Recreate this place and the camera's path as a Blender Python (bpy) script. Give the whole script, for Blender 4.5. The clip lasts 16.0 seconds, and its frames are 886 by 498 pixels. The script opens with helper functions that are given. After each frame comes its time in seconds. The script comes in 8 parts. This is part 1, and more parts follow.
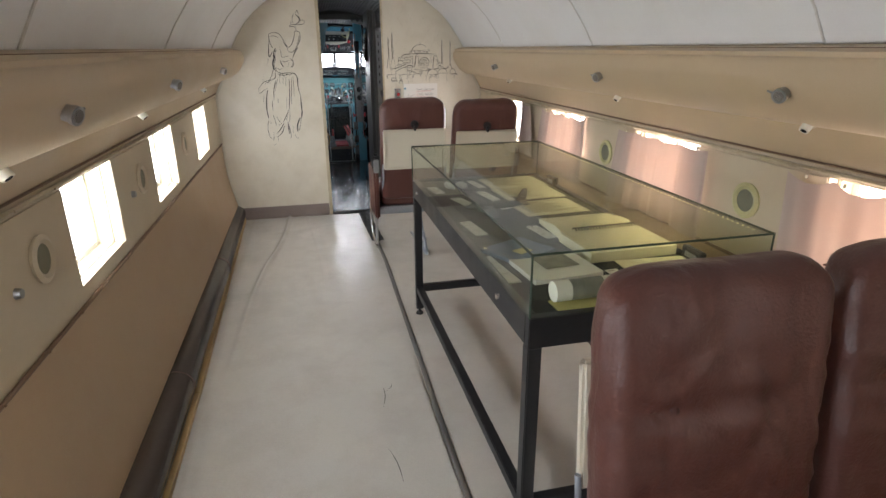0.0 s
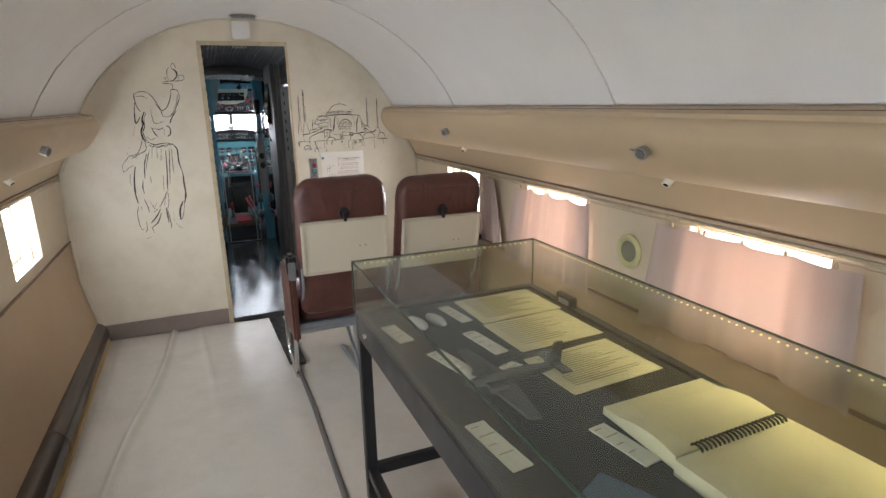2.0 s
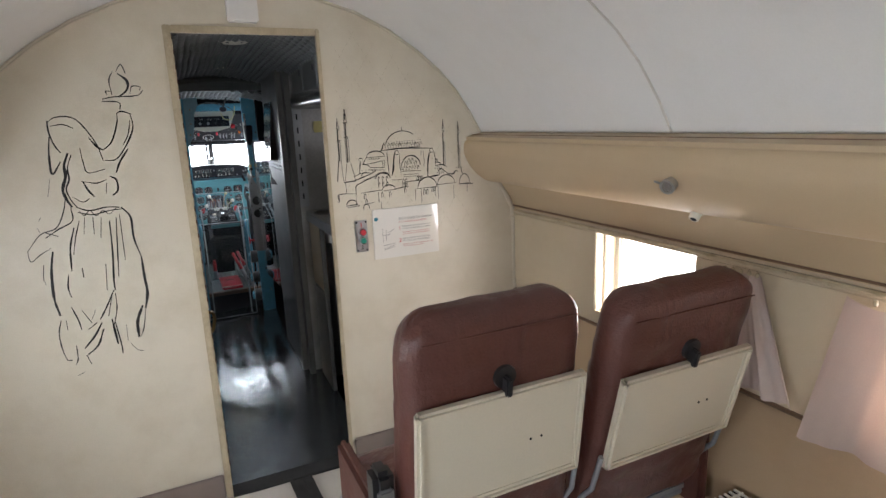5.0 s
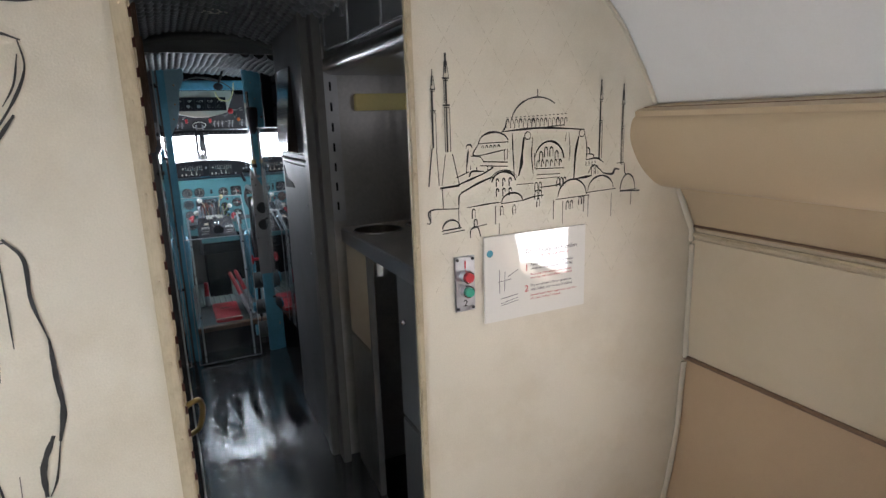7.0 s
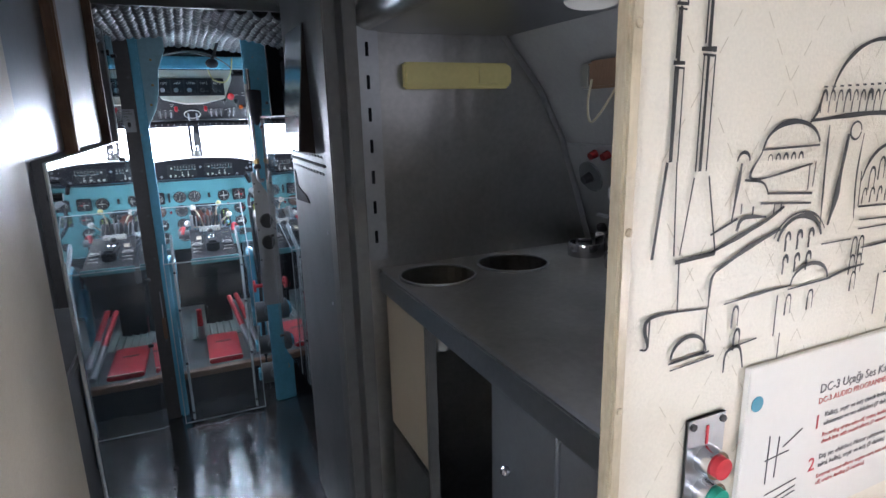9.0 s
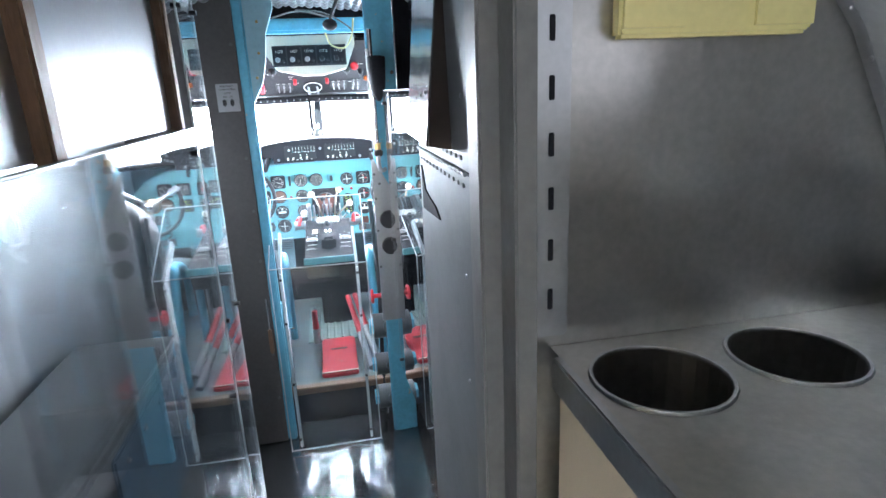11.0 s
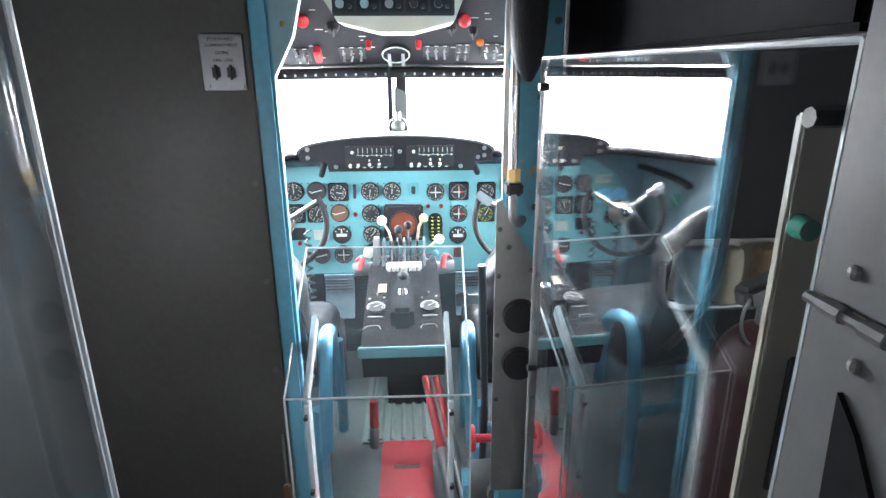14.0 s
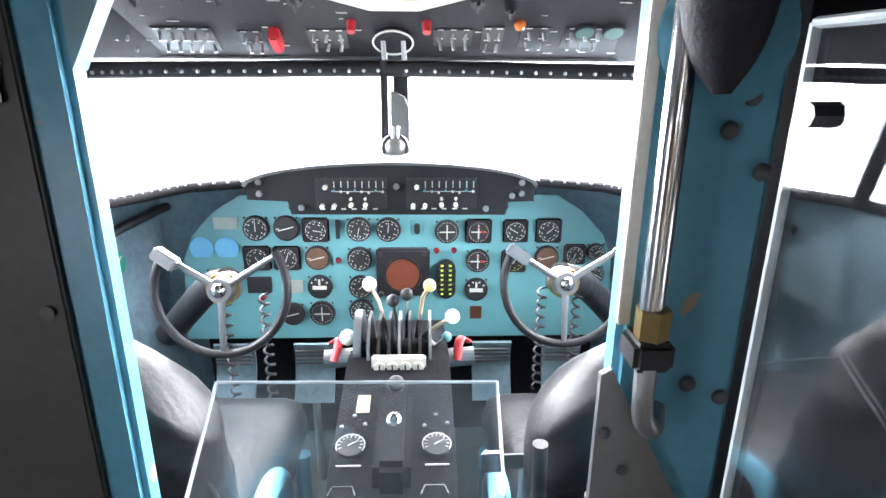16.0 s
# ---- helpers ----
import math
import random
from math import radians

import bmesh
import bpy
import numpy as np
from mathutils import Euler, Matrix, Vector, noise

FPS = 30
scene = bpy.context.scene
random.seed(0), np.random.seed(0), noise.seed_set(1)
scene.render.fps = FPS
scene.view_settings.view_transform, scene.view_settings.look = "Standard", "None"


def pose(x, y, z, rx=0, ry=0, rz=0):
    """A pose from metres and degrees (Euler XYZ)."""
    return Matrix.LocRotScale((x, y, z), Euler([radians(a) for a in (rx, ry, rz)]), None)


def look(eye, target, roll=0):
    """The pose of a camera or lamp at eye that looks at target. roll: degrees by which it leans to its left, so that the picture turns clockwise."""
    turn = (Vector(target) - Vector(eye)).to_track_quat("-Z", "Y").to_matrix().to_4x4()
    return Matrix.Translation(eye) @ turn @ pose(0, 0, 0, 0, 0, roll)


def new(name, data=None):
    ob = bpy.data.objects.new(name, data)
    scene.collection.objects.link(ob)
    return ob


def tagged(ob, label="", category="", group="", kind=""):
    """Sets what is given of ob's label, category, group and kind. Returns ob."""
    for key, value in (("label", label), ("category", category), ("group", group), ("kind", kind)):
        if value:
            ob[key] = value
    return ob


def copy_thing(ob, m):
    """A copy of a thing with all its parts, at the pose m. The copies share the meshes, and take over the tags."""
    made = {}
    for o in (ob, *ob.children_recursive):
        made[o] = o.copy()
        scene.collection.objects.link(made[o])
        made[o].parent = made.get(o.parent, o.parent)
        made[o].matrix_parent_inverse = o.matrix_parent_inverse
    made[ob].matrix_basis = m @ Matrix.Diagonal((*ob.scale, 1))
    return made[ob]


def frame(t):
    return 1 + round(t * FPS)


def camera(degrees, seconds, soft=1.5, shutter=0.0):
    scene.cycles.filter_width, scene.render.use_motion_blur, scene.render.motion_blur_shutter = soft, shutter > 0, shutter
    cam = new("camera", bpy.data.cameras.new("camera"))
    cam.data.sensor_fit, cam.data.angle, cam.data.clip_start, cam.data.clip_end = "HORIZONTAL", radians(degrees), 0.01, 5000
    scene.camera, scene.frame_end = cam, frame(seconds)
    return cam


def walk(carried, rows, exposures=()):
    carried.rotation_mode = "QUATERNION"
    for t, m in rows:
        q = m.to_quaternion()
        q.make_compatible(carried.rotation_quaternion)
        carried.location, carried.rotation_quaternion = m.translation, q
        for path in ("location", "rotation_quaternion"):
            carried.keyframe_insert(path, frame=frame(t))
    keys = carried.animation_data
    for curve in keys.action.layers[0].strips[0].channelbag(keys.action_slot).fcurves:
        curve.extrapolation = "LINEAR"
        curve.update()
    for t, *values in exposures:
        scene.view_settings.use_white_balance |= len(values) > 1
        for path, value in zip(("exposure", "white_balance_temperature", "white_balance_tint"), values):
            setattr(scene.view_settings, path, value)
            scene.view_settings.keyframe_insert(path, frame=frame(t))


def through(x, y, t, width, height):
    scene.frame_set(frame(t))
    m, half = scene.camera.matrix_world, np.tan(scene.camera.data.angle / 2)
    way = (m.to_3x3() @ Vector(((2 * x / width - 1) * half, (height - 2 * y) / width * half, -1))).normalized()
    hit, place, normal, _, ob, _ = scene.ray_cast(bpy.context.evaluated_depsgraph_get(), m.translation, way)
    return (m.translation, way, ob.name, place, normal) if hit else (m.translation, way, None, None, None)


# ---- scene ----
cam = camera(75.8, 16.0)
PATH = [
    (0, (-0.412, 0.114, 1.394), (0.012, 1.951, 0.726), -0.4),
    (0.5, (-0.332, 0.42, 1.409), (0.225, 2.232, 0.772), -1.3),
    (1, (-0.337, 0.68, 1.426), (0.267, 2.493, 0.834), -2.1),
    (1.5, (-0.361, 0.96, 1.452), (0.302, 2.763, 0.894), -1.5),
    (2, (-0.309, 1.241, 1.425), (0.423, 3.033, 0.92), -1.3),
    (2.5, (-0.236, 1.516, 1.473), (0.506, 3.307, 0.982), -2.4),
    (3, (-0.287, 1.837, 1.455), (0.463, 3.631, 0.986), -2.6),
    (3.5, (-0.286, 2.078, 1.463), (0.513, 3.853, 1.004), -2.2),
    (4, (-0.227, 2.423, 1.436), (0.596, 4.191, 0.991), -2.3),
    (4.5, (-0.282, 2.722, 1.41), (0.54, 4.49, 0.964), -2.4),
    (5, (-0.312, 2.975, 1.458), (0.508, 4.745, 1.015), -2.3),
    (5.2, (-0.3, 3.076, 1.444), (0.527, 4.843, 1.003), -2.5),
    (7.3, (-0.195, 4.267, 1.372), (0.642, 6.028, 0.925), -1.8),
    (7.5, (-0.156, 4.342, 1.399), (0.68, 6.102, 0.948), -1.8),
    (8, (-0.118, 4.445, 1.392), (0.708, 6.213, 0.953), -2.0),
    (8.5, (-0.108, 4.711, 1.363), (0.705, 6.482, 0.915), -1.9),
    (9, (-0.07, 4.929, 1.356), (0.723, 6.706, 0.892), -1.5),
    (9.5, (0.044, 5.147, 1.339), (0.711, 6.971, 0.861), -2.1),
    (10, (0.053, 5.234, 1.343), (0.58, 7.096, 0.839), -3.1),
    (10.2, (0.04, 5.275, 1.351), (0.535, 7.143, 0.838), -3.3),
    (12.3, (0.072, 6.01, 1.369), (0.267, 7.913, 0.785), 0.3),
    (12.5, (0.074, 6.068, 1.364), (0.268, 7.972, 0.781), 0.7),
    (13, (0.105, 6.217, 1.376), (0.272, 8.12, 0.785), 0.4),
    (13.5, (0.087, 6.382, 1.356), (0.198, 8.289, 0.762), -0.6),
    (14, (0.048, 6.612, 1.347), (0.149, 8.516, 0.741), -0.4),
    (14.5, (0.058, 6.745, 1.362), (0.151, 8.644, 0.741), 0.0),
    (15, (0.086, 6.897, 1.415), (0.168, 8.796, 0.791), -0.3),
    (15.5, (0.046, 7.085, 1.379), (0.125, 8.989, 0.77), -0.1),
    (16, (0.062, 7.22, 1.339), (0.138, 9.124, 0.73), 0.4),
]
walk(cam, [(t, look(eye, target, roll)) for t, eye, target, roll in PATH],
     [(0, -0.3, 6450, 16), (5.0, -0.3, 6350, 16), (7.5, -0.2, 6250, 17), (9.0, 0.5, 5800, 18), (10.0, 2.1, 5850, 16), (12.5, 1.8, 6000, 12), (13.5, 1.5, 6450, 13), (15.0, 1.2, 6550, 16), (16.0, 1.0, 6550, 16)])
# ---- world and light ----
world = bpy.data.worlds.new("sky")
scene.world = world
world.use_nodes = True
wn = world.node_tree.nodes
sky = wn.new("ShaderNodeTexSky")
sky.sky_type, sky.sun_disc = "NISHITA", False
sky.sun_elevation, sky.sun_rotation = radians(38), radians(75)
world.node_tree.links.new(sky.outputs[0], wn["Background"].inputs[0])
wn["Background"].inputs[1].default_value = 0.12

sun = new("sun", bpy.data.lights.new("sun", "SUN"))
sun.data.energy, sun.data.angle, sun.data.color = 3.0, radians(0.6), (1.0, 0.94, 0.86)
sun.matrix_world = look((6, 1.6, 5), (0, 0, 0))


def daylight(eye, target, wide, high, watts, colour=(0.93, 0.97, 1.0)):
    """An area lamp: the sky's light in a window's opening, or an added fill."""
    ob = new("window_daylight", bpy.data.lights.new("window_daylight", "AREA"))
    ob.data.shape, ob.data.size, ob.data.size_y = "RECTANGLE", wide, high
    ob.data.energy, ob.data.color = watts, colour
    ob.matrix_world = look(eye, target)
    return ob


WINDOWS = (4.42, 3.28, 2.22, 1.14, 0.06, -1.02)
RIGHT_WINDOWS = (4.46, 3.44, 2.40, 1.30, 0.06, -1.02)
for wy in WINDOWS:
    daylight((-1.27, wy, 0.86), (-0.4, wy + 0.8, 0.44), 0.44, 0.34, 11.0, (0.86, 0.955, 1.0))
for wy in RIGHT_WINDOWS:
    daylight((1.27, wy, 0.86), (0.3, wy + 0.4, 0.55), 0.44, 0.34, 8.5, (1.0, 0.97, 0.93))
for s in (-1, 1):
    daylight((s * 0.66, 9.12, 1.42), (s * 0.5, 8.2, 0.62), 1.3, 0.8, 118.0)
    daylight((s * 1.08, 8.12, 1.35), (0, 8.05, 0.6), 0.9, 0.6, 29.0)
# fill lamps added in the two equipment bays, no side windows are modelled
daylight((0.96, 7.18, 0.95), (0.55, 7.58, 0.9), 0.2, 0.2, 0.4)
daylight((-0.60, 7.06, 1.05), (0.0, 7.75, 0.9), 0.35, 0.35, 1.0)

# ---- tools ----
def thing(name, at, label="", category="", group="", kind=""):
    ob = new(name)
    ob.location = at
    ob.empty_display_size = 0.05
    return tagged(ob, label, category, group, kind)


def origin(ob):
    v = Vector((0, 0, 0))
    while ob:
        v += ob.location
        ob = ob.parent
    return v


def part(name, bm, material, parent=None, label="", smooth=None):
    """Links a bmesh built in world metres as one mesh object, under its thing."""
    if parent:
        bmesh.ops.translate(bm, verts=bm.verts, vec=-origin(parent))
    bmesh.ops.recalc_face_normals(bm, faces=bm.faces)
    me = bpy.data.meshes.new(name)
    bm.to_mesh(me)
    bm.free()
    for m in material if isinstance(material, (list, tuple)) else (material,):
        me.materials.append(m)
    if smooth:
        me.shade_smooth()
        me.set_sharp_from_angle(angle=radians(smooth))
    ob = new(name, me)
    ob.parent = parent
    return tagged(ob, label)


def setting(name, bm, material, label, smooth=None, category=""):
    return tagged(part(name, bm, material, None, label, smooth), category=category or name.rstrip("_0123456789"), kind="structure")


def box(x0, x1, y0, y1, z0, z1, r=0.0, bm=None, seg=2):
    """A box, its edges rounded by r."""
    own = bmesh.new()
    bmesh.ops.create_cube(own, size=1)
    for v in own.verts:
        v.co = ((x0 + x1) / 2 + v.co.x * (x1 - x0), (y0 + y1) / 2 + v.co.y * (y1 - y0), (z0 + z1) / 2 + v.co.z * (z1 - z0))
    if r:
        bmesh.ops.bevel(own, geom=own.edges[:], offset=r, segments=seg, affect="EDGES", clamp_overlap=True)
    return joined(bm, own)


def joined(bm, own):
    if bm is None:
        return own
    me = bpy.data.meshes.new("tmp")
    own.to_mesh(me)
    own.free()
    bm.from_mesh(me)
    bpy.data.meshes.remove(me)
    return bm


def moved(bm, m):
    bmesh.ops.transform(bm, matrix=m, verts=bm.verts)
    return bm


def rod(p, q, r, r2=None, seg=12, bm=None):
    """A round bar from p to q."""
    own = bmesh.new()
    d = Vector(q) - Vector(p)
    bmesh.ops.create_cone(own, cap_ends=True, segments=seg, radius1=r, radius2=r if r2 is None else r2, depth=d.length)
    m = Matrix.Translation((Vector(p) + Vector(q)) / 2) @ d.to_track_quat("Z", "Y").to_matrix().to_4x4()
    return joined(bm, moved(own, m))


def ball(c, r, squash=(1, 1, 1), bm=None, seg=14):
    own = bmesh.new()
    bmesh.ops.create_uvsphere(own, u_segments=seg, v_segments=max(6, seg // 2), radius=r)
    return joined(bm, moved(own, Matrix.Translation(c) @ Matrix.Diagonal((*squash, 1))))


def sweep(points, r, seg=8, bm=None, closed=False, flat=1.0, up=(0, 0, 1)):
    """A tube along points."""
    own = bmesh.new()
    pts = [Vector(p) for p in points]
    rings = []
    for i, p in enumerate(pts):
        a = pts[i - 1] if i or closed else p
        b = pts[(i + 1) % len(pts)] if i < len(pts) - 1 or closed else p
        d = (b - a).normalized()
        u = d.cross(Vector(up))
        u = u.normalized() if u.length > 1e-3 else d.orthogonal().normalized()
        v = d.cross(u).normalized()
        rr = r(i / max(1, len(pts) - 1)) if callable(r) else r
        rings.append([own.verts.new(p + rr * (math.cos(k * math.tau / seg) * u + flat * math.sin(k * math.tau / seg) * v)) for k in range(seg)])
    for i in range(len(rings) if closed else len(rings) - 1):
        a, b = rings[i], rings[(i + 1) % len(rings)]
        for k in range(seg):
            own.faces.new((a[k], a[(k + 1) % seg], b[(k + 1) % seg], b[k]))
    if not closed:
        own.faces.new(rings[0])
        own.faces.new(rings[-1])
    return joined(bm, own)


def curve(points, n=10):
    """A smooth line through points (Catmull-Rom)."""
    p = [Vector(q) for q in points]
    p = [2 * p[0] - p[1]] + p + [2 * p[-1] - p[-2]]
    out = []
    for i in range(1, len(p) - 2):
        for k in range(n):
            t = k / n
            a, b, c, d = p[i - 1:i + 3]
            out.append(0.5 * (2 * b + (c - a) * t + (2 * a - 5 * b + 4 * c - d) * t * t + (3 * b - a - 3 * c + d) * t ** 3))
    return out + [p[-2]]


def loft(profile, y0, y1, thick=0.0, steps=1, bm=None, centre=(0, 0.9)):
    """A profile of (x, z) drawn out along y, and thickened away from centre."""
    own = bmesh.new()
    pr = [Vector((x, 0, z)) for x, z in profile]
    out = []
    for i, p in enumerate(pr):
        d = (pr[min(i + 1, len(pr) - 1)] - pr[max(i - 1, 0)]).normalized()
        nrm = Vector((d.z, 0, -d.x))
        if nrm.dot(p - Vector((centre[0], 0, centre[1]))) < 0:
            nrm = -nrm
        out.append(p + thick * nrm)
    ys = [y0 + (y1 - y0) * k / steps for k in range(steps + 1)]
    inner = [[own.verts.new((p.x, y, p.z)) for p in pr] for y in ys]
    sheets = [inner]
    if thick:
        outer = [[own.verts.new((p.x, y, p.z)) for p in out] for y in ys]
        sheets.append(outer)
    n = len(pr)
    for s in sheets:
        for k in range(steps):
            for i in range(n - 1):
                own.faces.new((s[k][i], s[k][i + 1], s[k + 1][i + 1], s[k + 1][i]))
    if thick:
        for k in range(steps):
            for i in (0, n - 1):
                own.faces.new((inner[k][i], inner[k + 1][i], outer[k + 1][i], outer[k][i]))
        for k in (0, steps):
            for i in range(n - 1):
                own.faces.new((inner[k][i], inner[k][i + 1], outer[k][i + 1], outer[k][i]))
    return joined(bm, own)


def plate(outline, y0, y1, bm=None, axis="y"):
    """A flat outline of (a, b) given a thickness along an axis."""
    own = bmesh.new()
    put = {"y": lambda a, b, c: (a, c, b), "x": lambda a, b, c: (c, a, b), "z": lambda a, b, c: (a, b, c)}[axis]
    lo = [own.verts.new(put(a, b, y0)) for a, b in outline]
    hi = [own.verts.new(put(a, b, y1)) for a, b in outline]
    own.faces.new(lo)
    own.faces.new(hi)
    for i in range(len(lo)):
        j = (i + 1) % len(lo)
        own.faces.new((lo[i], lo[j], hi[j], hi[i]))
    return joined(bm, own)


def sheet(f, nu, nv, thick=0.0, bm=None):
    """A grid of f(u, v), thickened along its normals."""
    own = bmesh.new()
    g = [[own.verts.new(f(i / nu, j / nv)) for j in range(nv + 1)] for i in range(nu + 1)]
    for i in range(nu):
        for j in range(nv):
            own.faces.new((g[i][j], g[i + 1][j], g[i + 1][j + 1], g[i][j + 1]))
    if thick:
        own.normal_update()
        bmesh.ops.solidify(own, geom=own.faces[:], thickness=thick)
    return joined(bm, own)


def soft_box(x0, x1, y0, y1, z0, z1, r=0.03, puff=0.01, cuts=8, bm=None):
    """A padded cushion: rounded edges and a slight crown."""
    own = bmesh.new()
    bmesh.ops.create_cube(own, size=2)
    bmesh.ops.subdivide_edges(own, edges=own.edges[:], cuts=cuts, use_grid_fill=True)
    h = Vector(((x1 - x0) / 2, (y1 - y0) / 2, (z1 - z0) / 2))
    c = Vector(((x1 + x0) / 2, (y1 + y0) / 2, (z1 + z0) / 2))
    for v in own.verts:
        q = Vector((v.co.x * h.x, v.co.y * h.y, v.co.z * h.z))
        core = Vector([max(-h[i] + r, min(h[i] - r, q[i])) for i in range(3)])
        d = q - core
        if d.length > 1e-9:
            q = core + d.normalized() * r
        u = [1 - min(1, abs(q[i]) / h[i]) ** 2 for i in range(3)]
        thin = min(range(3), key=lambda i: h[i])
        crown = puff
        for i in range(3):
            if i != thin:
                crown *= u[i]
        q[thin] += math.copysign(crown, v.co[thin]) if abs(v.co[thin]) > 0.99 else 0
        w = noise.noise(q * 7 + c) * 0.004
        q += (q.normalized() if q.length else q) * w
        v.co = c + q
    return joined(bm, own)


def crumpled(bm, d, s=1.0):
    """Slack leather: long shallow creases."""
    for v in bm.verts:
        p = v.co * s
        v.co += Vector((0, 1, 0.3)) * d * noise.noise((p.x * 6 + p.z * 9, p.y * 4, p.z * 14 - p.x * 7))
    return bm


def shouldered(bm, w, top):
    """Rounds the upper corners of a seat back that is 2 w wide."""
    for v in bm.verts:
        k = max(0, (v.co.z - top + 0.10) / 0.10)
        e = max(0, abs(v.co.x) - w + 0.10) / 0.10
        v.co.z -= 0.026 * e * e * k * k
        v.co.x -= math.copysign(0.02 * e * k, v.co.x)
    return bm


def tufted(bm):
    """Pulls in the front of a seat back along its seam and at two buttons."""
    for v in bm.verts:
        if v.co.y > 0:
            seam = math.exp(-((v.co.z - 0.455) / 0.014) ** 2) * max(0, 1 - (v.co.x / 0.21) ** 6)
            v.co.y -= 0.007 * seam
            for x in (-0.1, 0.1):
                r = math.hypot(v.co.x - x, v.co.z - 0.455)
                a = math.atan2(v.co.z - 0.455, v.co.x - x)
                v.co.y -= 0.014 * math.exp(-(r / 0.03) ** 2) + 0.005 * math.exp(-(r / 0.09) ** 2) * math.cos(5 * a)


def words(text, size, m, material, parent, name="lettering", depth=0.0006, align="CENTER"):
    """Raised lettering in the built-in font, as a mesh part."""
    cu = bpy.data.curves.new("text", "FONT")
    cu.body, cu.size, cu.extrude, cu.align_x, cu.align_y = text, size, depth, align, "CENTER"
    cu.resolution_u = 2
    tmp = new("text", cu)
    me = bpy.data.meshes.new_from_object(tmp.evaluated_get(bpy.context.evaluated_depsgraph_get()))
    bpy.data.objects.remove(tmp)
    bpy.data.curves.remove(cu)
    me.transform(m)
    me.transform(Matrix.Translation(-origin(parent)))
    me.materials.append(material)
    ob = new(name, me)
    ob.parent = parent
    return ob


FACING = Matrix(((1, 0, 0, 0), (0, 0, -1, 0), (0, 1, 0, 0), (0, 0, 0, 1)))  # lettering that faces the cabin's rear


# ---- materials ----
def material(name, colour, rough=0.5, metal=0.0, vary=0.12, grain=60.0, stain=2.5, bump=0.15, gloss_vary=0.1, stretch=(1, 1, 1), dirt=None, dirt_amount=0.0, spec=0.5, coat=0.0, worn=None, creases=None):
    """A surface with grain and stains at two scales."""
    m = bpy.data.materials.new(name)
    m.use_nodes = True
    n, link = m.node_tree.nodes, m.node_tree.links.new
    b = n["Principled BSDF"]
    tc = n.new("ShaderNodeTexCoord")
    mp = n.new("ShaderNodeMapping")
    mp.inputs["Scale"].default_value = stretch
    geo = n.new("ShaderNodeNewGeometry")
    link(geo.outputs["Position"], mp.inputs["Vector"])
    fine, wide = n.new("ShaderNodeTexNoise"), n.new("ShaderNodeTexNoise")
    fine.inputs["Scale"].default_value, fine.inputs["Detail"].default_value = grain, 6
    wide.inputs["Scale"].default_value, wide.inputs["Detail"].default_value, wide.inputs["Roughness"].default_value = stain, 5, 0.6
    link(mp.outputs[0], fine.inputs["Vector"])
    link(geo.outputs["Position"], wide.inputs["Vector"])
    add = n.new("ShaderNodeMath")
    add.operation = "ADD"
    link(fine.outputs["Fac"], add.inputs[0])
    link(wide.outputs["Fac"], add.inputs[1])
    ramp = n.new("ShaderNodeMapRange")
    ramp.inputs["From Min"].default_value, ramp.inputs["From Max"].default_value = 0.6, 1.4
    ramp.inputs["To Min"].default_value, ramp.inputs["To Max"].default_value = 1 - vary, 1 + vary
    link(add.outputs[0], ramp.inputs["Value"])
    mul = n.new("ShaderNodeMix")
    mul.data_type, mul.blend_type = "RGBA", "MULTIPLY"
    mul.inputs["Factor"].default_value = 1
    mul.inputs["A"].default_value = (*colour, 1)
    link(ramp.outputs[0], mul.inputs["B"])
    out = mul.outputs["Result"]
    if dirt:
        spots = n.new("ShaderNodeTexNoise")
        spots.inputs["Scale"].default_value, spots.inputs["Detail"].default_value, spots.inputs["Roughness"].default_value = stain * 2.3, 8, 0.7
        link(geo.outputs["Position"], spots.inputs["Vector"])
        cut = n.new("ShaderNodeMapRange")
        cut.inputs["From Min"].default_value, cut.inputs["From Max"].default_value = 0.45, 0.8
        cut.inputs["To Max"].default_value = dirt_amount
        link(spots.outputs["Fac"], cut.inputs["Value"])
        mix = n.new("ShaderNodeMix")
        mix.data_type = "RGBA"
        link(cut.outputs[0], mix.inputs["Factor"])
        link(out, mix.inputs["A"])
        mix.inputs["B"].default_value = (*dirt, 1)
        out = mix.outputs["Result"]
    if worn:
        chips = n.new("ShaderNodeTexNoise")
        chips.inputs["Scale"].default_value, chips.inputs["Detail"].default_value = 26, 6
        link(geo.outputs["Position"], chips.inputs["Vector"])
        cut2 = n.new("ShaderNodeMapRange")
        cut2.inputs["From Min"].default_value, cut2.inputs["From Max"].default_value = 0.69, 0.71
        link(chips.outputs["Fac"], cut2.inputs["Value"])
        mix2 = n.new("ShaderNodeMix")
        mix2.data_type = "RGBA"
        link(cut2.outputs[0], mix2.inputs["Factor"])
        link(out, mix2.inputs["A"])
        mix2.inputs["B"].default_value = (*worn, 1)
        out = mix2.outputs["Result"]
    link(out, b.inputs["Base Color"])
    rr = n.new("ShaderNodeMapRange")
    rr.inputs["From Min"].default_value, rr.inputs["From Max"].default_value = 0.3, 0.7
    low, high = (max(0.02, rough - gloss_vary), min(rough + gloss_vary, 0.265)) if rough < 0.275 else (max(0.285, rough - gloss_vary), min(1, rough + gloss_vary))
    rr.inputs["To Min"].default_value, rr.inputs["To Max"].default_value = low, high
    link(wide.outputs["Fac"], rr.inputs["Value"])
    link(rr.outputs[0], b.inputs["Roughness"])
    b.inputs["Metallic"].default_value = metal
    b.inputs["Specular IOR Level"].default_value = spec
    b.inputs["Coat Weight"].default_value = coat
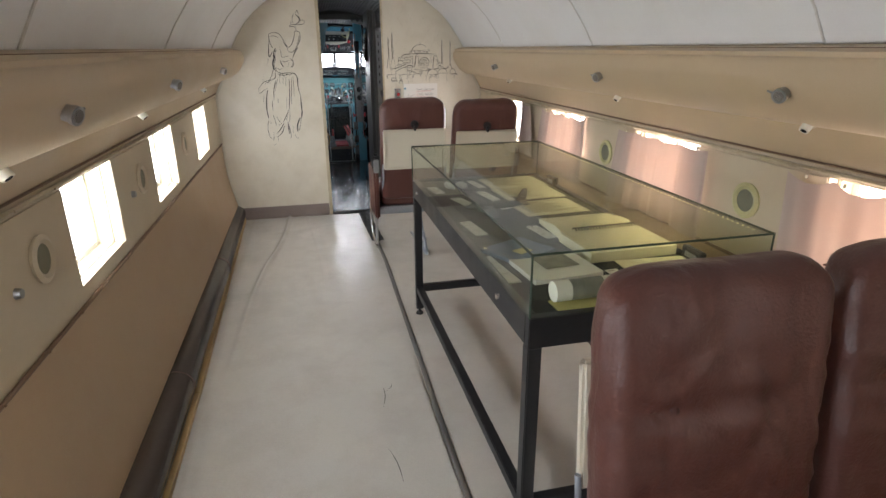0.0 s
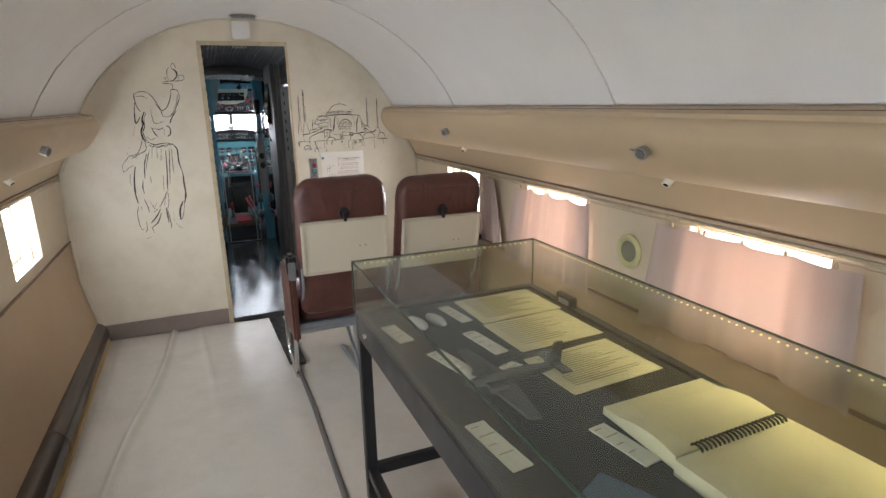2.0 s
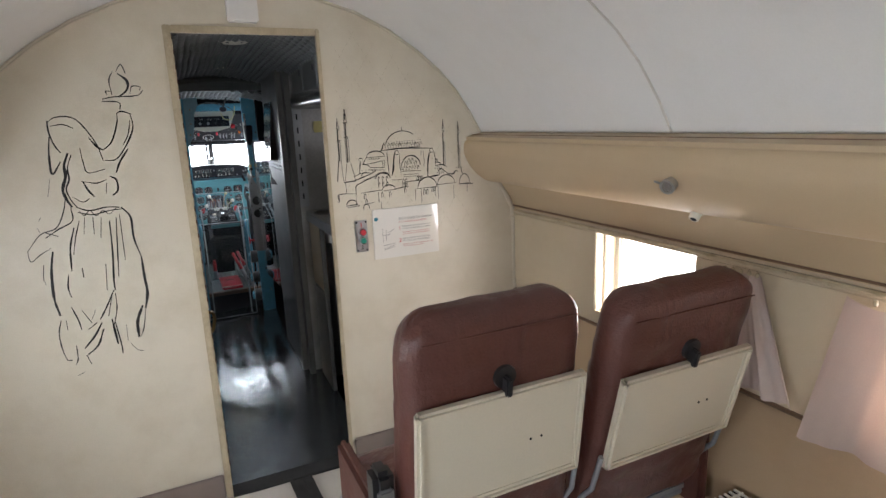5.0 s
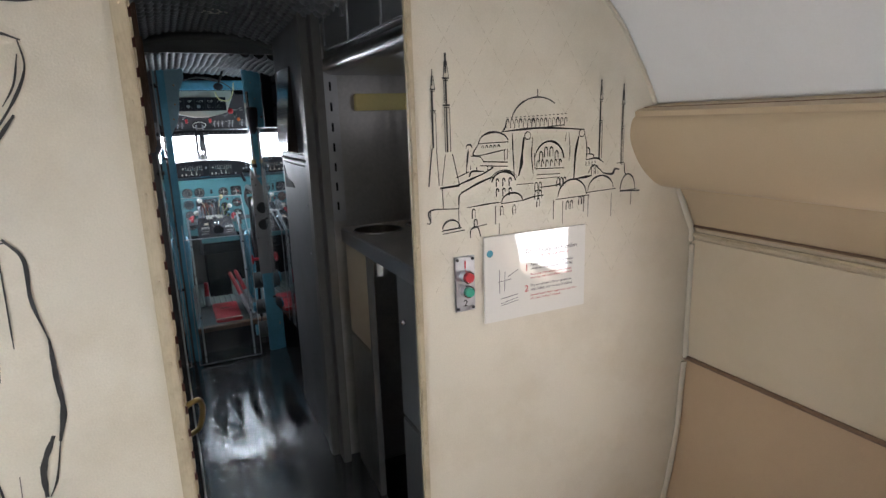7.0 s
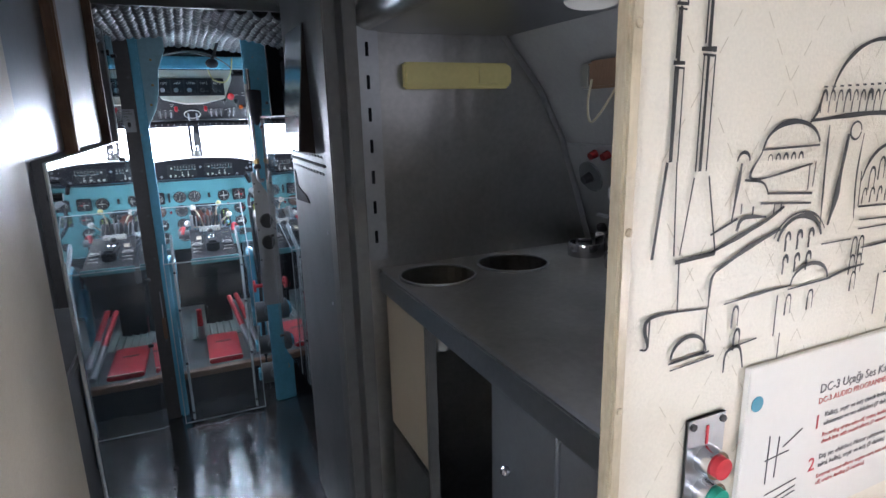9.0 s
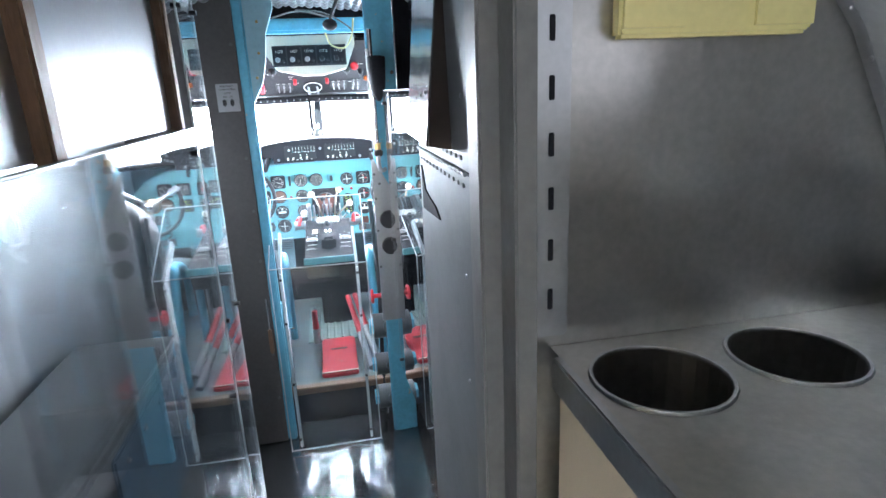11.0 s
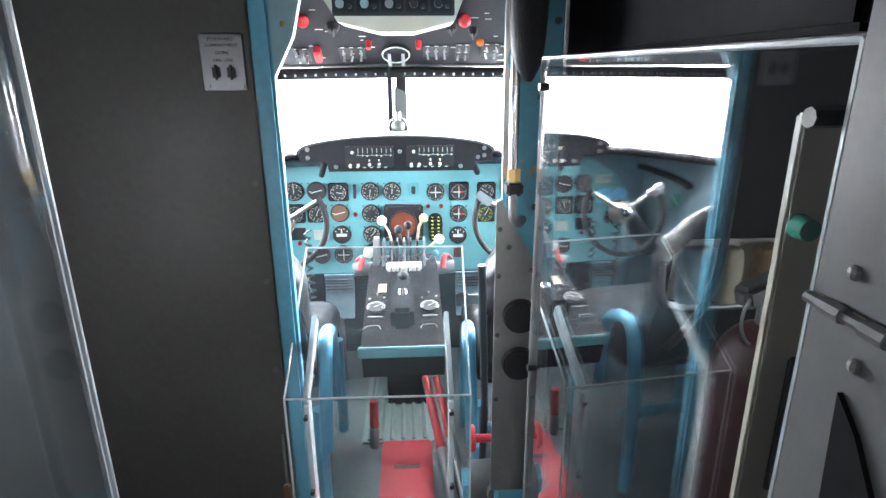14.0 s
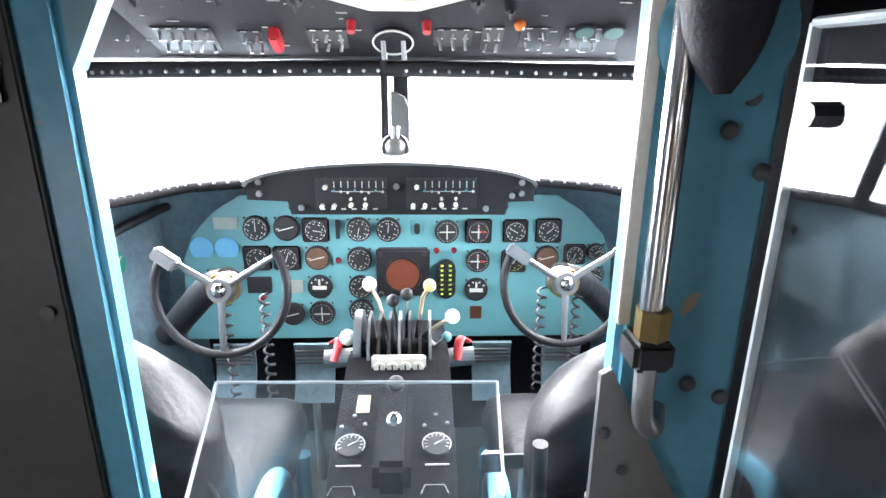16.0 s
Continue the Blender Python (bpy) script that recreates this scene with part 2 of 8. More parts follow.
    if bump:
        bp = n.new("ShaderNodeBump")
        bp.inputs["Strength"].default_value, bp.inputs["Distance"].default_value = bump, 0.004
        link(fine.outputs["Fac"], bp.inputs["Height"])
        link(bp.outputs[0], b.inputs["Normal"])
    if creases:
        # long soft folds or dents: strength, scale, depth
        fold, warp, bend = n.new("ShaderNodeTexNoise"), n.new("ShaderNodeMapping"), n.new("ShaderNodeBump")
        warp.inputs["Rotation"].default_value, warp.inputs["Scale"].default_value = (0.3, 0.5, 0.6), (1, 1, 0.45)
        fold.inputs["Scale"].default_value, fold.inputs["Detail"].default_value, fold.inputs["Distortion"].default_value = creases[1], 2.5, 1.4
        bend.inputs["Strength"].default_value, bend.inputs["Distance"].default_value = creases[0], creases[2]
        link(geo.outputs["Position"], warp.inputs["Vector"])
        link(warp.outputs[0], fold.inputs["Vector"])
        link(fold.outputs["Fac"], bend.inputs["Height"])
        if bump:
            link(bp.outputs[0], bend.inputs["Normal"])
        link(bend.outputs[0], b.inputs["Normal"])
    return m


def clear(name, tint, mirror=1.0, haze=0.0, base=0.045, veil=0.0):
    """Thin glass or acrylic: see-through, with a gloss that grows at a glance."""
    m = bpy.data.materials.new(name)
    m.use_nodes = True
    n, link = m.node_tree.nodes, m.node_tree.links.new
    n.remove(n["Principled BSDF"])
    tr, gl, lw, mix = n.new("ShaderNodeBsdfTransparent"), n.new("ShaderNodeBsdfGlossy"), n.new("ShaderNodeLayerWeight"), n.new("ShaderNodeMixShader")
    lw.inputs["Blend"].default_value = 0.5
    tr.inputs["Color"].default_value = (*tint, 1)
    gl.inputs["Roughness"].default_value = haze
    p = n.new("ShaderNodeMath")
    p.operation = "POWER"
    p.inputs[1].default_value = 4.0
    link(lw.outputs["Facing"], p.inputs[0])
    k = n.new("ShaderNodeMath")
    k.operation, k.use_clamp = "MULTIPLY_ADD", True
    k.inputs[1].default_value, k.inputs[2].default_value = 0.85 * mirror, base * mirror
    link(p.outputs[0], k.inputs[0])
    link(k.outputs[0], mix.inputs[0])
    link(tr.outputs[0], mix.inputs[1])
    link(gl.outputs[0], mix.inputs[2])
    top = mix
    # the sheet's haze is mixed in as an uneven pale blue diffuse colour
    if veil:
        df, top = n.new("ShaderNodeBsdfDiffuse"), n.new("ShaderNodeMixShader")
        df.inputs["Color"].default_value = (0.62, 0.72, 0.80, 1)
        geo, tex, rng = n.new("ShaderNodeNewGeometry"), n.new("ShaderNodeTexNoise"), n.new("ShaderNodeMapRange")
        tex.inputs["Scale"].default_value, tex.inputs["Detail"].default_value = 5.0, 7
        link(geo.outputs["Position"], tex.inputs["Vector"])
        rng.inputs["From Min"].default_value, rng.inputs["From Max"].default_value = 0.3, 0.7
        rng.inputs["To Min"].default_value, rng.inputs["To Max"].default_value = veil * 0.5, veil * 1.5
        link(tex.outputs["Fac"], rng.inputs["Value"])
        link(rng.outputs[0], top.inputs[0])
        link(mix.outputs[0], top.inputs[1])
        link(df.outputs[0], top.inputs[2])
    link(top.outputs[0], n["Material Output"].inputs["Surface"])
    return m


def cloth(name, colour, through):
    """Curtain cloth that lets light through."""
    m = material(name, colour, 0.9, vary=0.08, grain=400, stain=5, bump=0.1)
    n, link = m.node_tree.nodes, m.node_tree.links.new
    tl, mix = n.new("ShaderNodeBsdfTranslucent"), n.new("ShaderNodeMixShader")
    tl.inputs["Color"].default_value = (*through, 1)
    mix.inputs[0].default_value = 0.06
    link(n["Principled BSDF"].outputs[0], mix.inputs[1])
    link(tl.outputs[0], mix.inputs[2])
    link(mix.outputs[0], n["Material Output"].inputs["Surface"])
    return m


def glow(name, colour, strength):
    m = bpy.data.materials.new(name)
    m.use_nodes = True
    b = m.node_tree.nodes["Principled BSDF"]
    b.inputs["Base Color"].default_value = (*colour, 1)
    b.inputs["Emission Color"].default_value = (*colour, 1)
    b.inputs["Emission Strength"].default_value = strength
    return m


CREAM = material("cream_vinyl", (0.68, 0.62, 0.505), 0.42, vary=0.08, grain=260, stain=1.8, bump=0.2, dirt=(0.44, 0.35, 0.22), dirt_amount=0.38)
BEIGE = material("beige_panel", (0.46, 0.33, 0.205), 0.5, vary=0.06, grain=350, stain=1.8, bump=0.12, dirt=(0.33, 0.21, 0.12), dirt_amount=0.25)
TAN = material("tan_vinyl", (0.50, 0.385, 0.25), 0.46, vary=0.05, grain=350, stain=2.0, bump=0.1, dirt=(0.42, 0.3, 0.17), dirt_amount=0.25)
PANEL = material("cream_panel", (0.57, 0.48, 0.345), 0.45, vary=0.05, grain=350, stain=2.0, bump=0.1, dirt=(0.42, 0.32, 0.19), dirt_amount=0.3)
WHITE = material("ceiling_white", (0.78, 0.775, 0.765), 0.45, vary=0.03, grain=200, stain=1.2, bump=0.05, dirt=(0.6, 0.56, 0.5), dirt_amount=0.25)
LINO = material("floor_vinyl", (0.58, 0.55, 0.495), 0.25, vary=0.09, grain=220, stain=1.4, bump=0.16, gloss_vary=0.08, dirt=(0.36, 0.31, 0.25), dirt_amount=0.4, creases=(0.35, 2.2, 0.012))
ROLL = material("brown_vinyl_roll", (0.06, 0.042, 0.034), 0.2, vary=0.1, grain=120, stain=2, bump=0.08, gloss_vary=0.05)
SKIRT = material("skirting_carpet", (0.25, 0.2, 0.175), 0.85, vary=0.25, grain=500, stain=4, bump=0.8)
BATTEN = material("pine_batten", (0.52, 0.36, 0.17), 0.55, vary=0.2, grain=60, stain=4, bump=0.2, stretch=(8, 1, 8))
FRAME = material("varnished_frame", (0.52, 0.44, 0.30), 0.35, vary=0.15, grain=50, stain=5, bump=0.15, stretch=(6, 6, 1), dirt=(0.2, 0.12, 0.06), dirt_amount=0.6)
LEATHER = material("brown_leather", (0.10, 0.036, 0.028), 0.36, vary=0.14, grain=160, stain=4, bump=0.35, gloss_vary=0.08, creases=(0.6, 7.0, 0.02))
SEATTRIM = material("brown_trim", (0.10, 0.035, 0.025), 0.5, vary=0.15, grain=90, stain=5, bump=0.3)
TRAY = material("cream_plastic", (0.62, 0.57, 0.46), 0.35, vary=0.04, grain=200, stain=4, bump=0.05)
ALU = material("aluminium", (0.46, 0.47, 0.48), 0.33, 1.0, vary=0.1, grain=90, stain=3, bump=0.06)
SEATALU = material("seat_frame_grey", (0.33, 0.36, 0.4), 0.45, 0.6, vary=0.15, grain=90, stain=5, bump=0.1)
BLACK = material("black_steel", (0.018, 0.018, 0.02), 0.38, vary=0.2, grain=120, stain=4, bump=0.08)
RUBBER = material("black_rubber", (0.02, 0.02, 0.02), 0.7, vary=0.2, grain=90, stain=5, bump=0.2)
SLATE = material("case_lining", (0.016, 0.018, 0.02), 0.75, vary=0.12, grain=200, stain=3, bump=0.1)
INK = material("black_ink", (0.025, 0.023, 0.022), 0.6, vary=0.2, grain=150, stain=8, bump=0)
PAPER = material("aged_paper", (0.62, 0.58, 0.40), 0.85, vary=0.08, grain=90, stain=7, bump=0.06, dirt=(0.45, 0.36, 0.16), dirt_amount=0.35)
CARD = material("white_card", (0.68, 0.66, 0.58), 0.7, vary=0.04, grain=200, stain=6, bump=0.02)
CURTAIN = cloth("pink_curtain", (0.50, 0.41, 0.37), (0.80, 0.46, 0.32))
GREENRING = material("yellow_green_ring", (0.50, 0.47, 0.24), 0.4, vary=0.1, grain=120, stain=9, bump=0.05)
MESH = material("speaker_mesh", (0.24, 0.23, 0.16), 0.6, vary=0.3, grain=600, stain=6, bump=0.9)
SKYGLOW = glow("bright_sky", (0.97, 0.99, 1.0), 7.0)
CHROME = material("chrome", (0.62, 0.62, 0.64), 0.14, 1.0, vary=0.06, grain=60, stain=8, bump=0)
VITRINE = clear("case_glass", (0.955, 0.98, 0.945), 0.7, 0.0)
WINDOW = clear("window_glass", (0.97, 0.98, 0.98), 0.6, 0.02)
ACRYLIC = clear("clear_acrylic", (0.93, 0.955, 0.965), 1.7, 0.02, 0.05, 0.02)
CLEAN = clear("clean_acrylic", (0.93, 0.955, 0.965), 1.7, 0.012, 0.05, 0.003)
BARRIER = clear("barrier_acrylic", (0.95, 0.965, 0.97), 0.7, 0.008, 0.05, 0.025)
GALLEY = material("galley_metal", (0.46, 0.45, 0.43), 0.33, 1.0, vary=0.14, grain=70, stain=1.7, bump=0.02, gloss_vary=0.05, dirt=(0.2, 0.19, 0.17), dirt_amount=0.55, creases=(0.25, 2.6, 0.03))
LINING = material("galley_lining_paint", (0.34, 0.34, 0.33), 0.45, 0.3, vary=0.08, grain=90, stain=2.5, bump=0.04, dirt=(0.22, 0.2, 0.18), dirt_amount=0.35)
STEEL = material("brushed_panel", (0.33, 0.34, 0.35), 0.36, 0.9, vary=0.07, grain=90, stain=1.6, bump=0.03, gloss_vary=0.1)
GREY = material("dark_grey_paint", (0.10, 0.105, 0.105), 0.48, vary=0.1, grain=90, stain=3, bump=0.1)
FLOORMETAL = material("corridor_floor", (0.18, 0.187, 0.193), 0.22, 0.75, vary=0.2, grain=40, stain=4, bump=0.06, gloss_vary=0.1)
QUILT = material("quilted_grey", (0.15, 0.16, 0.165), 0.3, vary=0.15, grain=220, stain=3, bump=0.2)
BLUE = material("blue_paint", (0.13, 0.42, 0.57), 0.38, vary=0.14, grain=70, stain=3, bump=0.1, dirt=(0.05, 0.16, 0.22), dirt_amount=0.5, worn=(0.42, 0.36, 0.25))
PARTITION = material("partition_grey", (0.15, 0.156, 0.158), 0.5, 0.1, vary=0.1, grain=90, stain=2.2, bump=0.04, gloss_vary=0.08, spec=0.25, dirt=(0.07, 0.07, 0.07), dirt_amount=0.5)
POSTGREY = material("worn_post", (0.15, 0.145, 0.135), 0.5, 0.2, vary=0.15, grain=60, stain=5, bump=0.1)
PADBLUE = material("padded_blue_grey", (0.19, 0.30, 0.36), 0.5, vary=0.25, grain=60, stain=7, bump=0.4, creases=(0.6, 7.0, 0.02), dirt=(0.12, 0.12, 0.11), dirt_amount=0.4)
TRIMBLACK = material("pedestal_black", (0.010, 0.010, 0.012), 0.75, vary=0.3, grain=260, stain=6, bump=0.2, spec=0.06)
BULKGREY = material("bulkhead_paint", (0.088, 0.085, 0.083), 0.45, vary=0.15, grain=90, stain=3, bump=0.08, spec=0.3)
TEAL = material("teal_panel", (0.10, 0.285, 0.31), 0.42, vary=0.06, grain=120, stain=4, bump=0.05)
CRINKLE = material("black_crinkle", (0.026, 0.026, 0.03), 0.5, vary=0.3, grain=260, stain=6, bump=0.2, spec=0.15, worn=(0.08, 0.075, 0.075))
DIAL = material("dial_face", (0.022, 0.022, 0.024), 0.45, vary=0.2, grain=200, stain=20, bump=0)
MARK = material("dial_marking", (0.62, 0.61, 0.56), 0.5, vary=0.08, grain=200, stain=20, bump=0)
RED = material("red_paint", (0.50, 0.025, 0.035), 0.42, vary=0.15, grain=80, stain=6, bump=0.1, worn=(0.25, 0.16, 0.14))
GREEN = material("green_button", (0.02, 0.30, 0.20), 0.3, vary=0.05, grain=80, stain=9, bump=0)
YELLOW = material("yellow_paint", (0.60, 0.52, 0.22), 0.45, vary=0.08, grain=80, stain=6, bump=0.05)
IVORY = material("ivory_knob", (0.75, 0.72, 0.62), 0.28, vary=0.05, grain=90, stain=20, bump=0)
RUST = material("radar_screen", (0.16, 0.045, 0.025), 0.35, vary=0.2, grain=60, stain=14, bump=0)
SKYBLUE = material("sky_blue_disc", (0.13, 0.42, 0.66), 0.45, vary=0.06, grain=60, stain=10, bump=0)
SEATBLACK = material("black_leatherette", (0.02, 0.021, 0.024), 0.44, vary=0.2, grain=120, stain=5, bump=0.2, creases=(0.4, 9.0, 0.012), spec=0.4)
BRASS = material("brass", (0.36, 0.26, 0.11), 0.36, 1.0, vary=0.15, grain=80, stain=9, bump=0.05)
# near-black parts, and shade painted inside holes, gaps and bays
DARK = material("dark_parts_and_shade", (0.012, 0.012, 0.014), 0.8, vary=0.3, grain=40, stain=3, bump=0.2, spec=0.08)
WOODBROWN = material("brown_wood_edge", (0.17, 0.10, 0.06), 0.5, vary=0.25, grain=50, stain=5, bump=0.2, stretch=(6, 6, 1))

# ---- cabin: structure ----
BACK, BULK = -2.2, 5.3
FL = -0.06  # level of the cabin floor
ARCH = [(0.985, 1.388), (0.93, 1.485), (0.857, 1.589), (0.78, 1.67), (0.68, 1.75), (0.56, 1.826), (0.42, 1.892), (0.22, 1.946), (0, 1.966)]
ARCH = ARCH + [(-x, z) for x, z in ARCH[-2::-1]]

bm = box(-1.3, 1.3, BACK, BULK + 0.02, FL - 0.08, FL)
setting("floor", bm, LINO, "worn beige vinyl cabin floor with creases and scuffs")


def ripple(u, v):
    x, y = -0.975 + 0.972 * u, 1.2 + 4.07 * v
    k = 0.5 + 0.5 * noise.noise((x * 2.2, y * 0.8, 3))
    w = 2 * max(0, noise.noise((x * 5 + 0.6 * y, y * 0.7, 1))) ** 2
    crease = -0.66 - 0.10 * (5.1 - y) + 0.02 * math.sin(3 * y)
    fold = 0.02 * math.exp(-((x - crease) / 0.02) ** 2) * max(0, min(1, (y - 2.4) / 1.5)) + 0.009 * math.exp(-((x + 0.45 + 0.06 * math.sin(1.3 * y)) / 0.02) ** 2) * max(0, min(1, (y - 3.6) / 1.2))
    edge = 0.014 * math.exp(-((x + 0.94) / 0.03) ** 2) * k
    return x, y, FL + 0.004 + 0.010 * w + fold + edge + 0.016 * max(0, (y - 4.0) / 1.3) * 2 * max(0, noise.noise((x * 6, y * 2.2, 9))) ** 2


part("floor_covering", sheet(ripple, 130, 150), LINO, None, "loose beige vinyl sheet with ripples along the aisle", 60)
tagged(bpy.data.objects["floor_covering"], category="floor covering", kind="structure")
bm = sweep(curve([(0.0, -2.0, FL + 0.004), (0.015, 1.6, FL + 0.004), (0.028, 2.5, FL + 0.004), (0.042, 3.4, FL + 0.004), (0.05, 3.9, FL + 0.004), (0.045, 4.45, FL + 0.004)], 12), 0.013, 6, flat=0.4)
setting("floor_seam", bm, material("seam_grey", (0.13, 0.125, 0.115), 0.5), "dark grey joint strip between floor coverings", 60, "floor strip")


def scuff(x, y, l, a):
    p = [(x + l * t * math.sin(a) + 0.01 * math.sin(3 * t), y + l * t * math.cos(a), FL + 0.0125) for t in (0, 0.3, 0.6, 1)]
    return curve(p, 4)


bm = bmesh.new()
for x, y, l, a in ((-0.2, 2.18, 0.16, 0.1), (-0.19, 1.72, 0.2, -0.15), (-0.17, 2.3, 0.06, 0.5)):
    sweep(scuff(x, y, l, a), lambda t: 0.0016 * math.sin(math.pi * min(0.95, max(0.1, t))), 4, bm, flat=0.3)
setting("floor_scuff", bm, RUBBER, "black scuff marks on the vinyl floor", None, "scuff")

bm = loft(ARCH, BACK, BULK, 0.02, 1)
setting("ceiling", bm, WHITE, "white arched cabin ceiling with panel joints", 40)
bm = bmesh.new()
for yy in (-1.2, 0.15, 1.5, 2.85, 4.2):
    sweep([(x * 0.999, yy + 0.02 * math.sin(4 * x), z - 0.001) for x, z in ARCH], 0.004, 6, bm, up=(0, 1, 0))
setting("ceiling_seam", bm, material("seam_filler", (0.62, 0.6, 0.56), 0.6, bump=0.1), "raised joint lines across the ceiling", 60, "ceiling seam")


def pane_wall(s, name, n0, wins):
    lower = [(s * 1.045, FL), (s * 1.078, 0.08), (s * 1.118, 0.25), (s * 1.138, 0.38), (s * 1.152, 0.625)]
    setting("wall_" + name, loft(lower, BACK, BULK, 0.02, 1), BEIGE, "plain beige lower side wall of the cabin", 30, "wall")
    upper = [(s * 1.148, 1.035), (s * 1.12, 1.09), (s * 1.07, 1.165)]
    setting("wall_upper_" + name, loft(upper, BACK, BULK, 0.02, 1), TAN, "tan vinyl panel above the windows", 30, "wall")
    duct = curve([(s * 1.072, 0, 1.163), (s * 1.0, 0, 1.175), (s * 0.935, 0, 1.225), (s * 0.893, 0, 1.29), (s * 0.887, 0, 1.335), (s * 0.905, 0, 1.366), (s * 0.985, 0, 1.384)], 5)
    setting("air_duct_" + name, loft([(p.x, p.z) for p in duct], BACK, BULK - 0.004, 0.012, 1), TAN, "tan vinyl-covered air duct running along the wall", 60, "duct")
    setting("duct_shelf_" + name, box(*sorted((s * 0.93, s * 1.02)), BACK, BULK - 0.004, 1.378, 1.388), WOODBROWN, "dark brown edge on top of the duct", None, "trim")
    # window band: sills, heads, and a panel between each pair of windows
    bm = box(*sorted((s * 1.152, s * 1.185)), BACK, BULK, 0.62, 0.685)
    box(*sorted((s * 1.150, s * 1.185)), BACK, BULK, 1.005, 1.04, 0, bm)
    setting("window_band_" + name, bm, PANEL, "cream rails above and below the cabin windows", None, "wall")
    edges = [BACK] + [e for wy in wins[::-1] for e in (wy - 0.235, wy + 0.235)] + [BULK]
    for a, b in zip(edges[::2], edges[1::2]):
        setting("wall_panel_" + name, box(*sorted((s * 1.146, s * 1.186)), a, b, 0.683, 1.007, 0.004), PANEL, "cream vinyl panel between cabin windows", None, "wall panel")
    for z, x, r, c in ((1.020, 1.143, 0.008, FRAME), (0.628, 1.147, 0.007, WOODBROWN), (1.045, 1.139, 0.004, WOODBROWN)):
        bm = sweep([(s * x, BACK, z), (s * x, BULK, z)], r, 6)
        for k in range(30):
            if r > 0.006:
                ball((s * (x - r), BACK + 0.12 + k * 0.25, z), 0.004, (1, 1, 1), bm, 6)
        setting("trim_" + name, bm, c, "thin brown beading with screws along the window band", None, "trim")
    for i, wy in enumerate(wins):
        w = thing("window_%d" % (n0 + i), (s * 1.2, wy, 0.685), "small square cabin window with a cream reveal, bright with daylight", "window", "cabin windows", "structure")
        bm = bmesh.new()
        for y0, y1, z0, z1 in ((wy - 0.255, wy - 0.228, 0.66, 1.03), (wy + 0.228, wy + 0.255, 0.66, 1.03), (wy - 0.24, wy + 0.24, 0.655, 0.688), (wy - 0.24, wy + 0.24, 1.003, 1.03)):
            box(*sorted((s * 1.187, s * 1.29)), y0, y1, z0, z1, 0.004, bm)
        part("reveal", bm, PANEL, w)
        bm = bmesh.new()
        for y0, y1, z0, z1 in ((wy - 0.235, wy - 0.2, 0.68, 1.01), (wy + 0.2, wy + 0.235, 0.68, 1.01), (wy - 0.2, wy + 0.2, 0.68, 0.71), (wy - 0.2, wy + 0.2, 0.985, 1.01)):
            box(*sorted((s * 1.24, s * 1.262)), y0, y1, z0, z1, 0.006, bm)
        part("window_frame", bm, CARD, w)
        p = part("pane", box(*sorted((s * 1.248, s * 1.252)), wy - 0.2, wy + 0.2, 0.71, 0.985), WINDOW, w)
        p.visible_shadow = False


pane_wall(-1, "left", 1, WINDOWS)
pane_wall(1, "right", 7, RIGHT_WINDOWS)

# bright sky outside the windows
for s in (-1, 1):
    setting("backdrop", box(*sorted((s * 1.62, s * 1.63)), BACK - 1.0, 6.0, 0.0, 2.2), SKYGLOW, "plain bright sky outside the cabin windows", None, "sky")

# rear end, behind the walk
setting("wall_rear", box(-1.3, 1.3, BACK - 0.03, BACK, -0.05, 2.0), CREAM, "plain cream rear wall", None, "wall")

# bulkhead with the doorway
lower_l = [(-1.045, FL), (-1.078, 0.08), (-1.118, 0.25), (-1.138, 0.38), (-1.16, 0.625), (-1.16, 1.03), (-1.08, 1.16), (-1.03, 1.3), (-0.985, 1.388)]
ring = lower_l + [(x, z) for x, z in ARCH[::-1][1:-1]] + [(-x, z) for x, z in lower_l[::-1]]
DL, DW, DH = -0.263, 0.256, 1.798  # doorway: its sides and height
outline = ring + [(DW, FL), (DW, DH), (DL, DH), (DL, FL)]
bm = plate(outline, BULK, BULK + 0.008)
wider = {DW: DW + 0.05, DL: DL - 0.05}
plate([(wider.get(x, x), DH + 0.02 if z == DH else z) for x, z in outline], BULK + 0.008, BULK + 0.036, bm)
setting("wall_bulkhead", bm, CREAM, "cream vinyl bulkhead with line drawings and faint quilted stitching", None, "wall")
# stitched diamond lines on the bulkhead
bm = bmesh.new()
for k in range(-9, 14):
    for d in (1, -1):
        x0 = 0.29 + 0.11 * k * 1.0
        pts = [(x0 + d * 0.58 * t, 0.95 + 0.9 * t) for t in [i / 40 for i in range(41)]]
        for (xa, za), (xb, zb) in zip(pts[::1], pts[1::1]):
            if 0.3 < xa < 0.97 and 0.3 < xb < 0.97 and xa * xa / 0.98 ** 2 + max(0, za - 1.0) ** 2 / 0.93 ** 2 < 0.93:
                xm, zm = xa + (xb - xa) * 0.6, za + (zb - za) * 0.6
                own = [bm.verts.new((xa - 0.0006, BULK - 0.0012, za)), bm.verts.new((xm - 0.0006, BULK - 0.0012, zm)), bm.verts.new((xm + 0.0006, BULK - 0.0012, zm)), bm.verts.new((xa + 0.0006, BULK - 0.0012, za))]
                bm.faces.new(own)
setting("stitching", bm, material("stitch_thread", (0.5, 0.44, 0.33), 0.8, bump=0), "faint diamond stitching on the bulkhead", None, "stitching")

